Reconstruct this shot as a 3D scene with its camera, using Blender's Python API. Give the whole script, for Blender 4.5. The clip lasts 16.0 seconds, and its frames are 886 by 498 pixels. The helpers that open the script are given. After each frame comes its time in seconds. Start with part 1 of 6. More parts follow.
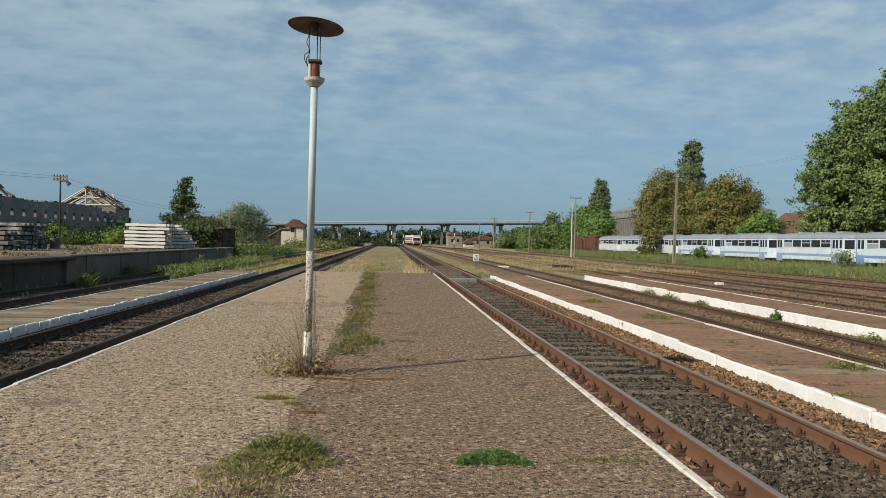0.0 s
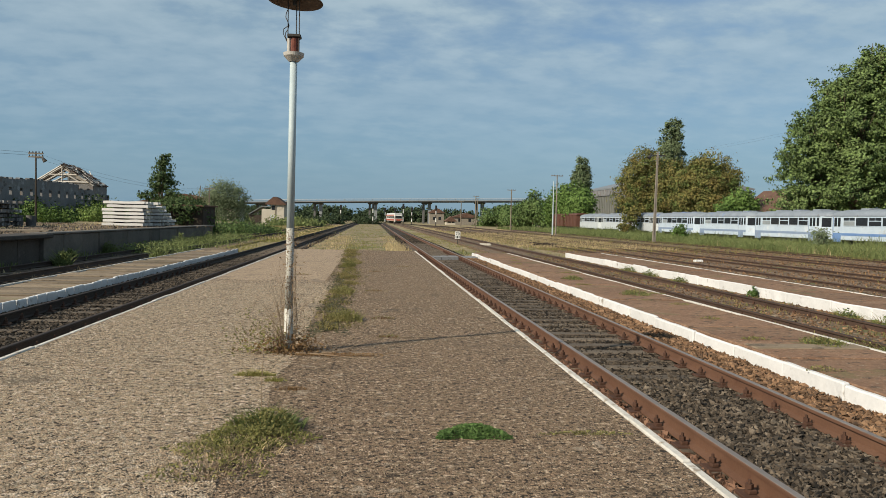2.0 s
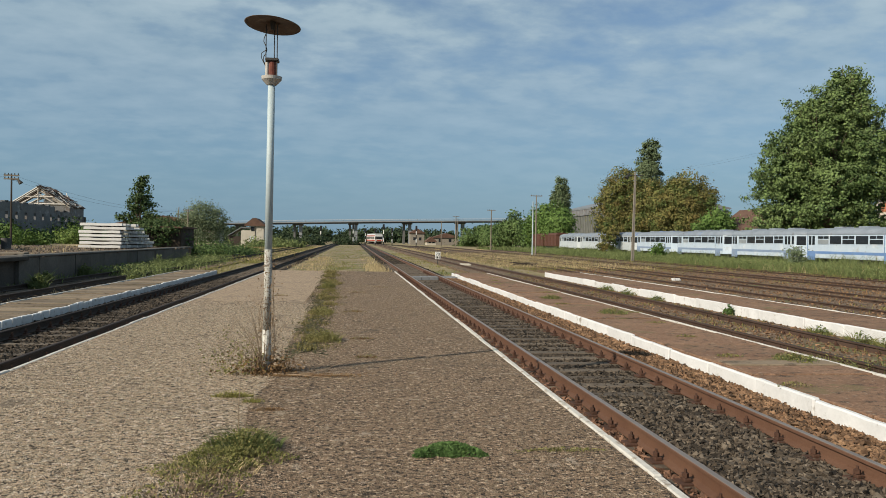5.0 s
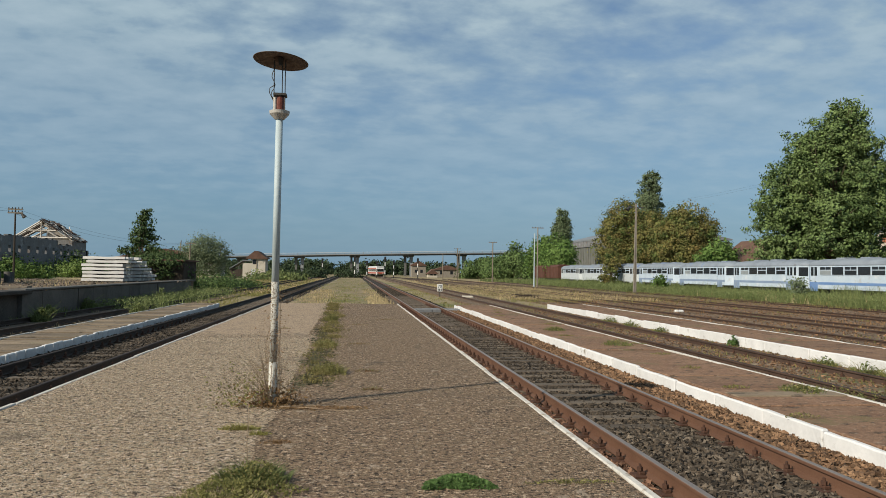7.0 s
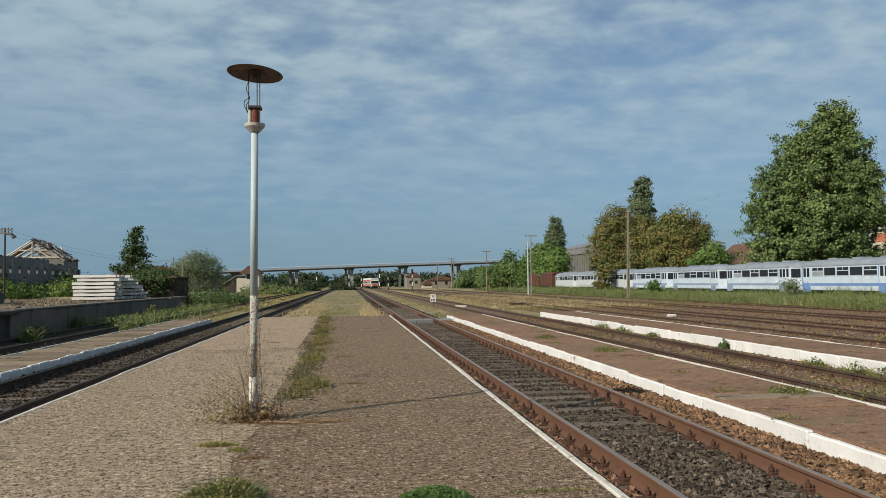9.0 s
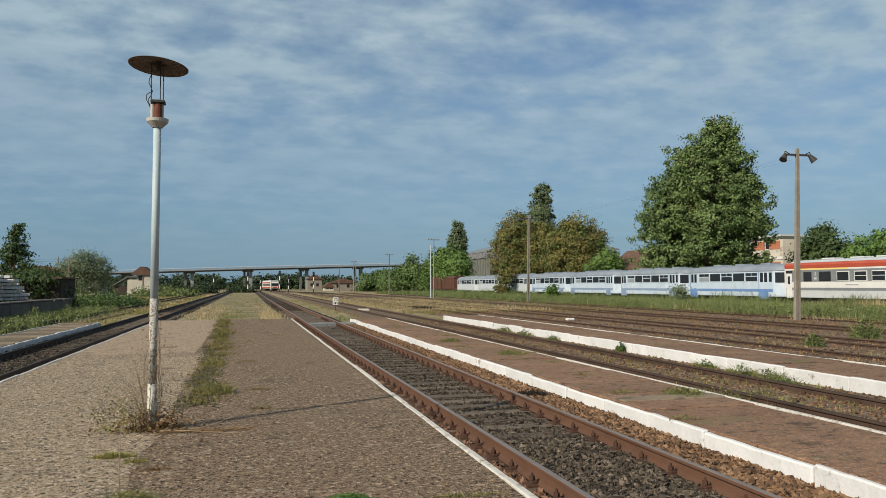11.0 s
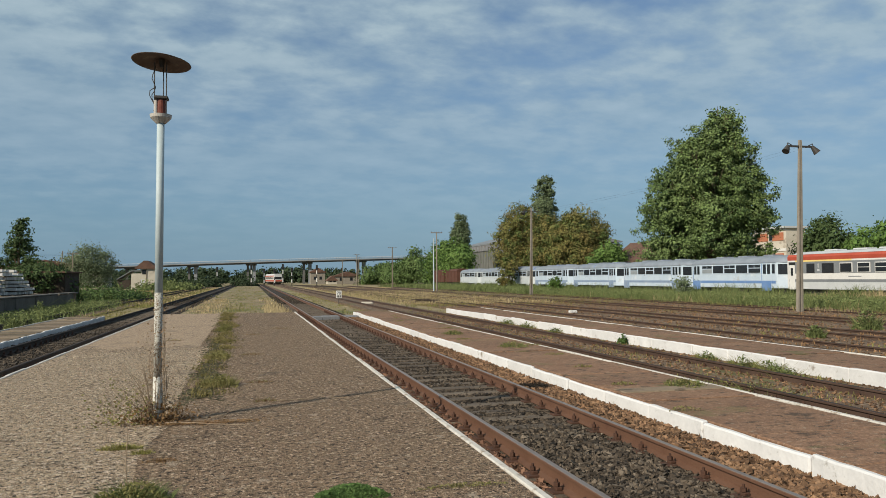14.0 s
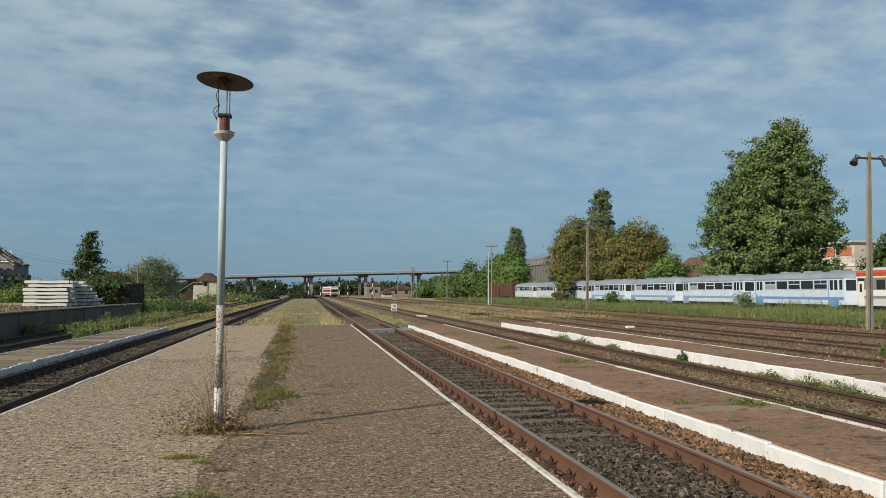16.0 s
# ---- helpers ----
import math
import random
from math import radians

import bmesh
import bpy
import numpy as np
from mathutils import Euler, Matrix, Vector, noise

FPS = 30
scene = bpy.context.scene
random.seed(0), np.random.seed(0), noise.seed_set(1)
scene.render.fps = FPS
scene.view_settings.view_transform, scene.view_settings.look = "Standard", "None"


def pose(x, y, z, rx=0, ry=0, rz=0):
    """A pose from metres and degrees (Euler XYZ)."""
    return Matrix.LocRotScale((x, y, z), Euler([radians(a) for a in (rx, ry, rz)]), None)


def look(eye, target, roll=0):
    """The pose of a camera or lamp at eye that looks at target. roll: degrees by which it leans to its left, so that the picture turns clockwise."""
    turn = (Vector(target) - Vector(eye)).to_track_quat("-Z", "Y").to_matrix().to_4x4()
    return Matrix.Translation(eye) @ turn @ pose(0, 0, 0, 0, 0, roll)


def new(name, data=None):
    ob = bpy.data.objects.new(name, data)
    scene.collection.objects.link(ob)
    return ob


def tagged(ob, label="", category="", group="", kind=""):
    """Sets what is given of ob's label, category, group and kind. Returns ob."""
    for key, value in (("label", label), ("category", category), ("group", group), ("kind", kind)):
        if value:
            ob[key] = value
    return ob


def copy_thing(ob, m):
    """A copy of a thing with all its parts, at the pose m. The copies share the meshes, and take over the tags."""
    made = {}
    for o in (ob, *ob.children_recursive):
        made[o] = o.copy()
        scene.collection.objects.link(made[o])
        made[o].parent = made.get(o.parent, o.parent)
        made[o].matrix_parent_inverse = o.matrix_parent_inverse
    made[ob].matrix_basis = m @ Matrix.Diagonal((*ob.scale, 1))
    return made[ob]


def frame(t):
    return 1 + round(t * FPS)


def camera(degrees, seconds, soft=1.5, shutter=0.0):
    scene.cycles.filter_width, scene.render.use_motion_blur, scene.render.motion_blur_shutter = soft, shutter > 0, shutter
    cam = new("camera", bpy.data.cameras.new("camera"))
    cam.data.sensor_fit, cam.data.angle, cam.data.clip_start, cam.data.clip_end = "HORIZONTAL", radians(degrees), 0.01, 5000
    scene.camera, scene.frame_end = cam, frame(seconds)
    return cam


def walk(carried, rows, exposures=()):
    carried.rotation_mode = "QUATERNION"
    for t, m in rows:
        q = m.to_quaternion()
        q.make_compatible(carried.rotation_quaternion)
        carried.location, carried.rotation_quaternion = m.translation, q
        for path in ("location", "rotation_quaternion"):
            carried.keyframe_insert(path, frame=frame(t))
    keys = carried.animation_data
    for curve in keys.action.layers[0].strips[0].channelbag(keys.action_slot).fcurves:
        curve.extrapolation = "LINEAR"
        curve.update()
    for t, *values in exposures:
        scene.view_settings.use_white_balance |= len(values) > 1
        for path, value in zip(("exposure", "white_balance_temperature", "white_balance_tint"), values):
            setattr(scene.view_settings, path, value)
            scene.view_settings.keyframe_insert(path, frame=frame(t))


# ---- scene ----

cam = camera(60.4, 16.0, soft=0.55)
PATH = [
    (0, (-0.053, 0.021, 1.571), (0.085, 2.016, 1.55), 1.3),
    (0.5, (-0.032, 0.03, 1.55), (0.103, 2.025, 1.513), 1.5),
    (1, (-0.024, 0.023, 1.552), (0.125, 2.017, 1.501), 1.5),
    (1.5, (-0.03, 0.038, 1.555), (0.143, 2.029, 1.488), 1.3),
    (2, (-0.044, 0.016, 1.56), (0.143, 2.005, 1.482), 1.3),
    (2.5, (-0.024, 0.019, 1.559), (0.168, 2.008, 1.475), 1.0),
    (3, (-0.012, 0.03, 1.55), (0.193, 2.017, 1.459), 1.0),
    (5.5, (-0.016, -0.11, 1.565), (0.224, 1.875, 1.569), 0.9),
    (6, (-0.03, -0.12, 1.561), (0.212, 1.865, 1.595), 0.8),
    (6.5, (-0.046, -0.128, 1.552), (0.194, 1.856, 1.612), 0.8),
    (7, (-0.073, -0.126, 1.556), (0.159, 1.86, 1.617), 0.8),
    (7.5, (-0.071, -0.122, 1.557), (0.156, 1.864, 1.628), 0.5),
    (8, (-0.015, -0.103, 1.558), (0.21, 1.882, 1.637), 0.2),
    (8.5, (0.054, -0.099, 1.553), (0.286, 1.886, 1.638), -0.3),
    (9, (0.109, -0.092, 1.546), (0.355, 1.891, 1.634), -0.6),
    (9.5, (0.105, -0.08, 1.549), (0.406, 1.896, 1.632), -0.6),
    (10, (0.066, -0.033, 1.554), (0.466, 1.925, 1.642), -0.6),
    (10.2, (0.05, -0.03, 1.556), (0.486, 1.92, 1.645), -0.7),
    (12.5, (0.0, 0.0, 1.55), (0.521, 1.928, 1.646), 0.0),
    (13, (0.021, -0.029, 1.546), (0.539, 1.9, 1.632), 0.1),
    (13.5, (0.024, -0.075, 1.557), (0.536, 1.857, 1.637), -0.1),
    (14, (0.014, -0.103, 1.56), (0.504, 1.835, 1.636), -0.4),
    (14.5, (0.006, -0.113, 1.566), (0.45, 1.836, 1.642), -0.6),
    (15, (0.002, -0.101, 1.57), (0.409, 1.855, 1.657), -0.7),
    (15.5, (-0.002, -0.106, 1.573), (0.372, 1.856, 1.673), -0.4),
    (16, (-0.001, -0.107, 1.572), (0.348, 1.859, 1.684), -0.0),
]
walk(cam, [(t, look(eye, target, roll)) for t, eye, target, roll in PATH], [(0, 0.34, 6600, 10), (3, 0.39, 6620, 10), (5.5, 0.29, 6490, 10), (9, 0.25, 6450, 10), (16, 0.23, 6450, 10)])

# ---------------------------------------------------------------- light
SUN_AZ, SUN_EL = radians(31.2), radians(32.5)
light_dir = Vector((math.cos(SUN_AZ) * math.cos(SUN_EL), math.sin(SUN_AZ) * math.cos(SUN_EL), -math.sin(SUN_EL)))
sun = new("sun", bpy.data.lights.new("sun", "SUN"))
sun.data.energy, sun.data.angle, sun.data.color = 5.0, radians(0.5), (1.0, 0.89, 0.72)
sun.matrix_world = look((0, 0, 60), Vector((0, 0, 60)) + light_dir)

world = bpy.data.worlds.new("world")
scene.world = world
world.use_nodes = True


def sky_nodes():
    """Clear evening sky with a broken layer of thin cloud over all of it."""
    nt = world.node_tree
    n, l = nt.nodes, nt.links
    n.clear()
    out, bg = n.new("ShaderNodeOutputWorld"), n.new("ShaderNodeBackground")
    sky = n.new("ShaderNodeTexSky")
    sky.sky_type, sky.sun_disc = "NISHITA", False
    sky.sun_elevation, sky.sun_rotation = SUN_EL, radians(239)
    sky.air_density, sky.dust_density, sky.ozone_density = 1.0, 0.15, 3.0
    tc, sep = n.new("ShaderNodeTexCoord"), n.new("ShaderNodeSeparateXYZ")
    l.new(tc.outputs["Generated"], sep.inputs[0])
    up = n.new("ShaderNodeMath"); up.operation = "MAXIMUM"; up.inputs[1].default_value = 0.0
    l.new(sep.outputs["Z"], up.inputs[0])
    add = n.new("ShaderNodeMath"); add.operation = "ADD"; add.inputs[1].default_value = 0.20
    l.new(up.outputs[0], add.inputs[0])
    comb = n.new("ShaderNodeCombineXYZ")
    for k, axis in enumerate("XY"):
        d = n.new("ShaderNodeMath"); d.operation = "DIVIDE"
        l.new(sep.outputs[axis], d.inputs[0]); l.new(add.outputs[0], d.inputs[1]); l.new(d.outputs[0], comb.inputs[k])
    mp = n.new("ShaderNodeMapping")
    mp.inputs["Scale"].default_value = (0.8, 0.95, 1.0)
    mp.inputs["Location"].default_value = (3.1, 1.7, 0.4)
    mp.inputs["Rotation"].default_value = (0, 0, radians(-14))
    l.new(comb.outputs[0], mp.inputs[0])
    big, fine = n.new("ShaderNodeTexNoise"), n.new("ShaderNodeTexNoise")
    big.inputs["Scale"].default_value, big.inputs["Detail"].default_value, big.inputs["Roughness"].default_value = 1.3, 8.0, 0.5
    fine.inputs["Scale"].default_value, fine.inputs["Detail"].default_value, fine.inputs["Roughness"].default_value = 8.0, 7.0, 0.54
    big.inputs["Distortion"].default_value = 0.35
    l.new(mp.outputs[0], big.inputs["Vector"]); l.new(mp.outputs[0], fine.inputs["Vector"])
    m1 = n.new("ShaderNodeMath"); m1.operation = "MULTIPLY_ADD"; m1.inputs[1].default_value = 0.85
    l.new(fine.outputs[0], m1.inputs[0]); l.new(big.outputs[0], m1.inputs[2])
    ramp = n.new("ShaderNodeValToRGB")
    ramp.color_ramp.elements[0].position, ramp.color_ramp.elements[0].color = 0.55, (0.0, 0.0, 0.0, 1)
    ramp.color_ramp.elements[1].position, ramp.color_ramp.elements[1].color = 0.98, (1, 1, 1, 1)
    l.new(m1.outputs[0], ramp.inputs[0])
    # the layer thins towards the horizon
    thin = n.new("ShaderNodeMapRange")
    thin.inputs["From Min"].default_value, thin.inputs["From Max"].default_value = 0.05, 0.30
    thin.inputs["To Min"].default_value, thin.inputs["To Max"].default_value = 0.10, 0.95
    l.new(up.outputs[0], thin.inputs["Value"])
    mul = n.new("ShaderNodeMath"); mul.operation = "MULTIPLY"
    l.new(ramp.outputs[0], mul.inputs[0]); l.new(thin.outputs[0], mul.inputs[1])
    shade = n.new("ShaderNodeValToRGB")
    shade.color_ramp.elements[0].position, shade.color_ramp.elements[0].color = 0.35, (3.15, 4.42, 5.3, 1)
    shade.color_ramp.elements[1].position, shade.color_ramp.elements[1].color = 0.70, (4.4, 5.62, 6.3, 1)
    l.new(fine.outputs[0], shade.inputs[0])
    # blue-grey haze lies low all round
    haze = n.new("ShaderNodeMapRange")
    haze.inputs["From Min"].default_value, haze.inputs["From Max"].default_value = 0.0, 0.30
    haze.inputs["To Min"].default_value, haze.inputs["To Max"].default_value = 0.92, 0.10
    l.new(up.outputs[0], haze.inputs["Value"])
    low = n.new("ShaderNodeMix"); low.data_type = "RGBA"
    low.inputs["B"].default_value = (1.38, 2.78, 4.12, 1)
    l.new(haze.outputs[0], low.inputs["Factor"]); l.new(sky.outputs[0], low.inputs["A"])
    mix = n.new("ShaderNodeMix"); mix.data_type = "RGBA"
    l.new(mul.outputs[0], mix.inputs["Factor"]); l.new(low.outputs["Result"], mix.inputs["A"]); l.new(shade.outputs[0], mix.inputs["B"])
    l.new(mix.outputs["Result"], bg.inputs["Color"])
    bg.inputs["Strength"].default_value = 0.078
    l.new(bg.outputs[0], out.inputs[0])


sky_nodes()


# ---------------------------------------------------------------- materials
def mat(name, c1, c2, scale=3.0, fine=40.0, rough=0.85, bump=0.2, metal=0.0, spots=None, spot_scale=1.2, spot_at=0.6, vary=0.0, island=0.0, leaf=0.0, stretch=None, cells=0.0, dist=0.02, cell_mix=0.6, flecks=()):
    """Two colours mixed by a coarse and a fine noise, patches of a third, relief, and a change of tone from piece to piece."""
    m = bpy.data.materials.new(name)
    m.use_nodes = True
    nt = m.node_tree
    n, l = nt.nodes, nt.links
    p = n["Principled BSDF"]
    geo = n.new("ShaderNodeNewGeometry")
    src = geo.outputs["Position"]
    if stretch:
        mp = n.new("ShaderNodeMapping"); mp.inputs["Scale"].default_value = stretch
        l.new(src, mp.inputs[0]); src = mp.outputs[0]

    def noise_tex(sc, det=5.0, ro=0.6):
        t = n.new("ShaderNodeTexNoise")
        t.inputs["Scale"].default_value, t.inputs["Detail"].default_value, t.inputs["Roughness"].default_value = sc, det, ro
        l.new(src, t.inputs["Vector"])
        return t.outputs[0]

    def math_node(op, a, b):
        x = n.new("ShaderNodeMath"); x.operation = op
        for k, v in enumerate((a, b)):
            if isinstance(v, (int, float)):
                x.inputs[k].default_value = v
            else:
                l.new(v, x.inputs[k])
        return x.outputs[0]

    def blend(f, a, b):
        x = n.new("ShaderNodeMix"); x.data_type = "RGBA"
        for key, v in (("Factor", f), ("A", a), ("B", b)):
            if isinstance(v, (int, float)):
                x.inputs[key].default_value = v
            elif isinstance(v, tuple):
                x.inputs[key].default_value = (*v, 1)
            else:
                l.new(v, x.inputs[key])
        return x.outputs["Result"]

    def ramp(v, a, b):
        r = n.new("ShaderNodeMapRange")
        r.inputs["From Min"].default_value, r.inputs["From Max"].default_value = a, b
        l.new(v, r.inputs["Value"])
        return r.outputs[0]

    coarse, grain = noise_tex(scale), noise_tex(fine, 4.0, 0.7)
    f = ramp(math_node("ADD", math_node("MULTIPLY", coarse, 0.55), math_node("MULTIPLY", grain, 0.45)), 0.36, 0.64)
    col = blend(f, c1, c2)
    height = grain
    if cells:
        v = n.new("ShaderNodeTexVoronoi"); v.inputs["Scale"].default_value = cells
        l.new(src, v.inputs["Vector"])
        tone = n.new("ShaderNodeSeparateColor"); l.new(v.outputs["Color"], tone.inputs[0])
        col = blend(math_node("MULTIPLY", ramp(tone.outputs[0], 0.6, 1.0), cell_mix), col, tuple(min(1, c * 1.9 + 0.02) for c in c2))
        col = blend(math_node("MULTIPLY", ramp(tone.outputs[1], 0.65, 1.0), cell_mix), col, tuple(c * 0.35 for c in c1))
        height = math_node("SUBTRACT", math_node("MULTIPLY", tone.outputs[2], 0.8), math_node("MULTIPLY", v.outputs["Distance"], 0.9))
    for shade, sc, at, wide in flecks:
        f2 = noise_tex(sc, 8.0, 0.72)
        col = blend(ramp(f2, at, at + wide), col, shade)
        height = math_node("ADD", height, math_node("MULTIPLY", f2, 0.8))
    if spots:
        col = blend(ramp(noise_tex(spot_scale, 6.0, 0.65), spot_at, spot_at + 0.09), col, spots)
    if vary or island:
        if vary:
            oi = n.new("ShaderNodeObjectInfo"); rnd = oi.outputs["Random"]
        else:
            rnd = geo.outputs["Random Per Island"]
        hsv = n.new("ShaderNodeHueSaturation")
        amount = vary or island
        vr = n.new("ShaderNodeMapRange")
        vr.inputs["To Min"].default_value, vr.inputs["To Max"].default_value = 1 - amount, 1 + amount
        l.new(rnd, vr.inputs["Value"]); l.new(vr.outputs[0], hsv.inputs["Value"]); l.new(col, hsv.inputs["Color"])
        col = hsv.outputs[0]
    l.new(col, p.inputs["Base Color"])
    p.inputs["Metallic"].default_value = metal
    rr = n.new("ShaderNodeMapRange")
    rr.inputs["To Min"].default_value, rr.inputs["To Max"].default_value = max(0.05, rough - 0.12), min(1, rough + 0.12)
    l.new(grain, rr.inputs["Value"]); l.new(rr.outputs[0], p.inputs["Roughness"])
    p.inputs["Specular IOR Level"].default_value = 0.3
    if bump:
        b = n.new("ShaderNodeBump"); b.inputs["Strength"].default_value, b.inputs["Distance"].default_value = bump, dist
        l.new(height, b.inputs["Height"]); l.new(b.outputs[0], p.inputs["Normal"])
    if leaf:
        tr = n.new("ShaderNodeBsdfTranslucent"); l.new(col, tr.inputs[0])
        ms = n.new("ShaderNodeMixShader"); ms.inputs[0].default_value = leaf
        l.new(p.outputs[0], ms.inputs[1]); l.new(tr.outputs[0], ms.inputs[2])
        l.new(ms.outputs[0], n["Material Output"].inputs[0])
    return m


def glass_mat(name, col, rough=0.08):
    m = mat(name, col, tuple(c * 1.6 for c in col), 2.0, 9.0, rough, 0.0)
    m.node_tree.nodes["Principled BSDF"].inputs["Specular IOR Level"].default_value = 0.6
    return m


M_CHIP = mat("chip_paving", (0.3509, 0.254, 0.1686), (0.5528, 0.415, 0.2842), 7.0, 34, 0.92, 1.0, spots=(0.1714, 0.134, 0.099), spot_scale=0.5, spot_at=0.6, cells=75, dist=0.04, cell_mix=0.35, flecks=(((0.103, 0.074, 0.049), 1.6, 0.56, 0.14), ((0.0428, 0.031, 0.0225), 16, 0.53, 0.04), ((0.7109, 0.588, 0.4655), 14, 0.545, 0.03), ((0.0428, 0.031, 0.0216), 31, 0.545, 0.035), ((0.5141, 0.412, 0.3048), 5, 0.60, 0.08)))
M_CHIP_DARK = mat("chip_paving_dark", (0.1774, 0.1197, 0.0754), (0.3214, 0.2223, 0.1426), 9.0, 44, 0.92, 1.0, spots=(0.1235, 0.0921, 0.0653), spot_scale=0.6, spot_at=0.6, cells=70, dist=0.03, cell_mix=0.35, flecks=(((0.0657, 0.0466, 0.0313), 1.7, 0.56, 0.13), ((0.0343, 0.0247, 0.0166), 20, 0.535, 0.04), ((0.5929, 0.4626, 0.3321), 18, 0.56, 0.03), ((0.0372, 0.0266, 0.0184), 30, 0.55, 0.035), ((0.4116, 0.3353, 0.2548), 3.6, 0.585, 0.06)))
M_ASPH = mat("smooth_paving", (0.239, 0.175, 0.118), (0.323, 0.242, 0.166), 3.0, 44, 0.92, 0.6, flecks=(((0.126, 0.097, 0.069), 1.6, 0.56, 0.14), ((0.059, 0.044, 0.032), 15, 0.55, 0.04), ((0.487, 0.395, 0.302), 13, 0.575, 0.04)), spots=(0.151, 0.118, 0.088), spot_scale=0.5, spot_at=0.6)
M_BRICK_PAVE = mat("brown_paving", (0.1425, 0.0773, 0.0466), (0.2157, 0.1316, 0.0827), 1.2, 25, 0.92, 0.7, flecks=(((0.0475, 0.0322, 0.022), 7, 0.54, 0.07), ((0.2717, 0.2006, 0.1408), 14, 0.58, 0.05), ((0.0599, 0.0405, 0.0273), 2.2, 0.58, 0.08)), spots=(0.1197, 0.1086, 0.0484), spot_scale=0.9, spot_at=0.57, cells=40, cell_mix=0.3, dist=0.012, vary=0.12, stretch=(0.75, 1, 1))
M_WHITE = mat("white_limewash", (0.487, 0.491, 0.496), (0.588, 0.592, 0.596), 2.0, 18, 0.85, 0.3, flecks=(((0.302, 0.294, 0.277), 5, 0.60, 0.10),), spots=(0.227, 0.202, 0.168), spot_scale=3.0, spot_at=0.62, vary=0.06)
M_WHITE_LINE = mat("worn_white_line", (0.386, 0.37, 0.336), (0.521, 0.504, 0.47), 2.0, 30, 0.85, 0.3, spots=(0.252, 0.21, 0.168), spot_scale=9.0, spot_at=0.55)
# Dock concrete, darkened in colour for the shade on its track side.
M_CONC = mat("old_concrete_shaded", (0.059, 0.055, 0.05), (0.122, 0.113, 0.101), 1.0, 14, 0.9, 0.4, spots=(0.109, 0.097, 0.084), spot_scale=0.9, spot_at=0.56, vary=0.1)
M_SLEEPER_NEW = mat("pale_concrete", (0.462, 0.454, 0.437), (0.571, 0.563, 0.546), 2.0, 20, 0.85, 0.2, vary=0.1)
# Weathered grey; the pale spots are painted sunlight from the stack tops.
M_SLEEPER_OLD = mat("weathered_sleeper_sunlit_spots", (0.084, 0.082, 0.08), (0.168, 0.164, 0.16), 2.0, 20, 0.9, 0.3, spots=(0.353, 0.353, 0.344), spot_scale=0.9, spot_at=0.53, vary=0.3)
M_SLEEPER = mat("grey_sleeper", (0.0623, 0.048, 0.0367), (0.1312, 0.1064, 0.0811), 3.0, 30, 0.9, 0.6, vary=0.25)
M_RAIL = mat("rusty_rail", (0.08, 0.039, 0.024), (0.126, 0.067, 0.042), 2.0, 60, 0.7, 0.25, spots=(0.076, 0.034, 0.021), spot_scale=6)
M_RAILTOP = mat("rail_running_face", (0.168, 0.139, 0.122), (0.235, 0.202, 0.181), 3.0, 60, 0.45, 0.1, metal=0.35)
# Rust taken near black: shade on the rail sides is in this colour.
M_RAIL_OLD = mat("shaded_rusty_rail", (0.017, 0.012, 0.01), (0.042, 0.027, 0.02), 2.0, 60, 0.75, 0.25)
M_RAIL_SIDE = mat("brown_siding_rail", (0.038, 0.023, 0.017), (0.076, 0.047, 0.034), 2.0, 60, 0.75, 0.25)
M_CLIP = mat("rusty_clip", (0.042, 0.022, 0.015), (0.08, 0.038, 0.024), 9.0, 60, 0.8, 0.3)
# Bed colour carries the shade in the gaps between the stones.
M_BED = mat("ballast_bed_gap_shade", (0.017, 0.013, 0.011), (0.042, 0.033, 0.025), 2.0, 26, 0.95, 0.8, cells=22, dist=0.03)
M_STONE = mat("ballast_stone", (0.0176, 0.0134, 0.01), (0.0752, 0.0585, 0.0423), 4.0, 40, 0.9, 0.4, island=0.95)
M_STONE_PALE = mat("pale_ballast_stone", (0.057, 0.0454, 0.0344), (0.1428, 0.1168, 0.0894), 6.0, 40, 0.9, 0.4, island=0.6)
M_STONE_RED = mat("oxide_stained_stone", (0.084, 0.042, 0.027), (0.168, 0.097, 0.063), 4.0, 40, 0.9, 0.4, island=0.5)
M_CHIPSTONE_BROWN = mat("brown_aggregate", (0.143, 0.105, 0.071), (0.336, 0.265, 0.189), 9.0, 60, 0.9, 0.2, island=0.45)
M_YELLOWGREEN = mat("yellow_green_weeds", (0.21, 0.21, 0.05), (0.353, 0.311, 0.126), 3.0, 20, 0.9, 0.0, island=0.4, leaf=0.3)
M_WOODS = mat("distant_leaf", (0.025, 0.044, 0.02), (0.05, 0.074, 0.035), 0.1, 3, 0.85, 0.0, island=0.4, leaf=0.15)
M_CHIPSTONE = mat("pale_aggregate", (0.235, 0.189, 0.134), (0.437, 0.37, 0.277), 9.0, 60, 0.9, 0.2, island=0.4)
# Concrete with the shade under the dock's near slab put into its colour.
M_CONC_SHADE = mat("dock_shade_concrete", (0.034, 0.03, 0.027), (0.076, 0.067, 0.059), 1.0, 14, 0.92, 0.5, spots=(0.118, 0.105, 0.092), spot_scale=1.2, spot_at=0.62, vary=0.2)
M_TIMBER_DARK = mat("dark_timber", (0.029, 0.022, 0.017), (0.063, 0.049, 0.038), 2.0, 18, 0.92, 0.5, stretch=(1, 1, 0.15))
M_STONE_RUST = mat("rust_stained_stone", (0.0836, 0.0451, 0.0255), (0.1995, 0.1224, 0.0695), 4.0, 40, 0.9, 0.4, island=0.65)
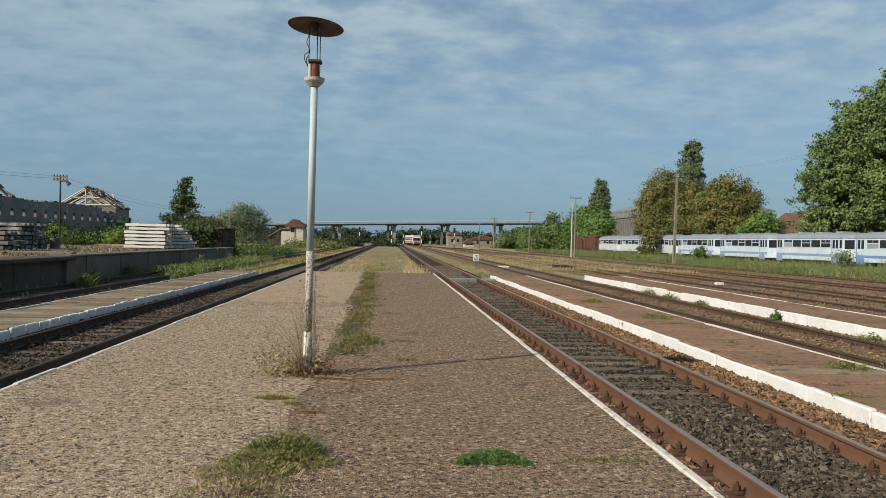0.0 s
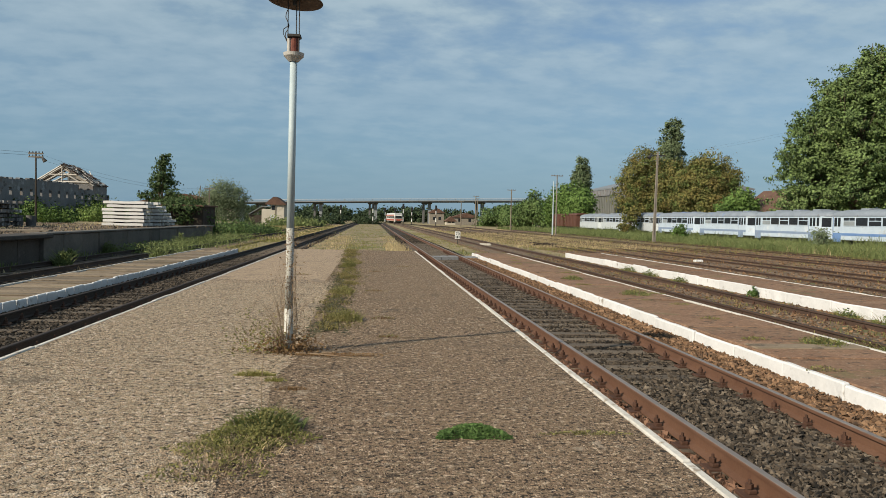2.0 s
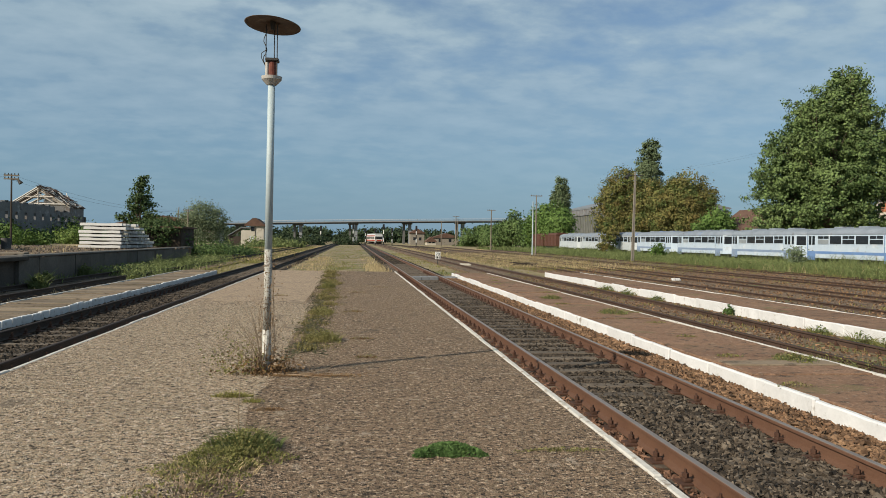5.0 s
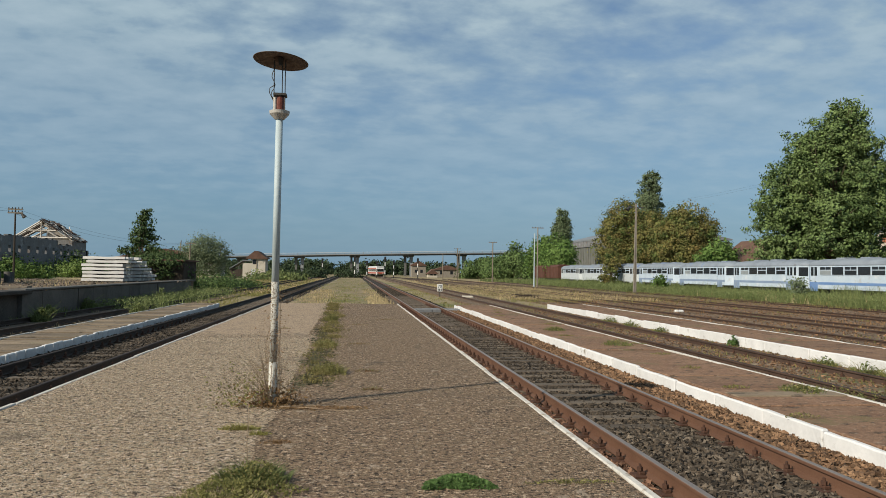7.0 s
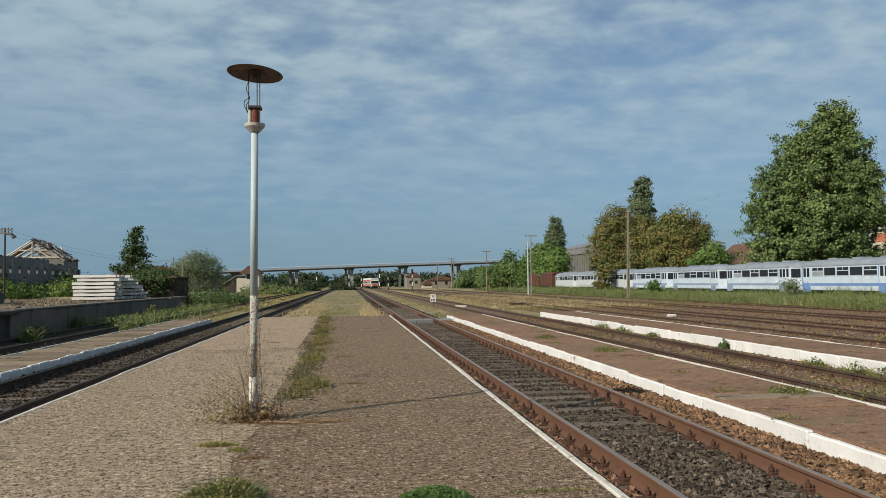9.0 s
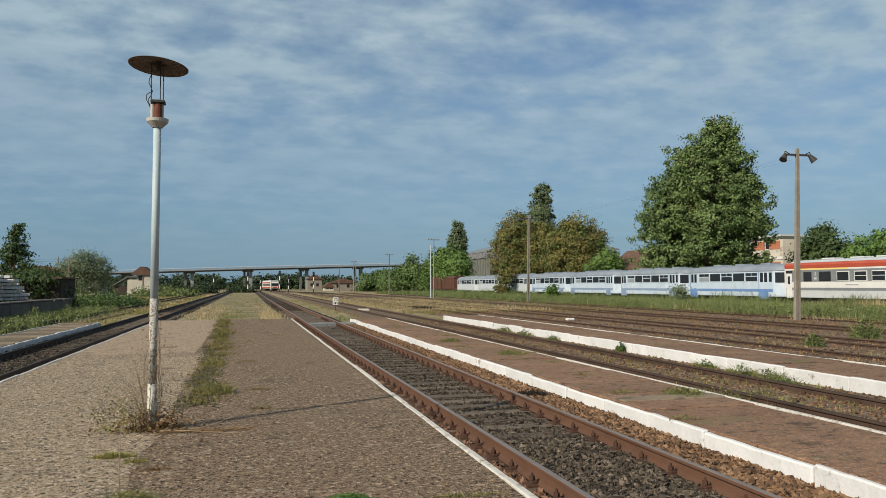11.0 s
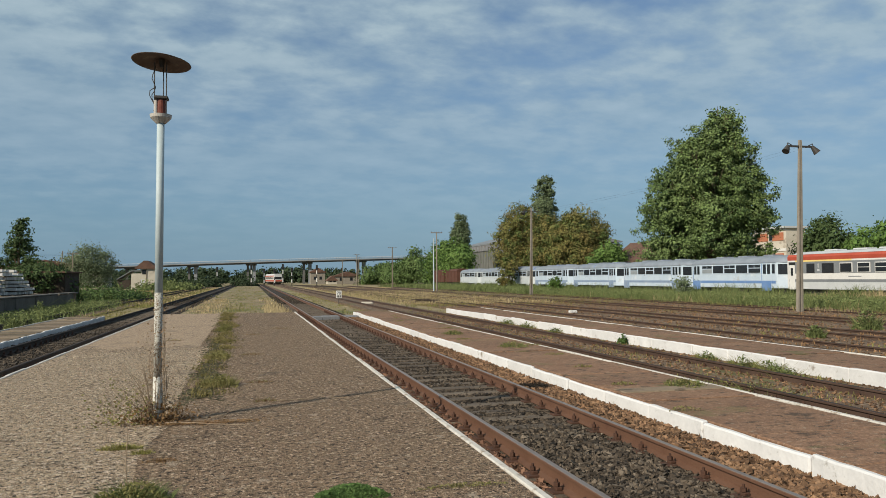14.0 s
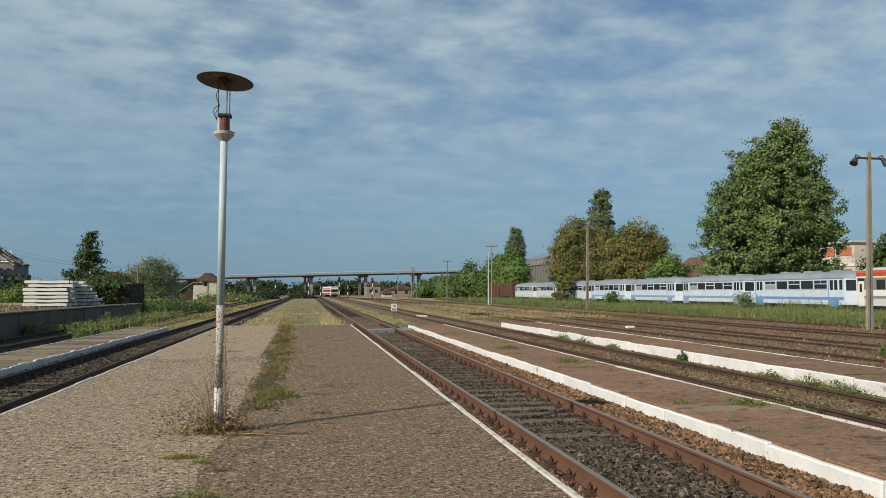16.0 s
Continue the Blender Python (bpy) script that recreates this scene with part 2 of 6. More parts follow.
M_YARD = mat("yard_soil", (0.08, 0.053, 0.035), (0.155, 0.109, 0.072), 0.6, 9, 0.97, 0.8, flecks=(((0.052, 0.035, 0.023), 1.7, 0.55, 0.07), ((0.277, 0.214, 0.143), 2.4, 0.58, 0.06)), spots=(0.101, 0.109, 0.042), spot_scale=0.35, spot_at=0.58, cells=14, dist=0.03)
M_GROUND = mat("ground", (0.168, 0.139, 0.071), (0.26, 0.21, 0.122), 0.08, 3, 0.98, 0.5, flecks=(((0.101, 0.074, 0.046), 0.5, 0.55, 0.08), ((0.353, 0.281, 0.16), 0.35, 0.57, 0.08)), spots=(0.109, 0.122, 0.042), spot_scale=0.06, spot_at=0.54, dist=0.05)
M_ISLAND = mat("island_earth", (0.16, 0.118, 0.071), (0.286, 0.223, 0.139), 0.5, 9, 0.97, 0.6, flecks=(((0.084, 0.063, 0.042), 1.4, 0.56, 0.08), ((0.319, 0.252, 0.151), 0.9, 0.58, 0.08)), spots=(0.109, 0.118, 0.042), spot_scale=0.45, spot_at=0.49, dist=0.04)
M_JOINT = mat("dull_olive_weeds", (0.104, 0.0944, 0.03), (0.2353, 0.1935, 0.0804), 1.2, 9, 0.9, 0.0, island=0.45, leaf=0.25)
M_MOSS = mat("mossy_earth", (0.038, 0.038, 0.018), (0.092, 0.084, 0.042), 3.0, 30, 0.95, 0.3, island=0.4)
M_EARTHCLOD = mat("earth_clod", (0.076, 0.063, 0.049), (0.143, 0.118, 0.092), 2.0, 20, 0.95, 0.5, island=0.35)
M_PLANKS = mat("worn_paving_slab", (0.139, 0.105, 0.071), (0.214, 0.168, 0.119), 2.0, 25, 0.93, 0.6, flecks=(((0.071, 0.055, 0.04), 4, 0.54, 0.08),), spots=(0.118, 0.109, 0.059), spot_scale=1.6, spot_at=0.58, vary=0.38, stretch=(0.6, 1, 1))
M_DRY = mat("dry_grass", (0.319, 0.244, 0.126), (0.47, 0.386, 0.227), 0.5, 9, 0.9, 0.0, island=0.35, leaf=0.25)
M_GREEN = mat("green_weeds", (0.097, 0.129, 0.042), (0.189, 0.22, 0.088), 0.4, 9, 0.85, 0.0, island=0.4, leaf=0.3)
M_OLIVE = mat("olive_weeds", (0.134, 0.139, 0.038), (0.252, 0.227, 0.092), 0.6, 9, 0.9, 0.0, island=0.35, leaf=0.3)
M_MAT_GREEN = mat("fresh_green_weed", (0.055, 0.105, 0.027), (0.109, 0.181, 0.052), 3.0, 30, 0.8, 0.0, island=0.4, leaf=0.25)
M_STEM = mat("dry_stem", (0.185, 0.13, 0.084), (0.319, 0.244, 0.168), 4.0, 30, 0.9, 0.0, island=0.25)
M_DEAD = mat("dead_leaf", (0.134, 0.071, 0.034), (0.277, 0.176, 0.084), 4.0, 30, 0.9, 0.0, island=0.4, leaf=0.2)
M_LEAF = mat("leaf_green", (0.063, 0.126, 0.027), (0.134, 0.206, 0.05), 0.25, 6, 0.75, 0.0, island=0.45, leaf=0.28)
M_LEAF_BIG = mat("broad_leaf", (0.071, 0.118, 0.038), (0.147, 0.202, 0.067), 0.25, 6, 0.65, 0.0, island=0.55, leaf=0.22)
M_LEAF_MID = mat("leaf_mid_green", (0.052, 0.094, 0.027), (0.109, 0.16, 0.05), 0.25, 6, 0.75, 0.0, island=0.45, leaf=0.22)
M_LEAF_LIGHT = mat("leaf_light_green", (0.084, 0.151, 0.034), (0.16, 0.218, 0.059), 0.3, 6, 0.75, 0.0, island=0.4, leaf=0.3)
M_LEAF_DARK = mat("leaf_dark_green", (0.04, 0.071, 0.024), (0.08, 0.118, 0.04), 0.3, 6, 0.8, 0.0, island=0.4, leaf=0.2)
M_LEAF_BROWN = mat("leaf_browning", (0.185, 0.139, 0.046), (0.139, 0.151, 0.046), 0.45, 3, 0.8, 0.0, spots=(0.088, 0.122, 0.034), spot_scale=0.5, spot_at=0.49, island=0.42, leaf=0.25)
M_LEAF_GREY = mat("leaf_grey_green", (0.113, 0.151, 0.084), (0.176, 0.214, 0.122), 0.4, 6, 0.8, 0.0, island=0.35, leaf=0.3)
M_POPLAR = mat("poplar_leaf", (0.084, 0.118, 0.059), (0.139, 0.176, 0.091), 0.3, 6, 0.8, 0.0, island=0.4, leaf=0.2)
M_BARK = mat("bark", (0.076, 0.055, 0.038), (0.143, 0.109, 0.08), 4.0, 22, 0.95, 0.8)
M_POLE_PAINT = mat("pale_blue_grey_paint", (0.311, 0.378, 0.403), (0.386, 0.454, 0.479), 3.0, 30, 0.55, 0.15, spots=(0.252, 0.235, 0.202), spot_scale=5.0, spot_at=0.68)
M_POLE_FLAKY = mat("flaking_white_paint", (0.336, 0.336, 0.302), (0.454, 0.445, 0.403), 6.0, 30, 0.7, 0.4, spots=(0.126, 0.097, 0.076), spot_scale=52, spot_at=0.49)
M_SLEEVE = mat("white_sleeve_paint", (0.42, 0.42, 0.386), (0.521, 0.512, 0.47), 6.0, 30, 0.7, 0.4, spots=(0.118, 0.071, 0.042), spot_scale=9, spot_at=0.60)
M_ENAMEL = mat("weathered_shade", (0.063, 0.042, 0.032), (0.118, 0.084, 0.067), 5.0, 30, 0.6, 0.2, spots=(0.168, 0.126, 0.101), spot_scale=7)
M_IRON = mat("dark_iron", (0.025, 0.024, 0.023), (0.05, 0.046, 0.042), 5.0, 30, 0.6, 0.2)
M_LAMPGLASS = mat("brown_insulator", (0.071, 0.021, 0.015), (0.143, 0.042, 0.025), 5.0, 20, 0.35, 0.0)
M_CUP = mat("cream_enamel", (0.319, 0.311, 0.286), (0.42, 0.403, 0.378), 5.0, 20, 0.5, 0.1, spots=(0.21, 0.16, 0.118), spot_scale=12, spot_at=0.62)
M_TIMBER = mat("weathered_timber", (0.118, 0.097, 0.076), (0.21, 0.181, 0.143), 2.0, 18, 0.92, 0.5, stretch=(1, 1, 0.15))
M_POLE_CONC = mat("concrete_mast", (0.16, 0.143, 0.118), (0.244, 0.218, 0.185), 2.0, 18, 0.9, 0.4, spots=(0.151, 0.126, 0.101), spot_scale=1.5)
M_TRAIN_WHITE = mat("faded_pale_blue_paint", (0.344, 0.424, 0.521), (0.445, 0.517, 0.588), 0.8, 12, 0.5, 0.05, flecks=(((0.218, 0.227, 0.227), 2.2, 0.61, 0.07), ((0.521, 0.554, 0.588), 0.9, 0.56, 0.1)), spots=(0.353, 0.378, 0.403), spot_scale=1.3, spot_at=0.60)
M_TRAIN_BLUE = mat("mid_blue_paint", (0.084, 0.168, 0.361), (0.143, 0.235, 0.42), 0.9, 12, 0.5, 0.05, spots=(0.277, 0.319, 0.378), spot_scale=2.2, spot_at=0.62)
M_TRAIN_FADED = mat("bleached_blue_paint", (0.143, 0.206, 0.319), (0.218, 0.277, 0.378), 0.9, 12, 0.5, 0.05, flecks=(((0.202, 0.218, 0.235), 1.6, 0.58, 0.10),))
M_TRAIN_GREY = mat("bleached_grey_white_paint", (0.353, 0.395, 0.428), (0.454, 0.487, 0.504), 0.8, 12, 0.55, 0.05, flecks=(((0.21, 0.21, 0.202), 2.0, 0.60, 0.10),))
M_TRAIN_ROOF = mat("grey_roof_paint", (0.143, 0.168, 0.202), (0.227, 0.26, 0.302), 0.8, 12, 0.6, 0.1, flecks=(((0.126, 0.193, 0.353), 0.5, 0.58, 0.06),), spots=(0.118, 0.109, 0.105), spot_scale=1.0)
M_RED = mat("red_paint", (0.302, 0.05, 0.029), (0.378, 0.084, 0.05), 0.8, 12, 0.5, 0.05)
M_CREAM = mat("cream_white_paint", (0.504, 0.5, 0.487), (0.605, 0.601, 0.588), 0.8, 12, 0.5, 0.05)
M_GREYBAND = mat("grey_paint", (0.134, 0.147, 0.16), (0.185, 0.197, 0.21), 0.8, 12, 0.5, 0.05)
M_GREYLIGHT = mat("light_grey_paint", (0.378, 0.395, 0.412), (0.462, 0.479, 0.487), 0.8, 12, 0.5, 0.05)
M_YELLOW = mat("yellow_paint", (0.605, 0.462, 0.151), (0.672, 0.529, 0.21), 0.8, 12, 0.5, 0.05)
M_GLASS = glass_mat("dark_window_glass", (0.012, 0.014, 0.017))
M_BLIND = mat("dusty_blind", (0.168, 0.193, 0.21), (0.244, 0.269, 0.286), 1.5, 12, 0.4, 0.0)
M_RUIN = mat("crumbling_plaster", (0.113, 0.118, 0.124), (0.189, 0.193, 0.202), 0.5, 6, 0.92, 0.6, flecks=(((0.286, 0.294, 0.307), 0.6, 0.56, 0.08), ((0.076, 0.071, 0.067), 0.9, 0.56, 0.1)), spots=(0.134, 0.109, 0.092), spot_scale=0.7, spot_at=0.57)
M_TILE = mat("old_roof_tile", (0.071, 0.04, 0.03), (0.13, 0.076, 0.055), 1.0, 12, 0.92, 0.6, spots=(0.084, 0.063, 0.05), spot_scale=0.8)
M_PALEWOOD = mat("bleached_beam", (0.336, 0.311, 0.277), (0.47, 0.445, 0.412), 1.0, 12, 0.9, 0.3, vary=0.25)
M_PLASTER = mat("pale_plaster", (0.3667, 0.3353, 0.2793), (0.4788, 0.4465, 0.3829), 0.5, 6, 0.9, 0.3, spots=(0.2631, 0.2318, 0.1919), spot_scale=0.6)
M_ORANGE = mat("orange_panel", (0.302, 0.109, 0.059), (0.378, 0.151, 0.084), 0.5, 6, 0.85, 0.1)
M_CORR = mat("corrugated_sheet", (0.092, 0.097, 0.088), (0.151, 0.155, 0.143), 0.5, 6, 0.7, 0.3)
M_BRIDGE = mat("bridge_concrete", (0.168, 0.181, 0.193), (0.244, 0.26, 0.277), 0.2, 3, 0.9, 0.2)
# Darker copy of the bridge concrete, with shade below the deck painted in.
M_BRIDGE_SHADE = mat("bridge_concrete_shade", (0.084, 0.084, 0.084), (0.126, 0.126, 0.122), 0.2, 3, 0.9, 0.2)
M_BLACK = mat("black_paint", (0.013, 0.013, 0.013), (0.025, 0.025, 0.025), 2.0, 9, 0.6, 0.0)
M_SIGN = mat("white_sign_enamel", (0.622, 0.622, 0.596), (0.689, 0.689, 0.672), 3.0, 20, 0.5, 0.05)
M_WAGON = mat("brown_wagon_paint", (0.063, 0.028, 0.02), (0.101, 0.046, 0.032), 1.0, 9, 0.8, 0.2)


# ---------------------------------------------------------------- building helpers
def part(name, bm, material, parent=None, label="", smooth=False):
    me = bpy.data.meshes.new(name)
    bm.to_mesh(me)
    bm.free()
    me.materials.append(material)
    if smooth:
        for f in me.polygons:
            f.use_smooth = True
    ob = new(name, me)
    ob.parent = parent
    return tagged(ob, label) if label else ob


def again(name, source, parent, m):
    """Another object on the mesh of source."""
    ob = new(name, source.data)
    ob.parent = parent
    ob.matrix_basis = m
    return ob


def thing(name, loc, label, category, group="", rz=0.0, kind=""):
    ob = new(name)
    ob.empty_display_size = 0.2
    ob.matrix_basis = pose(*loc, 0, 0, rz)
    return tagged(ob, label, category, group, kind)


def box(bm, x0, x1, y0, y1, z0, z1, bevel=0.0):
    r = bmesh.ops.create_cube(bm, size=1, matrix=Matrix.LocRotScale(((x0 + x1) / 2, (y0 + y1) / 2, (z0 + z1) / 2), None, (abs(x1 - x0), abs(y1 - y0), abs(z1 - z0))))
    if bevel:
        edges = list({e for v in r["verts"] for e in v.link_edges})
        bmesh.ops.bevel(bm, geom=edges, offset=bevel, segments=1, affect="EDGES")
    return bm


def boxes(*rows, bevel=0.0):
    bm = bmesh.new()
    for row in rows:
        box(bm, *row, bevel=bevel)
    return bm


def rod(bm, a, b, r0, r1=None, seg=8, caps=True):
    a, b = Vector(a), Vector(b)
    d = b - a
    m = Matrix.Translation((a + b) / 2) @ d.to_track_quat("Z", "Y").to_matrix().to_4x4()
    bmesh.ops.create_cone(bm, cap_ends=caps, segments=seg, radius1=r0, radius2=r0 if r1 is None else r1, depth=d.length, matrix=m)
    return bm


def rods(*rows, seg=8):
    bm = bmesh.new()
    for row in rows:
        rod(bm, *row, seg=seg)
    return bm


def tube(points, r0, r1, seg=5):
    """A tapering tube through a few points, in one piece."""
    bm = bmesh.new()
    pts = [Vector(p) for p in points]
    n = len(pts)
    rings = []
    for k, p in enumerate(pts):
        d = (pts[min(k + 1, n - 1)] - pts[max(k - 1, 0)]).normalized()
        u = d.cross(Vector((0.31, 0.95, 0.05))).normalized()
        w = d.cross(u)
        r = r0 + (r1 - r0) * k / (n - 1)
        rings.append([bm.verts.new(p + (u * math.cos(6.2832 * i / seg) + w * math.sin(6.2832 * i / seg)) * r) for i in range(seg)])
    for a, b in zip(rings, rings[1:]):
        for i in range(seg):
            bm.faces.new((a[i], a[(i + 1) % seg], b[(i + 1) % seg], b[i]))
    bm.faces.new(rings[0][::-1])
    bm.faces.new(rings[-1])
    bmesh.ops.recalc_face_normals(bm, faces=bm.faces)
    return bm


def prism(profile, y0, y1):
    """A closed outline in x and z, pulled out along y."""
    bm = bmesh.new()
    a = [bm.verts.new((x, y0, z)) for x, z in profile]
    b = [bm.verts.new((x, y1, z)) for x, z in profile]
    n = len(profile)
    bm.faces.new(a)
    bm.faces.new(b[::-1])
    for k in range(n):
        bm.faces.new((a[k], b[k], b[(k + 1) % n], a[(k + 1) % n]))
    bmesh.ops.recalc_face_normals(bm, faces=bm.faces)
    return bm


def array_mesh(name, verts, faces, material, parent=None, smooth=False):
    """A mesh from arrays of places and of equal-sided faces."""
    me = bpy.data.meshes.new(name)
    k = faces.shape[1]
    me.vertices.add(len(verts))
    me.vertices.foreach_set("co", verts.astype(np.float32).ravel())
    me.loops.add(faces.size)
    me.loops.foreach_set("vertex_index", faces.astype(np.int32).ravel())
    me.polygons.add(len(faces))
    me.polygons.foreach_set("loop_start", np.arange(0, faces.size, k, dtype=np.int32))
    me.update(calc_edges=True)
    me.shade_flat()
    me.materials.append(material)
    ob = new(name, me)
    ob.parent = parent
    return ob


def blades(name, places, heights, widths, material, lean=0.35, seed=1, parent=None):
    """Bent grass blades, two faces each, on the given places."""
    g = np.random.default_rng(seed)
    n = len(places)
    a = g.uniform(0, 2 * np.pi, n)
    side = np.stack([np.cos(a), np.sin(a), np.zeros(n)], 1)
    b = g.uniform(0, 2 * np.pi, n)
    tip = np.stack([np.cos(b), np.sin(b), np.zeros(n)], 1) * (g.uniform(0.1, 1.0, n) * lean * heights)[:, None]
    h = np.stack([np.zeros(n), np.zeros(n), heights], 1)
    w = side * widths[:, None] / 2
    v = np.stack([places - w, places + w, places + tip * 0.35 + h * 0.6 + w * 0.8, places + tip * 0.35 + h * 0.6 - w * 0.8, places + tip + h + w * 0.15, places + tip + h - w * 0.15], 1)
    base = np.arange(n)[:, None] * 6
    f = np.concatenate([base + [0, 1, 2, 3], base + [3, 2, 4, 5]])
    return array_mesh(name, v.reshape(-1, 3), f, material, parent)


def leaves(name, places, normals, size, material, parent=None, seed=2, lengthen=1.5):
    """Diamond leaves, slightly folded along the middle."""
    g = np.random.default_rng(seed)
    n = len(places)
    nr = normals / (np.linalg.norm(normals, axis=1, keepdims=True) + 1e-9)
    r = g.normal(size=(n, 3))
    u = np.cross(nr, r)
    u /= np.linalg.norm(u, axis=1, keepdims=True) + 1e-9
    w = np.cross(nr, u)
    s = (size * g.uniform(0.6, 1.35, n))[:, None]
    v = np.stack([places - u * s * lengthen / 2, places + w * s / 2 - nr * s * 0.12, places + u * s * lengthen / 2, places - w * s / 2 - nr * s * 0.12], 1)
    f = np.arange(n)[:, None] * 4 + np.array([0, 1, 2, 3])
    return array_mesh(name, v.reshape(-1, 3), f, material, parent)


def stones(name, places, sizes, material, parent=None, seed=3, flat=0.8):
    """Angular stones: knocked-about octahedra."""
    g = np.random.default_rng(seed)
    n = len(places)
    o = np.array([[1, 0, 0], [-1, 0, 0], [0, 1, 0], [0, -1, 0], [0, 0, 1], [0, 0, -1]], float)
    f = np.array([[0, 2, 4], [2, 1, 4], [1, 3, 4], [3, 0, 4], [2, 0, 5], [1, 2, 5], [3, 1, 5], [0, 3, 5]])
    q = g.normal(size=(n, 4))
    q /= np.linalg.norm(q, axis=1, keepdims=True)
    w, x, y, z = q.T
    rot = np.stack([1 - 2 * (y * y + z * z), 2 * (x * y - z * w), 2 * (x * z + y * w), 2 * (x * y + z * w), 1 - 2 * (x * x + z * z), 2 * (y * z - x * w), 2 * (x * z - y * w), 2 * (y * z + x * w), 1 - 2 * (x * x + y * y)], 1).reshape(n, 3, 3)
    v = (o[None] * g.uniform(0.5, 1.3, (n, 6, 1)) + g.normal(0, 0.24, (n, 6, 3))) * g.uniform(0.6, 1.4, (n, 1, 3))
    v = np.einsum("nij,nkj->nki", rot, v) * sizes[:, None, None]
    v[:, :, 2] *= flat
    v += places[:, None]
    faces = (np.arange(n)[:, None, None] * 6 + f[None]).reshape(-1, 3)
    return array_mesh(name, v.reshape(-1, 3), faces, material, parent)


def spread(x0, x1, y0, y1, n, z, seed, clump=0.0, near=0.0):
    """n places in a rectangle; clump > 0 gathers them in tufts; near > 0 makes them denser towards y0."""
    g = np.random.default_rng(seed)
    t = g.uniform(0, 1, n) ** (1 + near)
    p = np.stack([g.uniform(x0, x1, n), y0 + (y1 - y0) * t, np.full(n, float(z))], 1)
    if clump:
        c = p[g.integers(0, max(1, n // 14), n)]
        p = c + g.normal(0, clump, (n, 3)) * [1, 1, 0]
    return p


def crown_points(lobes, n, seed, clump=0.42, per=45):
    """Places and outward directions of leaves, gathered in clumps on and in a set of ellipsoids (x, y, z, rx, ry, rz)."""
    g = np.random.default_rng(seed)
    L = np.array(lobes, float)
    weight = (L[:, 3] * L[:, 4] + L[:, 3] * L[:, 5] + L[:, 4] * L[:, 5])
    k = max(4, n // per)
    pick = g.choice(len(L), k, p=weight / weight.sum())
    d = g.normal(size=(k, 3))
    d /= np.linalg.norm(d, axis=1, keepdims=True)
    c = L[pick, :3] + d * L[pick, 3:] * (1 - 0.55 * g.uniform(0, 1, (k, 1)) ** 2.2) * g.uniform(0.92, 1.1, (k, 1))
    m = g.integers(0, k, n)
    spread_by = clump * g.uniform(0.6, 1.3, k)[m][:, None]
    p = c[m] + g.normal(size=(n, 3)) * spread_by * [1, 1, 0.7]
    out = d[m] * 0.8 + (p - c[m]) / (spread_by + 1e-6) * 0.3 + g.normal(size=(n, 3)) * 0.55 + [0, 0, 0.25]
    return p, out


def tree(name, loc, lobes, n, leaf_size, leaf_mat, trunk_h, trunk_r, label, category="tree", seed=1, clump=0.42, group="", per=45, size=1.0):
    """A tapered trunk with limbs to the lobes, and a crown of single leaves. Lobes are given from the foot of the trunk."""
    ob = thing(name, loc, label, category, group)
    ob.scale = (size, size, size)
    r = random.Random(seed)
    bm = rod(bmesh.new(), (0, 0, -0.15), (0.05, 0.03, trunk_h), trunk_r * 1.15, trunk_r * 0.7, 10)
    for x, y, z, rx, ry, rz in lobes:
        mid = Vector((x * 0.45 + r.uniform(-0.2, 0.2), y * 0.45, trunk_h + max(0.2, (z - trunk_h)) * 0.4))
        rod(bm, (0.05, 0.03, trunk_h * 0.85), mid, trunk_r * 0.5, trunk_r * 0.3, 6)
        rod(bm, mid, (x, y, z), trunk_r * 0.3, trunk_r * 0.08, 6)
        for _ in range(3):
            rod(bm, mid.lerp(Vector((x, y, z)), 0.5), (x + r.uniform(-1, 1) * rx * 0.8, y + r.uniform(-1, 1) * ry * 0.8, z + r.uniform(-0.3, 0.9) * rz), trunk_r * 0.14, trunk_r * 0.04, 5)
    part("trunk", bm, M_BARK, ob)
    p, out = crown_points(lobes, n, seed, clump, per)
    leaves("crown", p, out, leaf_size, leaf_mat, ob, seed)
    return ob


# ---------------------------------------------------------------- ground and platforms
Z_RAIL, Z_BED, Z_GROUND = -0.22, -0.43, -0.50
g0 = bmesh.new()
bmesh.ops.create_grid(g0, x_segments=40, y_segments=40, size=3500)
ground = part("ground", g0, M_GROUND)
ground.location.z = Z_GROUND
tagged(ground, "wide flat railway land with dry and green grass", "ground", kind="structure")
yard = part("yard_ground", boxes((12.425, 31.2, -40, 150, Z_GROUND + 0.004, -0.37)), M_YARD)
tagged(yard, "brown gravelly soil between the sidings", "ground", kind="structure")


def joint(y):
    return 0.10 * noise.noise((0, y * 0.9, 5)) + 0.06 * noise.noise((0, y * 3.1, 8)) + 0.03 * noise.noise((0, y * 9.0, 2))


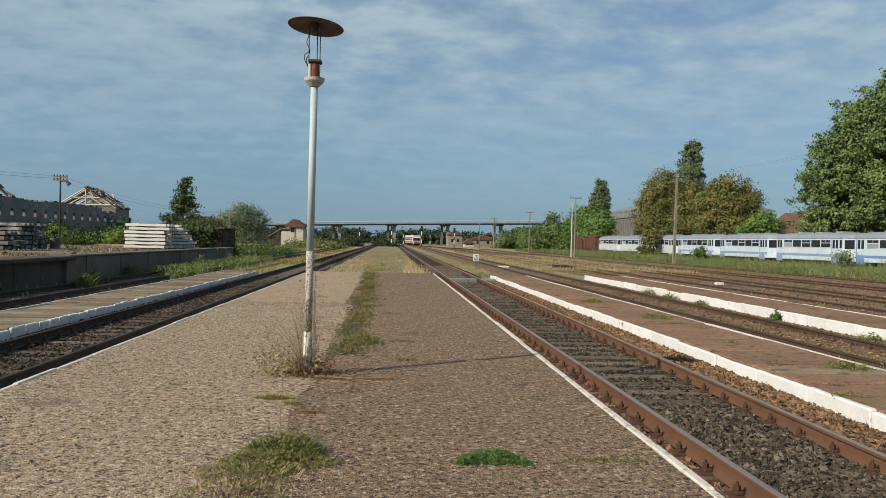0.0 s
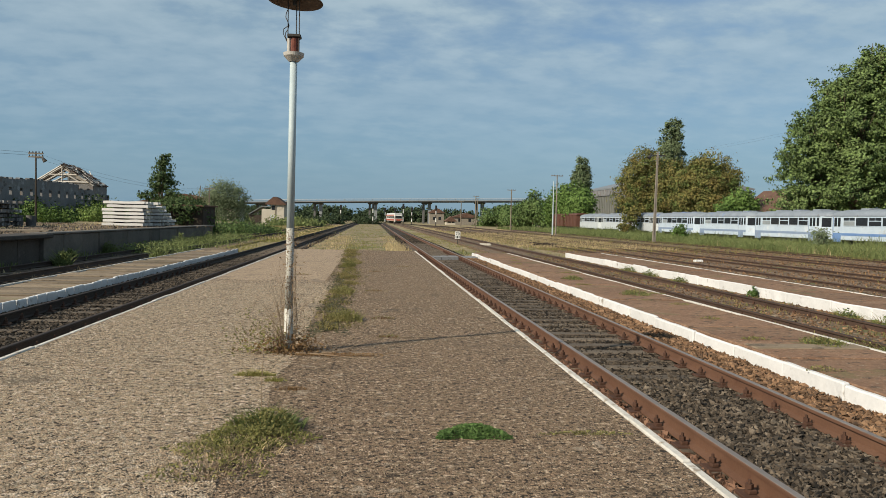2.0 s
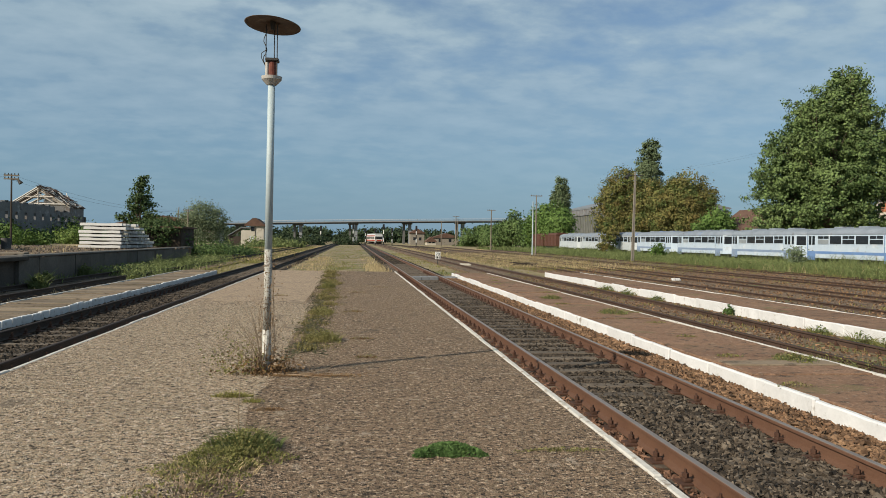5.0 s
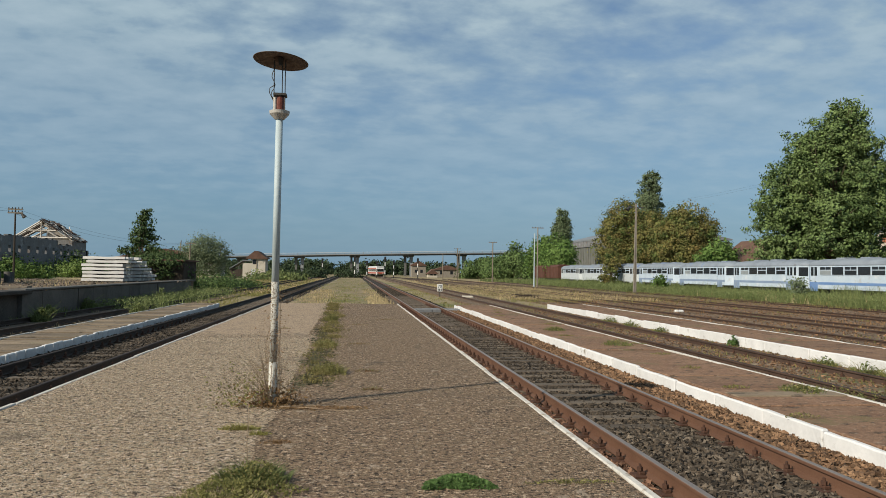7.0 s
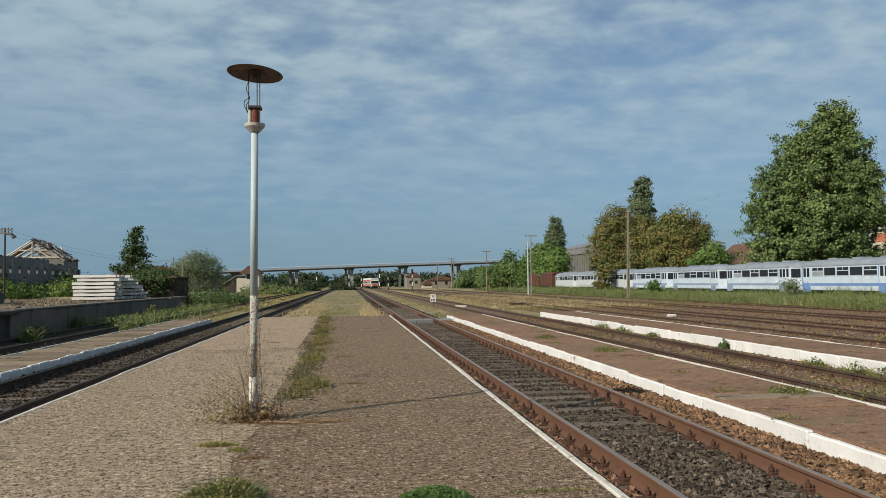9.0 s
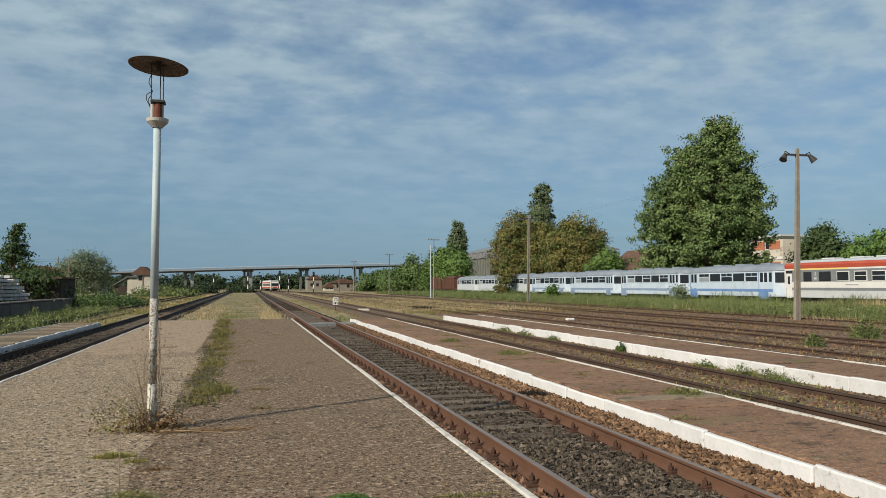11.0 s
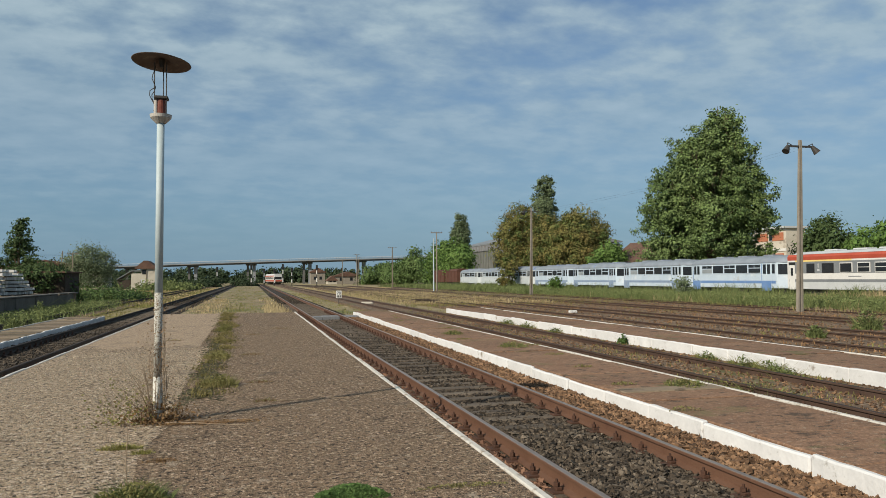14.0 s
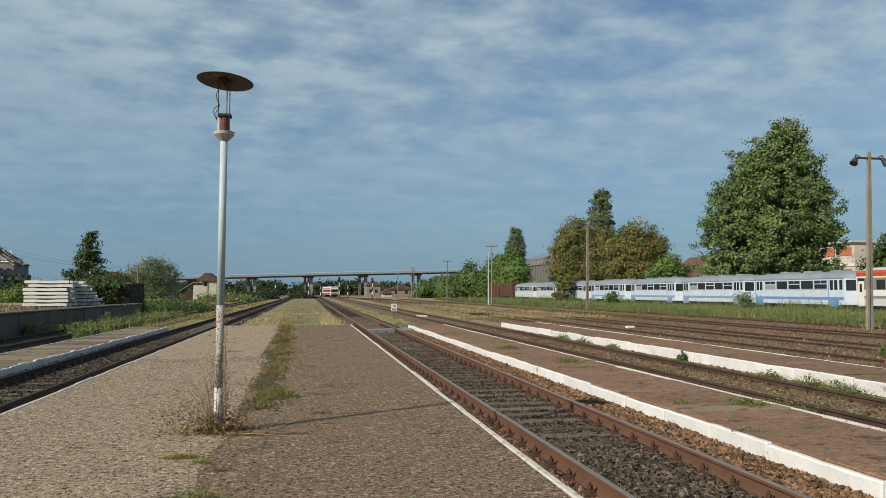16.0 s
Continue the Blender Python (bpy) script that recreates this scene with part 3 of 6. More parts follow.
def paving(name, x0, x1, y0, y1, top, material, label, step=0.35, wob=(0, 0), ragged=0.0):
    """A slab with a slightly uneven surface and a worn outline."""
    bm = bmesh.new()
    nx, ny = max(2, int((x1 - x0) / step)), max(2, int((y1 - y0) / step))
    grid = []
    for j in range(ny + 1):
        row = []
        for i in range(nx + 1):
            x, y = x0 + (x1 - x0) * i / nx, y0 + (y1 - y0) * j / ny
            x += joint(y) * (wob[0] * (i == 0) + wob[1] * (i == nx))
            if ragged and j == ny:
                y += ragged * (noise.noise((x * 1.3, 4, 1)) + 0.5 * noise.noise((x * 5.0, 2, 7)))
            z = top + 0.006 * noise.noise((x * 1.7, y * 1.7, 3)) + 0.008 * noise.noise((x * 0.5, y * 0.5, 9))
            row.append(bm.verts.new((x, y, z)))
        grid.append(row)
    for j in range(ny):
        for i in range(nx):
            bm.faces.new((grid[j][i], grid[j][i + 1], grid[j + 1][i + 1], grid[j + 1][i]))
    rim = [e for e in bm.edges if e.is_boundary]
    ext = bmesh.ops.extrude_edge_only(bm, edges=rim)
    for v in ext["geom"]:
        if isinstance(v, bmesh.types.BMVert):
            v.co.z = Z_GROUND
    ob = part(name, bm, material)
    return tagged(ob, label, "pavement", kind="structure")


paving("platform_paving_1", -3.825, -0.901, -26, 18.6, 0.0, M_CHIP, "pale exposed-aggregate platform surface", step=0.16, wob=(0, 1), ragged=2.2)
paving("platform_paving_2", -3.825, -0.901, 15.6, 36.6, -0.006, M_ASPH, "smooth brown platform surface", step=0.16, wob=(0, 1))
paving("platform_paving_3", -1.15, 2.005, -26, 36.6, -0.003, M_CHIP_DARK, "dark brown exposed-aggregate platform surface", step=0.16)
def slab_platform(x0, x1, y0, y1, top, seed):
    """A narrow platform of poured bays with open joints, each a little higher or lower."""
    ob = thing("narrow_platform", (0, 0, 0), "narrow platform of worn brown paving bays", "platform", kind="structure")
    q = random.Random(seed)
    y = y0
    while y < y1 - 0.3:
        ln = min(q.uniform(0.8, 2.2), y1 - y)
        part("paving_bay", boxes((x0, x1, y + 0.012, y + ln - 0.012, Z_GROUND + 0.02, top + q.uniform(-0.018, 0.006)), bevel=0.012), M_BRICK_PAVE, ob)
        y += ln
    return ob


slab_platform(5.205, 6.93, -26, 39.0, -0.12, 41)
slab_platform(10.495, 12.35, -26, 40.4, -0.09, 42)
tagged(part("repair_slab", boxes((5.25, 6.9, 9.95, 10.32, -0.2, -0.102), bevel=0.012), M_PLANKS), "pale repair slab across a narrow platform", "slab")
slabs = thing("narrow_platform", (0, 0, 0), "narrow platform of worn brown cross slabs", "platform", kind="structure")
ra = random.Random(19)
yy = 6.0
while yy < 39.7:
    ln = ra.uniform(0.42, 0.62)
    part("paving_slab", boxes((-8.5, -6.925 + ra.uniform(-0.01, 0.0), yy + 0.03, yy + ln - 0.03, Z_GROUND + 0.02, -0.19 + ra.uniform(-0.035, 0.012)), bevel=0.012), M_PLANKS, slabs)
    yy += ln


def edge_line(name, x0, x1, y0, y1, top, parent, seed):
    """Painted kerb stones in a row, each a little out of line."""
    r = random.Random(seed)
    y = y0
    while y < y1:
        ln = min(r.uniform(0.9, 1.1), y1 - y)
        if ln < 0.2:
            break
        dz, dx = r.uniform(-0.006, 0.006), r.uniform(-0.008, 0.008)
        bm = boxes((x0 + dx, x1 + dx, y + 0.004, y + ln - 0.004, Z_GROUND + 0.02, top + dz + 0.006), bevel=0.012)
        part("kerb_stone", bm, M_WHITE_LINE, parent)
        y += ln


kerb_r = thing("platform_kerb", (0, 0, 0), "worn white-painted kerb along the platform edge", "kerb", kind="structure")
edge_line("kerb", 2.012, 2.085, -26, 36.6, 0.0, kerb_r, 1)
kerb_l = thing("platform_kerb", (0, 0, 0), "worn white-painted kerb along the platform edge", "kerb", kind="structure")
edge_line("kerb", -3.90, -3.83, -26, 36.6, 0.0, kerb_l, 2)
kerb_2 = thing("platform_kerb", (0, 0, 0), "thin white kerb of a narrow platform", "kerb", kind="structure")
edge_line("kerb", 6.935, 7.01, -26, 39.0, -0.12, kerb_2, 3)
kerb_3 = thing("platform_kerb", (0, 0, 0), "thin pale kerb of a narrow platform", "kerb", kind="structure")
edge_line("kerb", 12.355, 12.42, -26, 40.4, -0.09, kerb_3, 4)
kerb_6 = thing("platform_kerb", (0, 0, 0), "thin white kerb of a narrow platform", "kerb", kind="structure")
edge_line("kerb", -8.57, -8.505, 10, 39.8, -0.19, kerb_6, 5)


def white_wall(x0, x1, y0, y1, top, label, seed, lmin, lmax, gap=0.006):
    """Limewashed platform wall of uneven concrete blocks."""
    ob = thing("platform_wall", (0, 0, 0), label, "platform wall", kind="structure")
    r = random.Random(seed)
    y = y0
    while y < y1 - 0.2:
        ln = min(r.uniform(lmin, lmax), y1 - y)
        dx, dz = r.uniform(-0.02, 0.02), r.uniform(-0.02, 0.015)
        bm = boxes((x0 + dx, x1, y + gap, y + ln - gap, Z_GROUND + 0.01, top + dz), bevel=0.018)
        if ln > 0.8:
            bmesh.ops.subdivide_edges(bm, edges=[e for e in bm.edges if abs(e.verts[0].co.y - e.verts[1].co.y) > 0.5], cuts=7, use_grid_fill=True)
        for v in bm.verts:
            v.co.x += 0.016 * noise.noise(v.co * 3.6) - 0.004
            v.co.z += 0.011 * noise.noise(v.co * 3.4 + Vector((7, 0, 0)))
        part("wall_block", bm, M_WHITE, ob)
        y += ln
    return ob


white_wall(5.12, 5.19, -26, 39.0, -0.13, "low white-limewashed concrete platform wall", 11, 1.2, 1.9)
white_wall(10.40, 10.48, -26, 40.4, -0.09, "low white-limewashed concrete platform wall", 12, 1.4, 2.2)
white_wall(-6.92, -6.84, 8, 39.8, -0.19, "low wall of small white-painted stone blocks", 13, 0.42, 0.62, 0.02)

# plank crossing over the track at the platform's end
cross = thing("track_crossing", (3.55, 37.2, -0.275), "worn grey slabs laid between the rails", "crossing")
for k in range(3):
    part("slab", boxes((-0.62 + 0.42 * k, -0.22 + 0.42 * k, -0.6, 0.6, -0.2, 0.02 + 0.01 * k), bevel=0.015), M_RUIN, cross)
part("slab", boxes((0.86, 1.6, -0.55, 0.55, -0.2, 0.03), bevel=0.015), M_RUIN, cross)

# ---------------------------------------------------------------- railway tracks
RAIL_PROFILE = [(-0.07, 0), (0.07, 0), (0.07, 0.012), (0.012, 0.035), (0.009, 0.115), (0.036, 0.128), (0.036, 0.152), (0.028, 0.158), (-0.028, 0.158), (-0.036, 0.152), (-0.036, 0.128), (-0.009, 0.115), (-0.012, 0.035), (-0.07, 0.012)]


def clip_mesh():
    bm = boxes((-0.18, 0.18, -0.085, 0.085, -0.012, 0.014), bevel=0.004)
    for s in (-1, 1):
        box(bm, s * 0.06, s * 0.125, -0.035, 0.035, 0.012, 0.045, bevel=0.006)
        rod(bm, (s * 0.105, 0, 0.03), (s * 0.105, 0, 0.115), 0.015, 0.012, 6)
        rod(bm, (s * 0.105, 0, 0.05), (s * 0.105, 0, 0.085), 0.029, 0.029, 6)
    return bm


def track(cx, y0, y1, rail_mat, label, sleepers_to, clips_to, drop=0.0, near=-4.0):
    ob = thing("railway_track", (cx, 0, Z_RAIL - 0.158 - drop), label, "railway track")
    for s in (-1, 1):
        rail = part("rail", prism([(x + s * 0.7525, z) for x, z in RAIL_PROFILE], y0, y1), rail_mat, ob)
        part("running_face", prism([(s * 0.7525 + x, z) for x, z in ((-0.03, 0.157), (0.03, 0.157), (0.026, 0.1605), (-0.026, 0.1605))], y0, y1), M_RAILTOP if rail_mat is M_RAIL else M_RAIL_OLD, rail, "worn brighter running face")
    r = random.Random(int(cx * 10))
    proto = clip_proto = None
    y = near
    while y < sleepers_to:
        m = pose(r.uniform(-0.02, 0.02), y, -0.004 + r.uniform(-0.016, 0.004), 0, 0, r.uniform(-0.8, 0.8))
        if proto is None:
            bm = boxes((-1.25, 1.25, -0.125, 0.125, -0.15, 0), bevel=0.015)
            proto = part("sleeper", bm, M_SLEEPER, ob)
            proto.matrix_basis = m
        else:
            again("sleeper", proto, ob, m)
        if y < clips_to:
            for s in (-1, 1):
                mc = pose(s * 0.7525, y, 0.0, 0, 0, r.uniform(-2, 2))
                if clip_proto is None:
                    clip_proto = part("fastening", clip_mesh(), M_CLIP, ob, "rusty bolted rail fastening")
                    clip_proto.matrix_basis = mc
                else:
                    again("fastening", clip_proto, ob, mc)
        y += 0.6
    return ob


track(3.56, -40, 300, M_RAIL, "main line track with rusty brown rails on stone ballast", 60, 45, near=-24.2)
track(-5.5, -40, 300, M_RAIL_OLD, "track with dark rusty rails on grey ballast", 60, 30, near=-22.0)
track(8.65, -40, 260, M_RAIL_SIDE, "little-used weedy track with dark rusty rails", 50, 20, near=4.0)
track(-10.6, -40, 260, M_RAIL_OLD, "overgrown track with dark rusty rails beside the loading dock", 45, 0, near=8.0)
track(14.6, -40, 220, M_RAIL_SIDE, "rusty siding track sunk in brown soil", 50, 0, drop=0.05, near=6.0)
track(18.8, -40, 220, M_RAIL_SIDE, "rusty siding track sunk in brown soil", 50, 0, drop=0.05, near=8.0)
track(24.0, -40, 200, M_RAIL_SIDE, "rusty siding track sunk in brown soil", 50, 0, drop=0.05, near=12.0)
track(29.85, -40, 160, M_RAIL_SIDE, "rusty siding track along the edge of the weeds", 30, 0, drop=0.06, near=14.0)

for x0, x1, y1, top, material, label in ((2.09, 5.11, 300, Z_BED, M_BED, "stone ballast bed darkened for shade between the stones"), (-6.83, -3.91, 300, Z_BED, M_BED, "stone ballast bed darkened for shade between the stones"), (7.02, 10.39, 260, -0.35, M_YARD, "weedy brown ballast bed"), (-12.29, -8.58, 260, -0.41, M_YARD, "weedy brown ballast bed")):
    tagged(part("track_bed", boxes((x0, x1, -40, y1, Z_GROUND + 0.004, top)), material), label, "ballast bed", kind="structure")


def ballast(name, x0, x1, y0, y1, n, size, material, label, seed, near=0.6, z=Z_BED, heap=0.0):
    p = spread(x0, x1, y0, y1, n, z, seed, near=near)
    g = np.random.default_rng(seed + 100)
    p[:, 2] += g.uniform(-0.012, 0.018, n) + heap
    ob = stones(name, p, size * g.uniform(0.5, 1.3, n), material, seed=seed)
    return tagged(ob, label, "ballast", kind="stuff")


ballast("ballast_stones", 2.87, 4.25, 6.2, 34, 42000, 0.031, M_STONE, "loose dark grey ballast stones between the rails", 1, 0.9, heap=0.010)
ballast("ballast_stones", 2.87, 4.25, 2.5, 8.5, 16000, 0.030, M_STONE, "loose dark grey ballast stones between the rails", 71, 0.3, heap=0.034)
ballast("ballast_stones", 2.87, 4.25, 2.5, 30, 1700, 0.026, M_STONE_PALE, "scattered paler ballast stones between the rails", 72, 1.0, heap=0.03)
ballast("ballast_stones", 2.87, 4.25, 2.5, 9.0, 2200, 0.027, M_STONE_PALE, "paler grey-brown ballast stones between the rails", 73, 0.2, heap=0.046)
ballast("ballast_stones", 2.1, 2.74, 2.5, 34, 14000, 0.034, M_STONE_RED, "rust-stained ballast stones beside the rail", 2, 1.0, heap=0.02)
ballast("ballast_stones", 4.38, 5.12, 2.5, 38, 19000, 0.034, M_STONE_RUST, "rust-brown ballast stones at the foot of the wall", 3, 0.9, heap=0.11)
tagged(part("track_bed", prism([(4.36, Z_GROUND), (5.115, Z_GROUND), (5.115, -0.33), (4.7, -0.365), (4.36, -0.43)], -6, 39), M_BED), "sloping ballast shoulder", "ballast bed", kind="structure")
ballast("ballast_stones", 2.87, 4.25, -16, 2.5, 17000, 0.034, M_STONE, "loose dark grey ballast stones between the rails", 74, 0.0, heap=0.012)
ballast("ballast_stones", 2.1, 2.74, -16, 2.5, 7000, 0.034, M_STONE_RED, "rust-stained ballast stones beside the rail", 75, 0.0, heap=0.02)
ballast("ballast_stones", 4.38, 5.12, -6, 2.5, 5000, 0.034, M_STONE_RUST, "rust-brown ballast stones at the foot of the wall", 76, 0.0, heap=0.10)
ballast("ballast_stones", -6.15, -4.85, -12, 6, 15000, 0.034, M_STONE, "dark ballast stones between the rails", 77, 0.0, heap=0.02)
ballast("ballast_stones", -6.15, -4.85, 6, 36, 30000, 0.032, M_STONE, "dark ballast stones between the rails", 4, 0.7, heap=0.024)
ballast("ballast_stones", -6.85, -6.33, 8, 36, 6000, 0.036, M_STONE, "dark ballast stones", 5, 0.6, heap=0.05)
ballast("ballast_stones", -4.67, -3.92, 6, 36, 4000, 0.032, M_STONE, "dark ballast stones", 6, 0.6)
ballast("ballast_stones", 7.05, 10.38, 6, 40, 12000, 0.030, M_STONE_RUST, "brown ballast stones among weeds", 7, 0.6, z=-0.35)
ballast("ballast_stones", 12.5, 31, 12, 62, 20000, 0.042, M_STONE_RUST, "brown stones strewn over the yard", 8, 0.4, z=-0.37)
ballast("ballast_stones", 2.1, 5.0, 34, 90, 9000, 0.05, M_STONE, "dark ballast stones", 9, 0.6)
ballast("ballast_stones", -6.8, -4, 36, 90, 7000, 0.05, M_STONE, "dark ballast stones", 10, 0.6)


for x0, x1, y1, n, tone, seed in ((-3.78, -0.93, 17.6, 26000, "pale", 14), (-0.87, 1.96, 26, 13000, "brown", 15)):
    pp = spread(x0, x1, 3.2, y1, n, 0.0, seed, near=1.2)
    pp[:, 2] = [0.006 * noise.noise((a * 1.7, b * 1.7, 3)) + 0.008 * noise.noise((a * 0.5, b * 0.5, 9)) for a, b, _ in pp]
    tagged(stones("exposed_aggregate", pp, np.random.default_rng(seed).uniform(0.006, 0.019, n), M_CHIPSTONE if tone == "pale" else M_CHIPSTONE_BROWN, seed=seed, flat=0.35), tone + " aggregate chips standing out of the platform surface", "aggregate", kind="stuff")


# ---------------------------------------------------------------- weeds and grass
def grass(name, x0, x1, y0, y1, n, h0, h1, w, material, label, seed, z=Z_GROUND, clump=0.18, near=0.4, lean=0.5):
    p = spread(x0, x1, y0, y1, n, z, seed, clump, near)
    g = np.random.default_rng(seed + 50)
    patch = np.array([0.5 + 0.7 * noise.noise((a * 0.35, b * 0.2, seed)) for a, b, _ in p]).clip(0.1, 1.2)
    ob = blades(name, p, (h0 + (h1 - h0) * g.uniform(0, 1, n) ** 1.5) * (0.55 + 0.6 * patch), w * g.uniform(0.6, 1.4, n), material, lean, seed)
    return tagged(ob, label, "grass", kind="stuff")


grass("meadow_weeds", 30.8, 40.4, 26, 82, 42000, 0.3, 1.0, 0.035, M_GREEN, "tall green weeds along the parked railcars", 21, clump=0.35, lean=0.8)
grass("meadow_weeds", 30.4, 40.6, 82, 185, 22000, 0.3, 1.0, 0.09, M_GREEN, "tall green weeds along the parked railcars", 22, clump=0.5, lean=0.8)
grass("meadow_weeds", 31.0, 40.0, 26, 90, 5000, 0.35, 1.0, 0.025, M_OLIVE, "olive seed stalks among the green weeds", 47, clump=0.4, lean=0.7)
grass("meadow_weeds", 30.8, 40.0, 26, 66, 1500, 0.4, 0.95, 0.025, M_DRY, "dry stalks among the green weeds", 23, clump=0.3, lean=0.7)
grass("meadow_weeds", 38.6, 40.9, 26, 165, 13000, 0.6, 1.55, 0.05, M_GREEN, "tall green weeds hiding the railcars' wheels", 40, clump=0.3, lean=0.7)
grass("dry_grass", 37.4, 40.6, 39.5, 44.5, 1500, 0.5, 1.25, 0.03, M_DRY, "stand of dry tan weeds beside the red and white railcar", 48, clump=0.35)
grass("dry_grass", 28.8, 31.4, 33, 38, 350, 0.08, 0.3, 0.02, M_STEM, "dead brown weeds round the foot of the mast", 49, z=-0.38, clump=0.3)
grass("low_weeds", 29.0, 32.5, 16, 110, 7000, 0.08, 0.32, 0.03, M_OLIVE, "low olive weeds along the outer siding", 50, z=-0.42, clump=0.3)
grass("dry_grass", -3.5, -2.1, 36.8, 75, 1500, 0.02, 0.16, 0.02, M_DRY, "dry yellow grass beyond the platform", 24, z=-0.32)
grass("dry_grass", 1.0, 1.85, 36.8, 75, 1500, 0.03, 0.26, 0.03, M_DRY, "dry yellow grass beyond the platform", 38, z=-0.32)
grass("green_weeds", -2.2, 1.1, 36.8, 110, 2200, 0.02, 0.11, 0.035, M_OLIVE, "olive weeds on the old path beyond the platform", 39, z=-0.32, clump=0.3)
grass("dry_grass", -3.4, 1.7, 70, 190, 1600, 0.03, 0.14, 0.08, M_OLIVE, "olive grass beyond the platform", 25, z=-0.32, clump=0.5)
grass("dry_grass", 0.9, 1.85, 36.9, 52, 1000, 0.12, 0.42, 0.03, M_DRY, "straggling dry grass tufts beyond the platform", 55, z=-0.32, clump=0.22)
grass("dry_grass", -3.3, -1.7, 43, 75, 1300, 0.05, 0.24, 0.03, M_DRY, "straggling dry straw tufts beyond the platform", 56, z=-0.32, clump=0.4)
grass("dry_grass", -1.6, 0.2, 37, 60, 900, 0.05, 0.22, 0.03, M_OLIVE, "olive weeds on the old path beyond the platform", 57, z=-0.32, clump=0.3)
island = paving("earth_island", -3.7, 1.95, 36.62, 190, -0.30, M_ISLAND, "brown earth strip between the tracks", 0.9)
grass("dry_grass", 9, 30, 72, 175, 16000, 0.04, 0.26, 0.05, M_DRY, "dry brown grass over the far yard", 26, clump=0.5)
grass("dry_grass", 5.2, 12, 41, 110, 7000, 0.03, 0.15, 0.035, M_OLIVE, "short olive grass over the far yard", 27, clump=0.4)
grass("dry_grass", 12.5, 27, 14, 75, 4500, 0.05, 0.18, 0.025, M_DEAD, "sparse dry grass between the sidings", 28, z=-0.38, clump=0.3)
grass("dry_grass", 10.5, 22.5, 54, 112, 12000, 0.06, 0.34, 0.022, M_DRY, "patch of dry yellow grass between the sidings", 53, z=-0.375, clump=0.6, lean=1.2)
grass("green_weeds", 11, 30, 50, 120, 9000, 0.04, 0.26, 0.03, M_OLIVE, "olive weeds between the far sidings", 58, z=-0.38, clump=0.7, lean=1.0)
grass("green_weeds", 12.5, 27, 16, 75, 1800, 0.04, 0.16, 0.03, M_OLIVE, "sparse green weeds between the sidings", 29, z=-0.38, clump=0.25)
grass("green_weeds", 7.1, 10.3, 7, 45, 4000, 0.02, 0.10, 0.014, M_OLIVE, "green weeds growing in the ballast", 30, z=-0.35, clump=0.15)
grass("green_weeds", -20, -7.4, 60, 170, 12000, 0.08, 0.36, 0.08, M_OLIVE, "rank olive weeds beyond the loading dock", 31, clump=0.5)
grass("green_weeds", -12.2, -9.0, 38, 62, 1600, 0.1, 0.45, 0.04, M_GREEN, "rank green weeds beside the loading dock", 32, z=-0.42, clump=0.22)
grass("green_weeds", -12.2, -11.5, 14, 40, 900, 0.1, 0.45, 0.04, M_GREEN, "green weeds at the foot of the dock wall", 33, z=-0.42, clump=0.15)
grass("dry_grass", -12.2, -8.7, 14, 60, 1100, 0.05, 0.2, 0.02, M_DRY, "dry grass in an overgrown track", 34, z=-0.42, clump=0.15)
grass("dry_grass", -20, -7.2, 66, 190, 9000, 0.05, 0.3, 0.09, M_DRY, "dry yellow grass in the distance", 35, clump=0.6)
grass("green_weeds", -9.0, -6.9, 40, 62, 2200, 0.03, 0.13, 0.025, M_OLIVE, "olive weeds at the end of a platform", 36, z=-0.42, clump=0.2)


def seam_weeds():
    """Weeds in the joint down the middle of the platform, denser here and there."""
    g = np.random.default_rng(5)
    cy = 10.6 + 25.6 * g.uniform(0, 1, 95) ** 1.1
    cx = np.interp(cy, [9, 16, 24, 36], [-0.55, -0.62, -0.72, -1.0]) + g.normal(0, 0.13, 95)
    k = g.integers(0, 95, 5200)
    size = g.uniform(0.4, 1.5, 95)[k]
    xs = cx[k] + g.normal(0, 0.09, 5200) * size
    ys = cy[k] + g.normal(0, 0.12, 5200) * size * np.interp(cy[k], [10, 36], [1.0, 1.6])
    p = np.stack([xs, ys, np.zeros(len(ys))], 1)
    ob = blades("joint_weeds", p, g.uniform(0.01, 0.085, len(ys)), g.uniform(0.004, 0.012, len(ys)) * np.interp(ys, [10, 36], [1, 1.8]), M_JOINT, 0.9, 6)
    tagged(ob, "olive weeds growing along the joint of the platform", "weeds", kind="stuff")
    k = g.choice(len(ys), 2600)
    ob = leaves("joint_weed_leaves", p[k] + np.stack([g.normal(0, 0.05, 2600), g.normal(0, 0.05, 2600), g.uniform(0.005, 0.08, 2600)], 1), g.normal(size=(2600, 3)) + [0, 0, 1.2], 0.022, M_JOINT, seed=7)
    tagged(ob, "small weed leaves along the joint of the platform", "weeds", kind="stuff")


seam_weeds()


def seam_soil():
    """Dark earth and moss crumbs that have gathered in the joint."""
    g = np.random.default_rng(85)
    ys = 9.6 + 26.6 * g.uniform(0, 1, 5200) ** 1.15
    xs = np.interp(ys, [9, 16, 24, 36], [-0.62, -0.72, -0.84, -1.08]) + g.normal(0, 0.13, 5200)
    keep = np.array([noise.noise((a * 2.5, b * 0.8, 6)) > -0.12 for a, b in zip(xs, ys)])
    p = np.stack([xs, ys, np.full(5200, 0.004)], 1)[keep]
    tagged(stones("joint_soil", p, g.uniform(0.012, 0.04, len(p)), M_MOSS, seed=86, flat=0.22), "dark mossy earth crumbs along the joint of the platform", "soil", kind="stuff")


seam_soil()


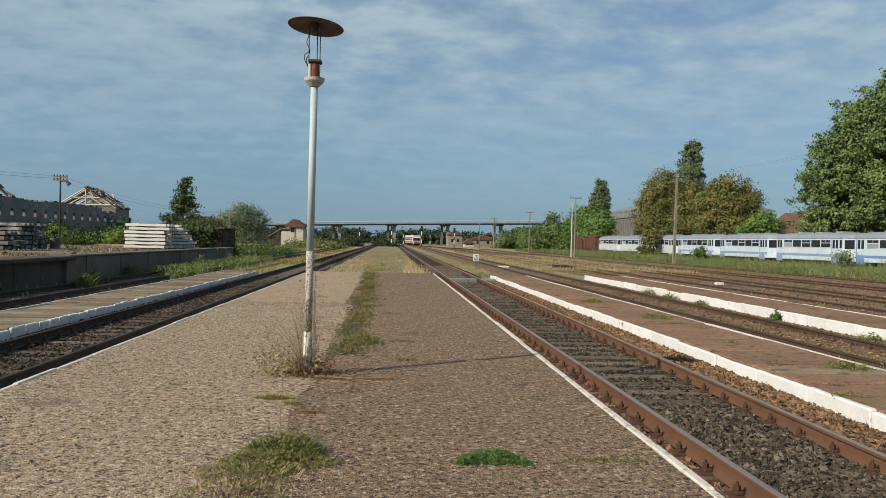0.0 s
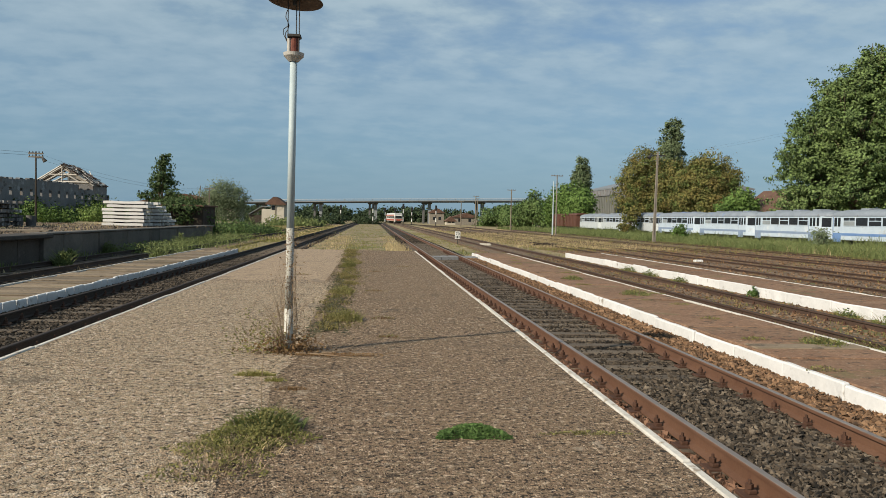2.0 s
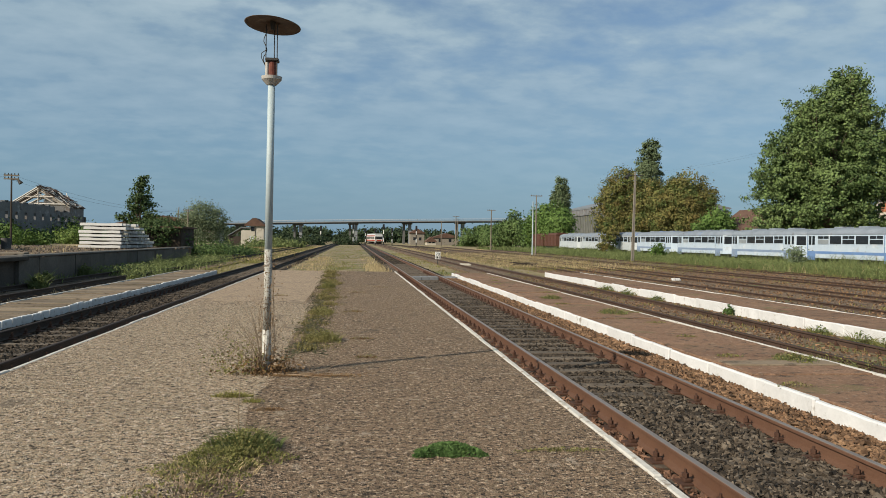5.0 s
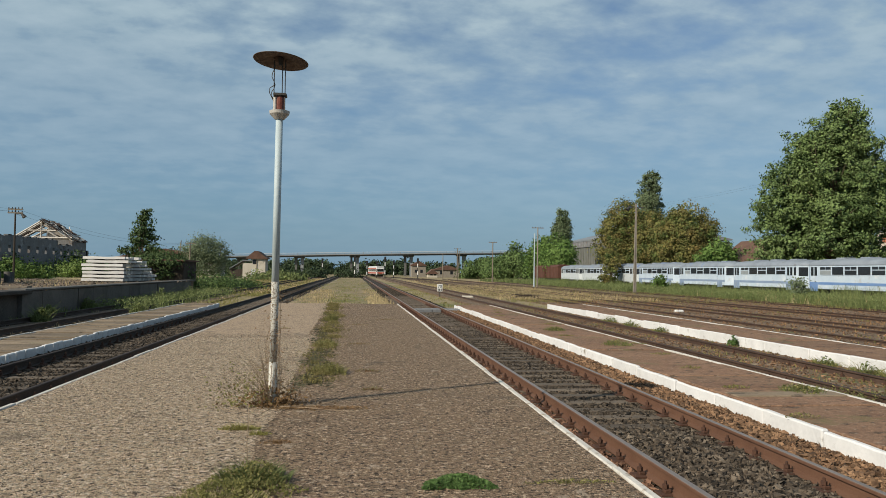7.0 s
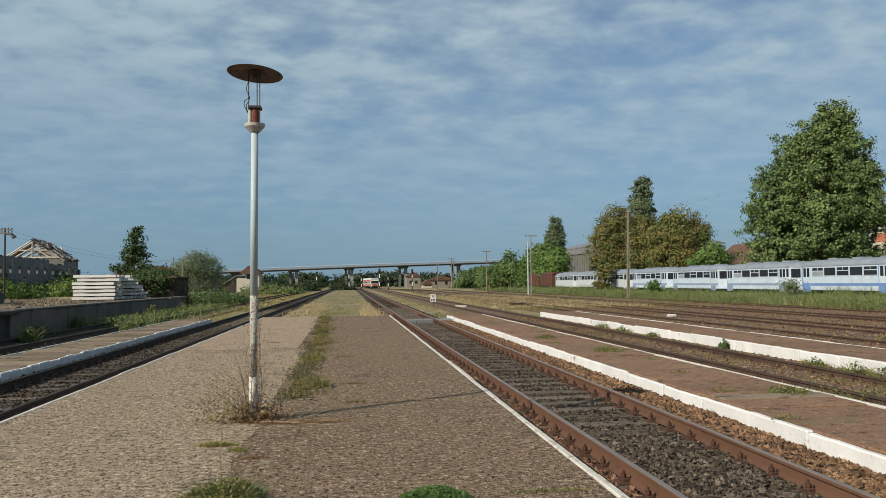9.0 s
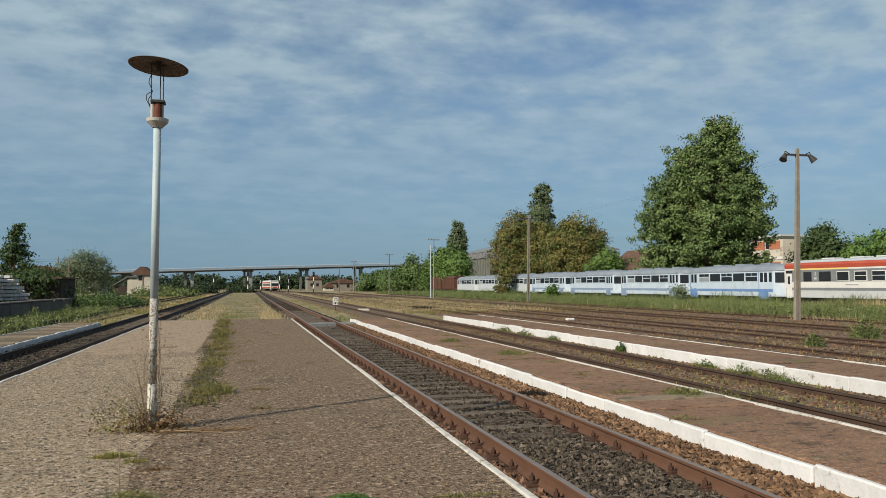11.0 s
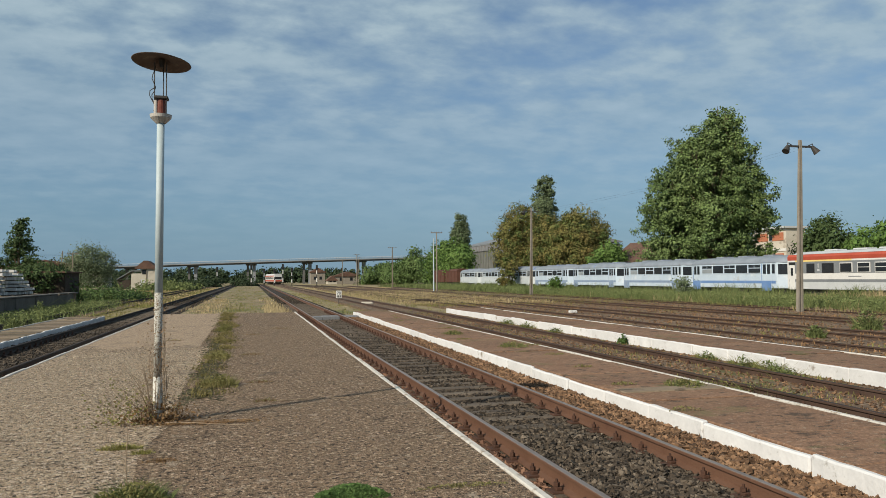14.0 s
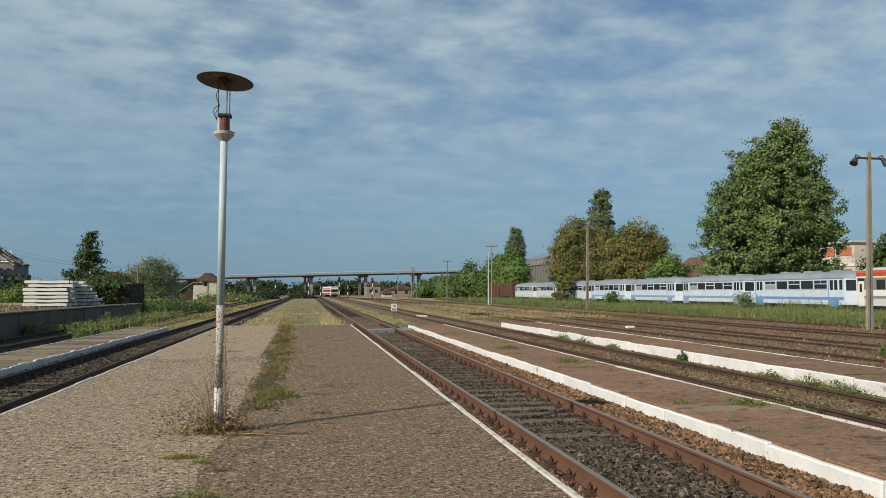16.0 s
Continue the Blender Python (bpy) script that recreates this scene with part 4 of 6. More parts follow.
def weed_clump(name, loc, rx, ry, h, n_leaf, n_blade, leaf, m_leaf, m_blade, label, seed, width=0.006):
    ob = thing(name, loc, label, "weed")
    g = np.random.default_rng(seed)
    if n_blade:
        r = g.uniform(0, 1, n_blade) ** 0.6
        a = g.uniform(0, 6.28, n_blade)
        p = np.stack([np.cos(a) * r * rx, np.sin(a) * r * ry, np.zeros(n_blade)], 1)
        tagged(blades("grass", p, h * g.uniform(0.35, 1.1, n_blade) * (1.15 - 0.6 * r), width * g.uniform(0.6, 1.5, n_blade), m_blade, 0.95, seed, ob), kind="stuff")
    if n_leaf:
        r = g.uniform(0, 1, n_leaf) ** 0.5
        a = g.uniform(0, 6.28, n_leaf)
        wob = 1 + 0.22 * np.sin(a * 3 + seed) + 0.12 * np.sin(a * 7)
        p = np.stack([np.cos(a) * r * rx * wob, np.sin(a) * r * ry * wob, h * (1 - r**2) * g.uniform(0.2, 1.0, n_leaf) + 0.006], 1)
        tagged(leaves("leafage", p, g.normal(size=(n_leaf, 3)) * 0.7 + [0, 0, 1], leaf, m_leaf, ob, seed, 1.7), kind="stuff")
    return ob


weed_clump("weed_mat", (0.72, 5.46, 0), 0.25, 0.17, 0.065, 3400, 0, 0.015, M_MAT_GREEN, M_GREEN, "low dense mat of fresh green weed on the platform", 41)
weed_clump("grass_tuft", (-0.78, 5.65, 0), 0.27, 0.22, 0.15, 1500, 520, 0.015, M_OLIVE, M_GREEN, "yellow-green grass tuft in the platform joint", 42)
weed_clump("grass_tuft", (-0.95, 5.1, 0), 0.36, 0.22, 0.07, 800, 420, 0.014, M_OLIVE, M_DRY, "half-dry grass tuft in the platform joint", 43)
weed_clump("grass_tuft", (-0.86, 5.35, 0), 0.40, 0.22, 0.09, 1200, 320, 0.014, M_OLIVE, M_OLIVE, "low olive weeds in the platform joint", 52)
weed_clump("grass_tuft", (-1.0, 4.72, 0), 0.34, 0.26, 0.05, 350, 420, 0.014, M_OLIVE, M_STEM, "low half-dry grass in the platform joint", 53)
tagged(part("dead_stalk", tube([(-0.86, 5.95, 0), (-0.87, 5.93, 0.2), (-0.855, 5.9, 0.42), (-0.86, 5.9, 0.55)], 0.005, 0.002, 5), M_STEM), "upright dry stalk in the platform joint", "stalk")
weed_clump("grass_tuft", (-1.15, 7.5, 0), 0.20, 0.05, 0.06, 120, 420, 0.012, M_YELLOWGREEN, M_YELLOWGREEN, "flat yellow-green grass tuft on the platform", 44)
weed_clump("grass_tuft", (-0.93, 7.25, 0), 0.10, 0.04, 0.05, 40, 120, 0.012, M_YELLOWGREEN, M_YELLOWGREEN, "flat yellow-green grass tuft on the platform", 45)
weed_clump("grass_tuft", (-0.72, 6.9, 0), 0.16, 0.07, 0.03, 60, 150, 0.010, M_DEAD, M_DEAD, "flattened dead grass on the platform", 46)
for k, (x, y, s) in enumerate(((0.15, 11.8, 0.2), (0.05, 16.2, 0.25), (0.2, 9.95, 0.15), (0.1, 22.0, 0.3), (0.9, 24.5, 0.3), (-1.9, 20.5, 0.25))):
    weed_clump("grass_tuft", (x, y, 0), s, 0.05, 0.05, 70, 90, 0.012, M_OLIVE, M_DEAD, "small dry weeds in a crack of the platform", 140 + k)
for k in range(12):
    weed_clump("grass_tuft", (5.3 + (k * 0.37) % 1.5, 8.5 + 2.3 * k, -0.118), 0.22, 0.10, 0.05, 90, 70, 0.016, M_OLIVE, M_OLIVE, "small weeds in a joint of the narrow platform", 160 + k)
straw = tagged(part("straw", tube([(0.35, 9.9, 0.006), (0.75, 9.98, 0.012), (1.25, 9.93, 0.006)], 0.006, 0.003, 5), M_STEM), "dry straw lying on the platform", "straw")
weed_clump("grass_tuft", (1.55, 5.45, 0), 0.35, 0.04, 0.025, 90, 200, 0.012, M_OLIVE, M_OLIVE, "thin weeds in a crack of the platform", 47)
weed_clump("weed_bush", (-0.42, 11.6, 0), 0.26, 0.26, 0.19, 600, 420, 0.018, M_OLIVE, M_OLIVE, "olive weed bush in the platform joint", 48)
weed_clump("weed_bush", (-0.62, 15.8, 0), 0.24, 0.45, 0.14, 450, 350, 0.02, M_OLIVE, M_OLIVE, "olive weed bush in the platform joint", 49)
weed_clump("weed_bush", (-0.75, 24.0, 0), 0.22, 0.4, 0.28, 260, 220, 0.025, M_OLIVE, M_OLIVE, "tall thin weed in the platform joint", 50, 0.01)
weed_clump("weed_bush", (10.28, 19.7, -0.40), 0.13, 0.2, 0.36, 260, 50, 0.06, M_MAT_GREEN, M_GREEN, "leafy green weed at a gap of the white wall", 51)
for k, (x, y, s) in enumerate(((10.2, 24.5, 0.4), (10.1, 27, 0.5), (10.2, 29.5, 0.5), (10.2, 15.5, 0.4), (10.1, 14.0, 0.5), (10.15, 13.2, 0.45), (9.7, 12.2, 0.5))):
    weed_clump("weed_bush", (x, y, -0.40), s * 0.6, s, s * 0.6, 320, 200, 0.035, M_GREEN, M_OLIVE, "green weed in front of the white wall", 60 + k, 0.012)
for k, (x, y, s) in enumerate(((6.5, 10.4, 0.35), (7.6, 11.2, 0.7), (8.0, 10.6, 0.7), (6.2, 17.5, 0.4), (5.9, 22, 0.35))):
    weed_clump("weed_bush", (x, y, -0.12 if x < 7 else -0.40), s * 0.8, s, s * 0.35, 380, 260, 0.022, M_OLIVE, M_GREEN, "sprawling green weed by the narrow platform", 70 + k, 0.008)
for k, (x, y, s) in enumerate(((-11.0, 28.3, 0.62), (-9.0, 33, 0.6), (-12.0, 36, 0.7), (-11.8, 31, 0.6), (-11.0, 45, 1.0), (-10.4, 50, 1.0), (21.2, 22.5, 0.9), (22.0, 18.5, 0.7), (17.0, 20, 0.5))):
    weed_clump("weed_bush", (x, y, -0.40), s * 0.5, s * 0.5, s * 0.9, 420, 200, 0.07, M_GREEN, M_GREEN, "leafy green weed bush beside the tracks", 80 + k, 0.02)

# ---------------------------------------------------------------- lamp post on the platform
lamp = thing("lamp_post", (-0.975, 8.82, 0), "pale painted platform lamp post with a round dish", "lamp post")
part("base_sleeve", rods(((0, 0, -0.1), (0.002, 0, 0.50), 0.051, 0.049), seg=20), M_SLEEVE, lamp, "white-painted sleeve with rust patches", True)
part("lower_pole", rods(((0.002, 0, 0.48), (0.006, 0, 1.42), 0.0445, 0.0435), seg=20), M_POLE_FLAKY, lamp, "flaking speckled lower tube", True)
part("pole", rods(((0.006, 0, 1.41), (0.015, 0, 3.34), 0.043, 0.0405), seg=20), M_POLE_PAINT, lamp, "", True)
bm = rods(((0.015, 0, 3.30), (0.015, 0, 3.36), 0.055, 0.112), ((0.015, 0, 3.36), (0.015, 0, 3.395), 0.112, 0.118), seg=28)
cup = part("cup", bm, M_CUP, lamp, "cream enamelled cup")
part("socket", rods(((0.02, 0, 3.39), (0.02, 0, 3.56), 0.058, 0.055), seg=16), M_LAMPGLASS, lamp, "red-brown socket")
part("socket_cap", boxes((-0.055, 0.095, -0.07, 0.07, 3.565, 3.60), bevel=0.008), M_IRON, lamp, "black iron cap")
part("white_insulator", rods(((-0.035, -0.03, 3.40), (-0.035, -0.03, 3.55), 0.022, 0.022), seg=10), M_CUP, lamp)
for a in (200, 320, 80):
    c, s = math.cos(radians(a)) * 0.075 + 0.02, math.sin(radians(a)) * 0.075
    part("rod", rods(((c, s, 3.39), (c, s, 3.985), 0.006), seg=6), M_IRON, lamp)


def dish():
    bm = bmesh.new()
    rings = [(0.0, 0.030), (0.08, 0.030), (0.085, 0.012), (0.17, 0.005), (0.26, -0.010), (0.312, -0.024), (0.318, -0.018), (0.26, 0.004), (0.12, 0.032), (0.0, 0.044)]
    seg = 40
    loops = [[bm.verts.new((r * math.cos(2 * math.pi * k / seg), r * math.sin(2 * math.pi * k / seg), z)) for k in range(seg)] if r else [bm.verts.new((0, 0, z))] for r, z in rings]
    for a, b in zip(loops, loops[1:]):
        for k in range(seg):
            q = [a[k % len(a)], b[k % len(b)], b[(k + 1) % len(b)], a[(k + 1) % len(a)]]
            q = [v for i, v in enumerate(q) if v not in q[:i]]
            bm.faces.new(q)
    bmesh.ops.recalc_face_normals(bm, faces=bm.faces)
    return bm


d = part("dish", dish(), M_ENAMEL, lamp, "rusty brown round reflector dish", True)
d.matrix_basis = pose(0.02, 0, 4.0, -4, 4.5, 0)
part("holder", rods(((0.02, 0, 3.93), (0.02, 0, 4.02), 0.02, 0.035), seg=10), M_IRON, lamp)
wire_pts = [(-0.06 + 0.02 * math.sin(k * 1.3), -0.02 + 0.012 * math.cos(k * 1.9), 3.97 - k * 0.045) for k in range(13)]
part("cable", tube(wire_pts, 0.005, 0.005, 5), M_IRON, lamp, "loose hanging black cable")
part("cable", tube([(-0.05, 0, 3.70), (-0.10, -0.01, 3.66), (-0.105, 0, 3.61), (-0.075, 0, 3.55), (-0.05, 0, 3.50)], 0.005, 0.004, 5), M_IRON, lamp)

vine = thing("dry_vine", (-0.975, 8.82, 0), "dried-up climbing weed round the lamp post", "plant")
rv = random.Random(77)
leaf_p = []
for k in range(46):
    a, reach, h = rv.uniform(0, 6.28), rv.uniform(0.05, 0.75), rv.uniform(0.25, 1.35)
    if k < 12:
        reach, h = rv.uniform(0.02, 0.09), rv.uniform(0.7, 1.6)
    elif k > 26:
        a, reach, h = rv.uniform(1.6, 4.4), rv.uniform(0.15, 0.65), rv.uniform(0.3, 1.0)
    pts = []
    for j in range(7):
        t = j / 6
        x = math.cos(a + t * (3 if k < 12 else 0.3)) * (0.06 + reach * t**1.4) + rv.uniform(-0.015, 0.015)
        y = math.sin(a + t * (3 if k < 12 else 0.3)) * (0.06 + reach * t**1.4) + rv.uniform(-0.015, 0.015)
        pts.append((x, y, h * (t - (0.25 * t * t if k > 12 else 0))))
        leaf_p += [(x + rv.gauss(0, 0.03), y + rv.gauss(0, 0.03), h * t + rv.gauss(0, 0.03)) for _ in range(9 if t < 0.75 else 3)]
    part("stem", tube(pts, 0.003 if k % 3 else 0.005, 0.001, 4), M_STEM, vine)
for k in range(4):
    a = (-0.35, 0.05, 0.3, -0.1)[k]
    pts = [(0.1 + t * 0.9, -0.15 + a * t + 0.03 * math.sin(t * 5 + k), 0.015 + 0.34 * max(0, t - 0.4) ** 1.3 * (k % 3)) for t in (0, 0.2, 0.4, 0.6, 0.8, 1.0)]
    part("stem", tube(pts, 0.0055, 0.002, 5), M_STEM, vine)
lp = np.array([p for p in leaf_p if p[2] > 0.0])
gl = np.random.default_rng(8)
leaves("dead_leaves", lp, gl.normal(size=lp.shape), 0.015, M_DEAD, vine, 8, 1.6)
lp2 = np.stack([gl.normal(0.02, 0.18, 900), gl.normal(-0.02, 0.10, 900), np.abs(gl.normal(0, 0.10, 900))], 1)
leaves("dead_leaves", lp2, gl.normal(size=lp2.shape), 0.022, M_DEAD, vine, 9, 1.6)
lp3 = np.stack([gl.normal(-0.33, 0.17, 420), gl.normal(-0.05, 0.12, 420), np.abs(gl.normal(0.10, 0.16, 420))], 1)
leaves("dead_leaves", lp3, gl.normal(size=lp3.shape), 0.02, M_OLIVE, vine, 10, 1.6)
lp4 = np.stack([gl.normal(0.02, 0.075, 520), gl.normal(-0.05, 0.06, 520), gl.uniform(0, 1.25, 520) ** 1.3], 1)
leaves("dead_leaves", lp4, gl.normal(size=lp4.shape), 0.014, M_DEAD, vine, 12, 1.6)
tangle = bmesh.new()
for k in range(60):
    a0, r0, z0 = rv.uniform(0, 6.28), rv.uniform(0.05, 0.35), rv.uniform(0.0, 0.5)
    p0 = Vector((math.cos(a0) * r0 * 1.3 - 0.06, math.sin(a0) * r0, z0))
    p1 = p0 + Vector((rv.uniform(-0.2, 0.2), rv.uniform(-0.15, 0.15), rv.uniform(-0.05, 0.25)))
    rod(tangle, p0, p0.lerp(p1, 0.5) + Vector((0, 0, 0.03)), 0.003, 0.0022, 4)
    rod(tangle, p0.lerp(p1, 0.5) + Vector((0, 0, 0.03)), p1, 0.0022, 0.001, 4)
tagged(part("twig", tangle, M_STEM, vine, "tangle of thin dry twigs"), kind="stuff")
red = tagged(leaves("dead_leaf_litter", np.stack([gl.normal(-0.45, 0.28, 900), gl.normal(8.62, 0.05, 900), np.full(900, 0.012)], 1), gl.normal(size=(900, 3)) * 0.4 + [0, 0, 1], 0.018, M_DEAD, None, 11), "brown dead leaf litter on the platform", "leaf litter", kind="stuff")

# ---------------------------------------------------------------- loading dock and ruin
tagged(part("raised_ground", boxes((-60, -17.5, 60.504, 112, Z_GROUND + 0.01, 0.55)), M_GROUND), "raised grassy ground behind the dock", "ground", kind="structure")
dock = thing("loading_dock", (0, 0, 0), "raised concrete loading dock with a panelled wall", "loading dock", kind="structure")
part("deck", boxes((-46, -12.34, 4, 60.5, Z_GROUND, 0.62)), M_YARD, dock)
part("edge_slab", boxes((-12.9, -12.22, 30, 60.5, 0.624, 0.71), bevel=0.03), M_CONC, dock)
# Near slab takes the darkened concrete, its shade is painted in.
part("edge_slab", boxes((-13.2, -11.95, 4, 29.9, 0.53, 0.68), bevel=0.03), M_CONC_SHADE, dock, "overhanging slab with shade in its colour")
ry = random.Random(3)
y = 6.0
proto = None
while y < 58.9:
    if proto is None:
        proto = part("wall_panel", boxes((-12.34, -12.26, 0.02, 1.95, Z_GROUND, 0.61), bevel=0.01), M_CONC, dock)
        proto.matrix_basis = pose(0, y, 0)
        # Panels nearer than 29 m are painted dark for shade below the slab.
        dark = part("wall_panel", boxes((-12.36, -12.28, 0.02, 1.95, Z_GROUND, 0.61), bevel=0.01), M_CONC_SHADE, dock, "wall panel darkened as shade under the slab")
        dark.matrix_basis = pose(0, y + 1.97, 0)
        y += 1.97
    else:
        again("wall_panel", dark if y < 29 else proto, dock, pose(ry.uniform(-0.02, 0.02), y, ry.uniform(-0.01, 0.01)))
    y += 1.97
part("pier", boxes((-12.3, -12.12, 29.4, 30.1, Z_GROUND, 0.62), (-12.3, -12.12, 20.4, 21.0, Z_GROUND, 0.529)), M_CONC, dock)
debris = tagged(stones("rubble", spread(-30, -13.0, 20, 60, 2600, 0.64, 91, clump=1.0), np.random.default_rng(9).uniform(0.02, 0.09, 2600), M_EARTHCLOD, seed=12), "brown rubble and clods strewn on the dock", "rubble", kind="stuff")
grass("dry_grass", -31, -14, 30, 60, 1800, 0.05, 0.2, 0.03, M_DRY, "dry grass on the dock", 37, z=0.62, clump=0.4)
part("plank", boxes((-18.9, -13.8, 34.0, 34.5, 0.62, 0.72), (-18.0, -14.2, 34.8, 35.1, 0.62, 0.70), bevel=0.01), M_TIMBER, None)
tagged(bpy.data.objects["plank"], "weathered planks lying on the dock", "plank")


def sleeper_mesh():
    prof = [(-0.14, 0), (0.14, 0), (0.11, 0.18), (-0.11, 0.18)]
    bm = bmesh.new()
    rings = []
    for x, s in ((-1.28, 0.92), (-0.75, 1.0), (-0.3, 0.82), (0.3, 0.82), (0.75, 1.0), (1.28, 0.92)):
        rings.append([bm.verts.new((x, yy, zz * s)) for yy, zz in prof])
    for a, b in zip(rings, rings[1:]):
        for k in range(4):
            bm.faces.new((a[k], a[(k + 1) % 4], b[(k + 1) % 4], b[k]))
    bm.faces.new(rings[0][::-1]); bm.faces.new(rings[-1])
    bmesh.ops.recalc_face_normals(bm, faces=bm.faces)
    return bm


SLEEPER_DATA = {}


def sleeper_stack(loc, layers, cols, label, rz=0, seed=1, step=None, pitch=0.31, old=False, slip=0.0):
    ob = thing("sleeper_stack", loc, label, "sleeper stack", "stacks of concrete sleepers", rz)
    r = random.Random(seed)
    for c in range(cols):
        top = layers if not step else max(1, round(layers - step * c))
        for k in range(top):
            m = pose(r.uniform(-0.09, 0.09) + (0.12 if k % 2 else -0.08) - (slip if k in (1, 3) else 0), c * pitch, k * 0.238 + 0.058, 0, 0, r.uniform(-1.5, 1.5))
            if old not in SLEEPER_DATA:
                s = part("concrete_sleeper", sleeper_mesh(), M_SLEEPER_OLD if old else M_SLEEPER_NEW, ob)
                SLEEPER_DATA[old] = s
                s.matrix_basis = m
            else:
                again("concrete_sleeper", SLEEPER_DATA[old], ob, m)
    for k in range(layers):
        for x in (-0.7, 0.7):
            part("batten", boxes((x - 0.04, x + 0.04, -0.1, pitch * (cols - 1) * (1 if not step else max(0.15, 1 - k / layers)) + 0.1, k * 0.238, k * 0.238 + 0.058)), M_TIMBER, ob)
    return ob


sleeper_stack((-16.1, 51.5, 0.62), 7, 8, "stack of pale new concrete railway sleepers on the dock", 2, 1, slip=0.24)
sleeper_stack((-15.9, 54.2, 0.62), 7, 15, "stepped stack of pale concrete railway sleepers", 0, 2, step=0.40)
sleeper_stack((-21.1, 42.5, 0.62), 6, 10, "stack of grey weathered concrete sleepers on the dock", 4, 4, old=True)
sleeper_stack((-20.0, 38.5, 0.62), 4, 6, "low stack of grey weathered sleepers on the dock", -4, 5, old=True)
sleeper_stack((-23.0, 43.0, 0.62), 6, 8, "stack of grey weathered concrete sleepers on the dock", 0, 6, old=True)


def concrete_pipe(loc, label):
    """A short pipe ring standing on end, open at the top."""
    bm = bmesh.new()
    for r0, r1, z0, z1 in ((0.27, 0.27, 0, 0.62), (0.215, 0.215, 0.02, 0.62)):
        bmesh.ops.create_cone(bm, cap_ends=False, segments=24, radius1=r0, radius2=r1, depth=z1 - z0, matrix=Matrix.Translation((0, 0, (z0 + z1) / 2)))
    rims = [e for e in bm.edges if e.is_boundary and e.verts[0].co.z > 0.4]
    bmesh.ops.bridge_loops(bm, edges=rims)
    ob = part("concrete_pipe", bm, M_SLEEPER_OLD)
    ob.matrix_basis = pose(*loc)
    return tagged(ob, label, "pipe", "pipe rings on the dock")


for x, y in ((-20.35, 46.0), (-19.85, 46.5)):
    concrete_pipe((x, y, 0.62), "grey concrete pipe ring standing on the dock")


def ruin():
    ob = thing("ruined_building", (-33.5, 100.0, 0.5), "roofless ruin with grey crumbling walls and broken rafters", "building")
    r = random.Random(12)
    # long wall along the tracks, in bays with one small window each
    y = -62.0
    bay = 2.2
    while y < -0.1:
        h = 4.05 + 0.25 * noise.noise((0, y * 0.13, 2)) - (0.5 if -9.5 < y < -5 else 0)
        y1 = y + bay - 0.004 if y + bay < -0.3 else 0
        w0, w1 = y + 0.75, y + 1.3
        bm = boxes((-0.5, 0, y, y1, -0.6, 2.45), (-0.5, 0, y, w0, 2.45, 3.15), (-0.5, 0, w1, y1, 2.45, 3.15), (-0.5, 0, y, y1, 3.15, h))
        for _ in range(5):
            yy = r.uniform(y, y1 - 0.5)
            box(bm, -0.45, -0.05, yy, yy + r.uniform(0.2, 0.6), h - 0.01, h + r.uniform(0.03, 0.16))
        box(bm, -0.4, -0.1, w0, w0 + 0.12, 2.98, 3.15)
        box(bm, -0.4, -0.1, w1 - 0.12, w1, 2.98, 3.15)
        part("wall_bay", bm, M_RUIN, ob)
        if r.random() < 0.3:
            part("window_frame", boxes((-0.32, -0.2, w0, w1, 2.45, 2.52), (-0.32, -0.2, w0 + 0.24, w0 + 0.31, 2.52, 3.1)), M_PALEWOOD, ob)
        y += bay
    # plaster that has come away in sheets leaves a ragged ledge under the windows
    for k in range(26):
        yy = -60 + k * 2.35
        part("plaster_patch", boxes((0.001, 0.03, yy, yy + r.uniform(0.8, 2.2), r.uniform(-0.4, 0.4), r.uniform(0.9, 2.1)), bevel=0.01), M_RUIN, ob)
    part("end_wall", boxes((-7.5, -0.5, -0.5, 0, -0.6, 4.1), (-6.0, -1.4, -0.45, -0.05, 4.1, 4.9), (-4.6, -2.7, -0.45, -0.05, 4.9, 5.5)), M_RUIN, ob)
    part("rear_wall", boxes((-7.5, -7.0, -62, -0.5, -0.6, 2.6), (-7.4, -7.1, -30, -20, 2.6, 3.1)), M_RUIN, ob)
    part("cross_wall", boxes((-7.0, -0.5, -22.4, -22.0, -0.6, 2.6)), M_RUIN, ob)
    # the last roof still standing: an open truss at its near end, rafters with rotten boarding behind
    front, back, ridge, high = -4.6, -0.3, -3.6, 6.55
    for k in range(7):
        yy = front + (back - front) * k / 6
        for s, foot in ((1, 0.05), (-1, -7.3)):
            drop = 0.5 if r.random() < 0.25 and k else 0
            top = (ridge, min(yy, -2.2), high - drop - max(0, yy + 2.2) * 0.5)
            part("rafter", rods(((foot, yy, 4.15), top, 0.10), seg=4), M_PALEWOOD if k == 0 or r.random() < 0.3 else M_TIMBER_DARK, ob)
        if k in (0, 3):
            part("tie_beam", rods(((-7.2, yy, 4.5), (-0.1, yy, 4.5), 0.11), ((ridge, yy, 4.5), (ridge, yy, high - 0.2), 0.10), ((-5.6, yy, 4.5), (ridge, yy, 5.7), 0.08), ((-1.6, yy, 4.5), (ridge, yy, 5.7), 0.08), ((-5.4, yy, 5.35), (-1.8, yy, 5.35), 0.09), seg=4), M_PALEWOOD, ob)
    part("ridge_beam", rods(((ridge, front - 0.3, high), (ridge, -2.2, high - 0.05), 0.1), ((ridge / 2, front, 5.35), (ridge / 2, back, 5.3), 0.08), seg=4), M_TIMBER, ob)
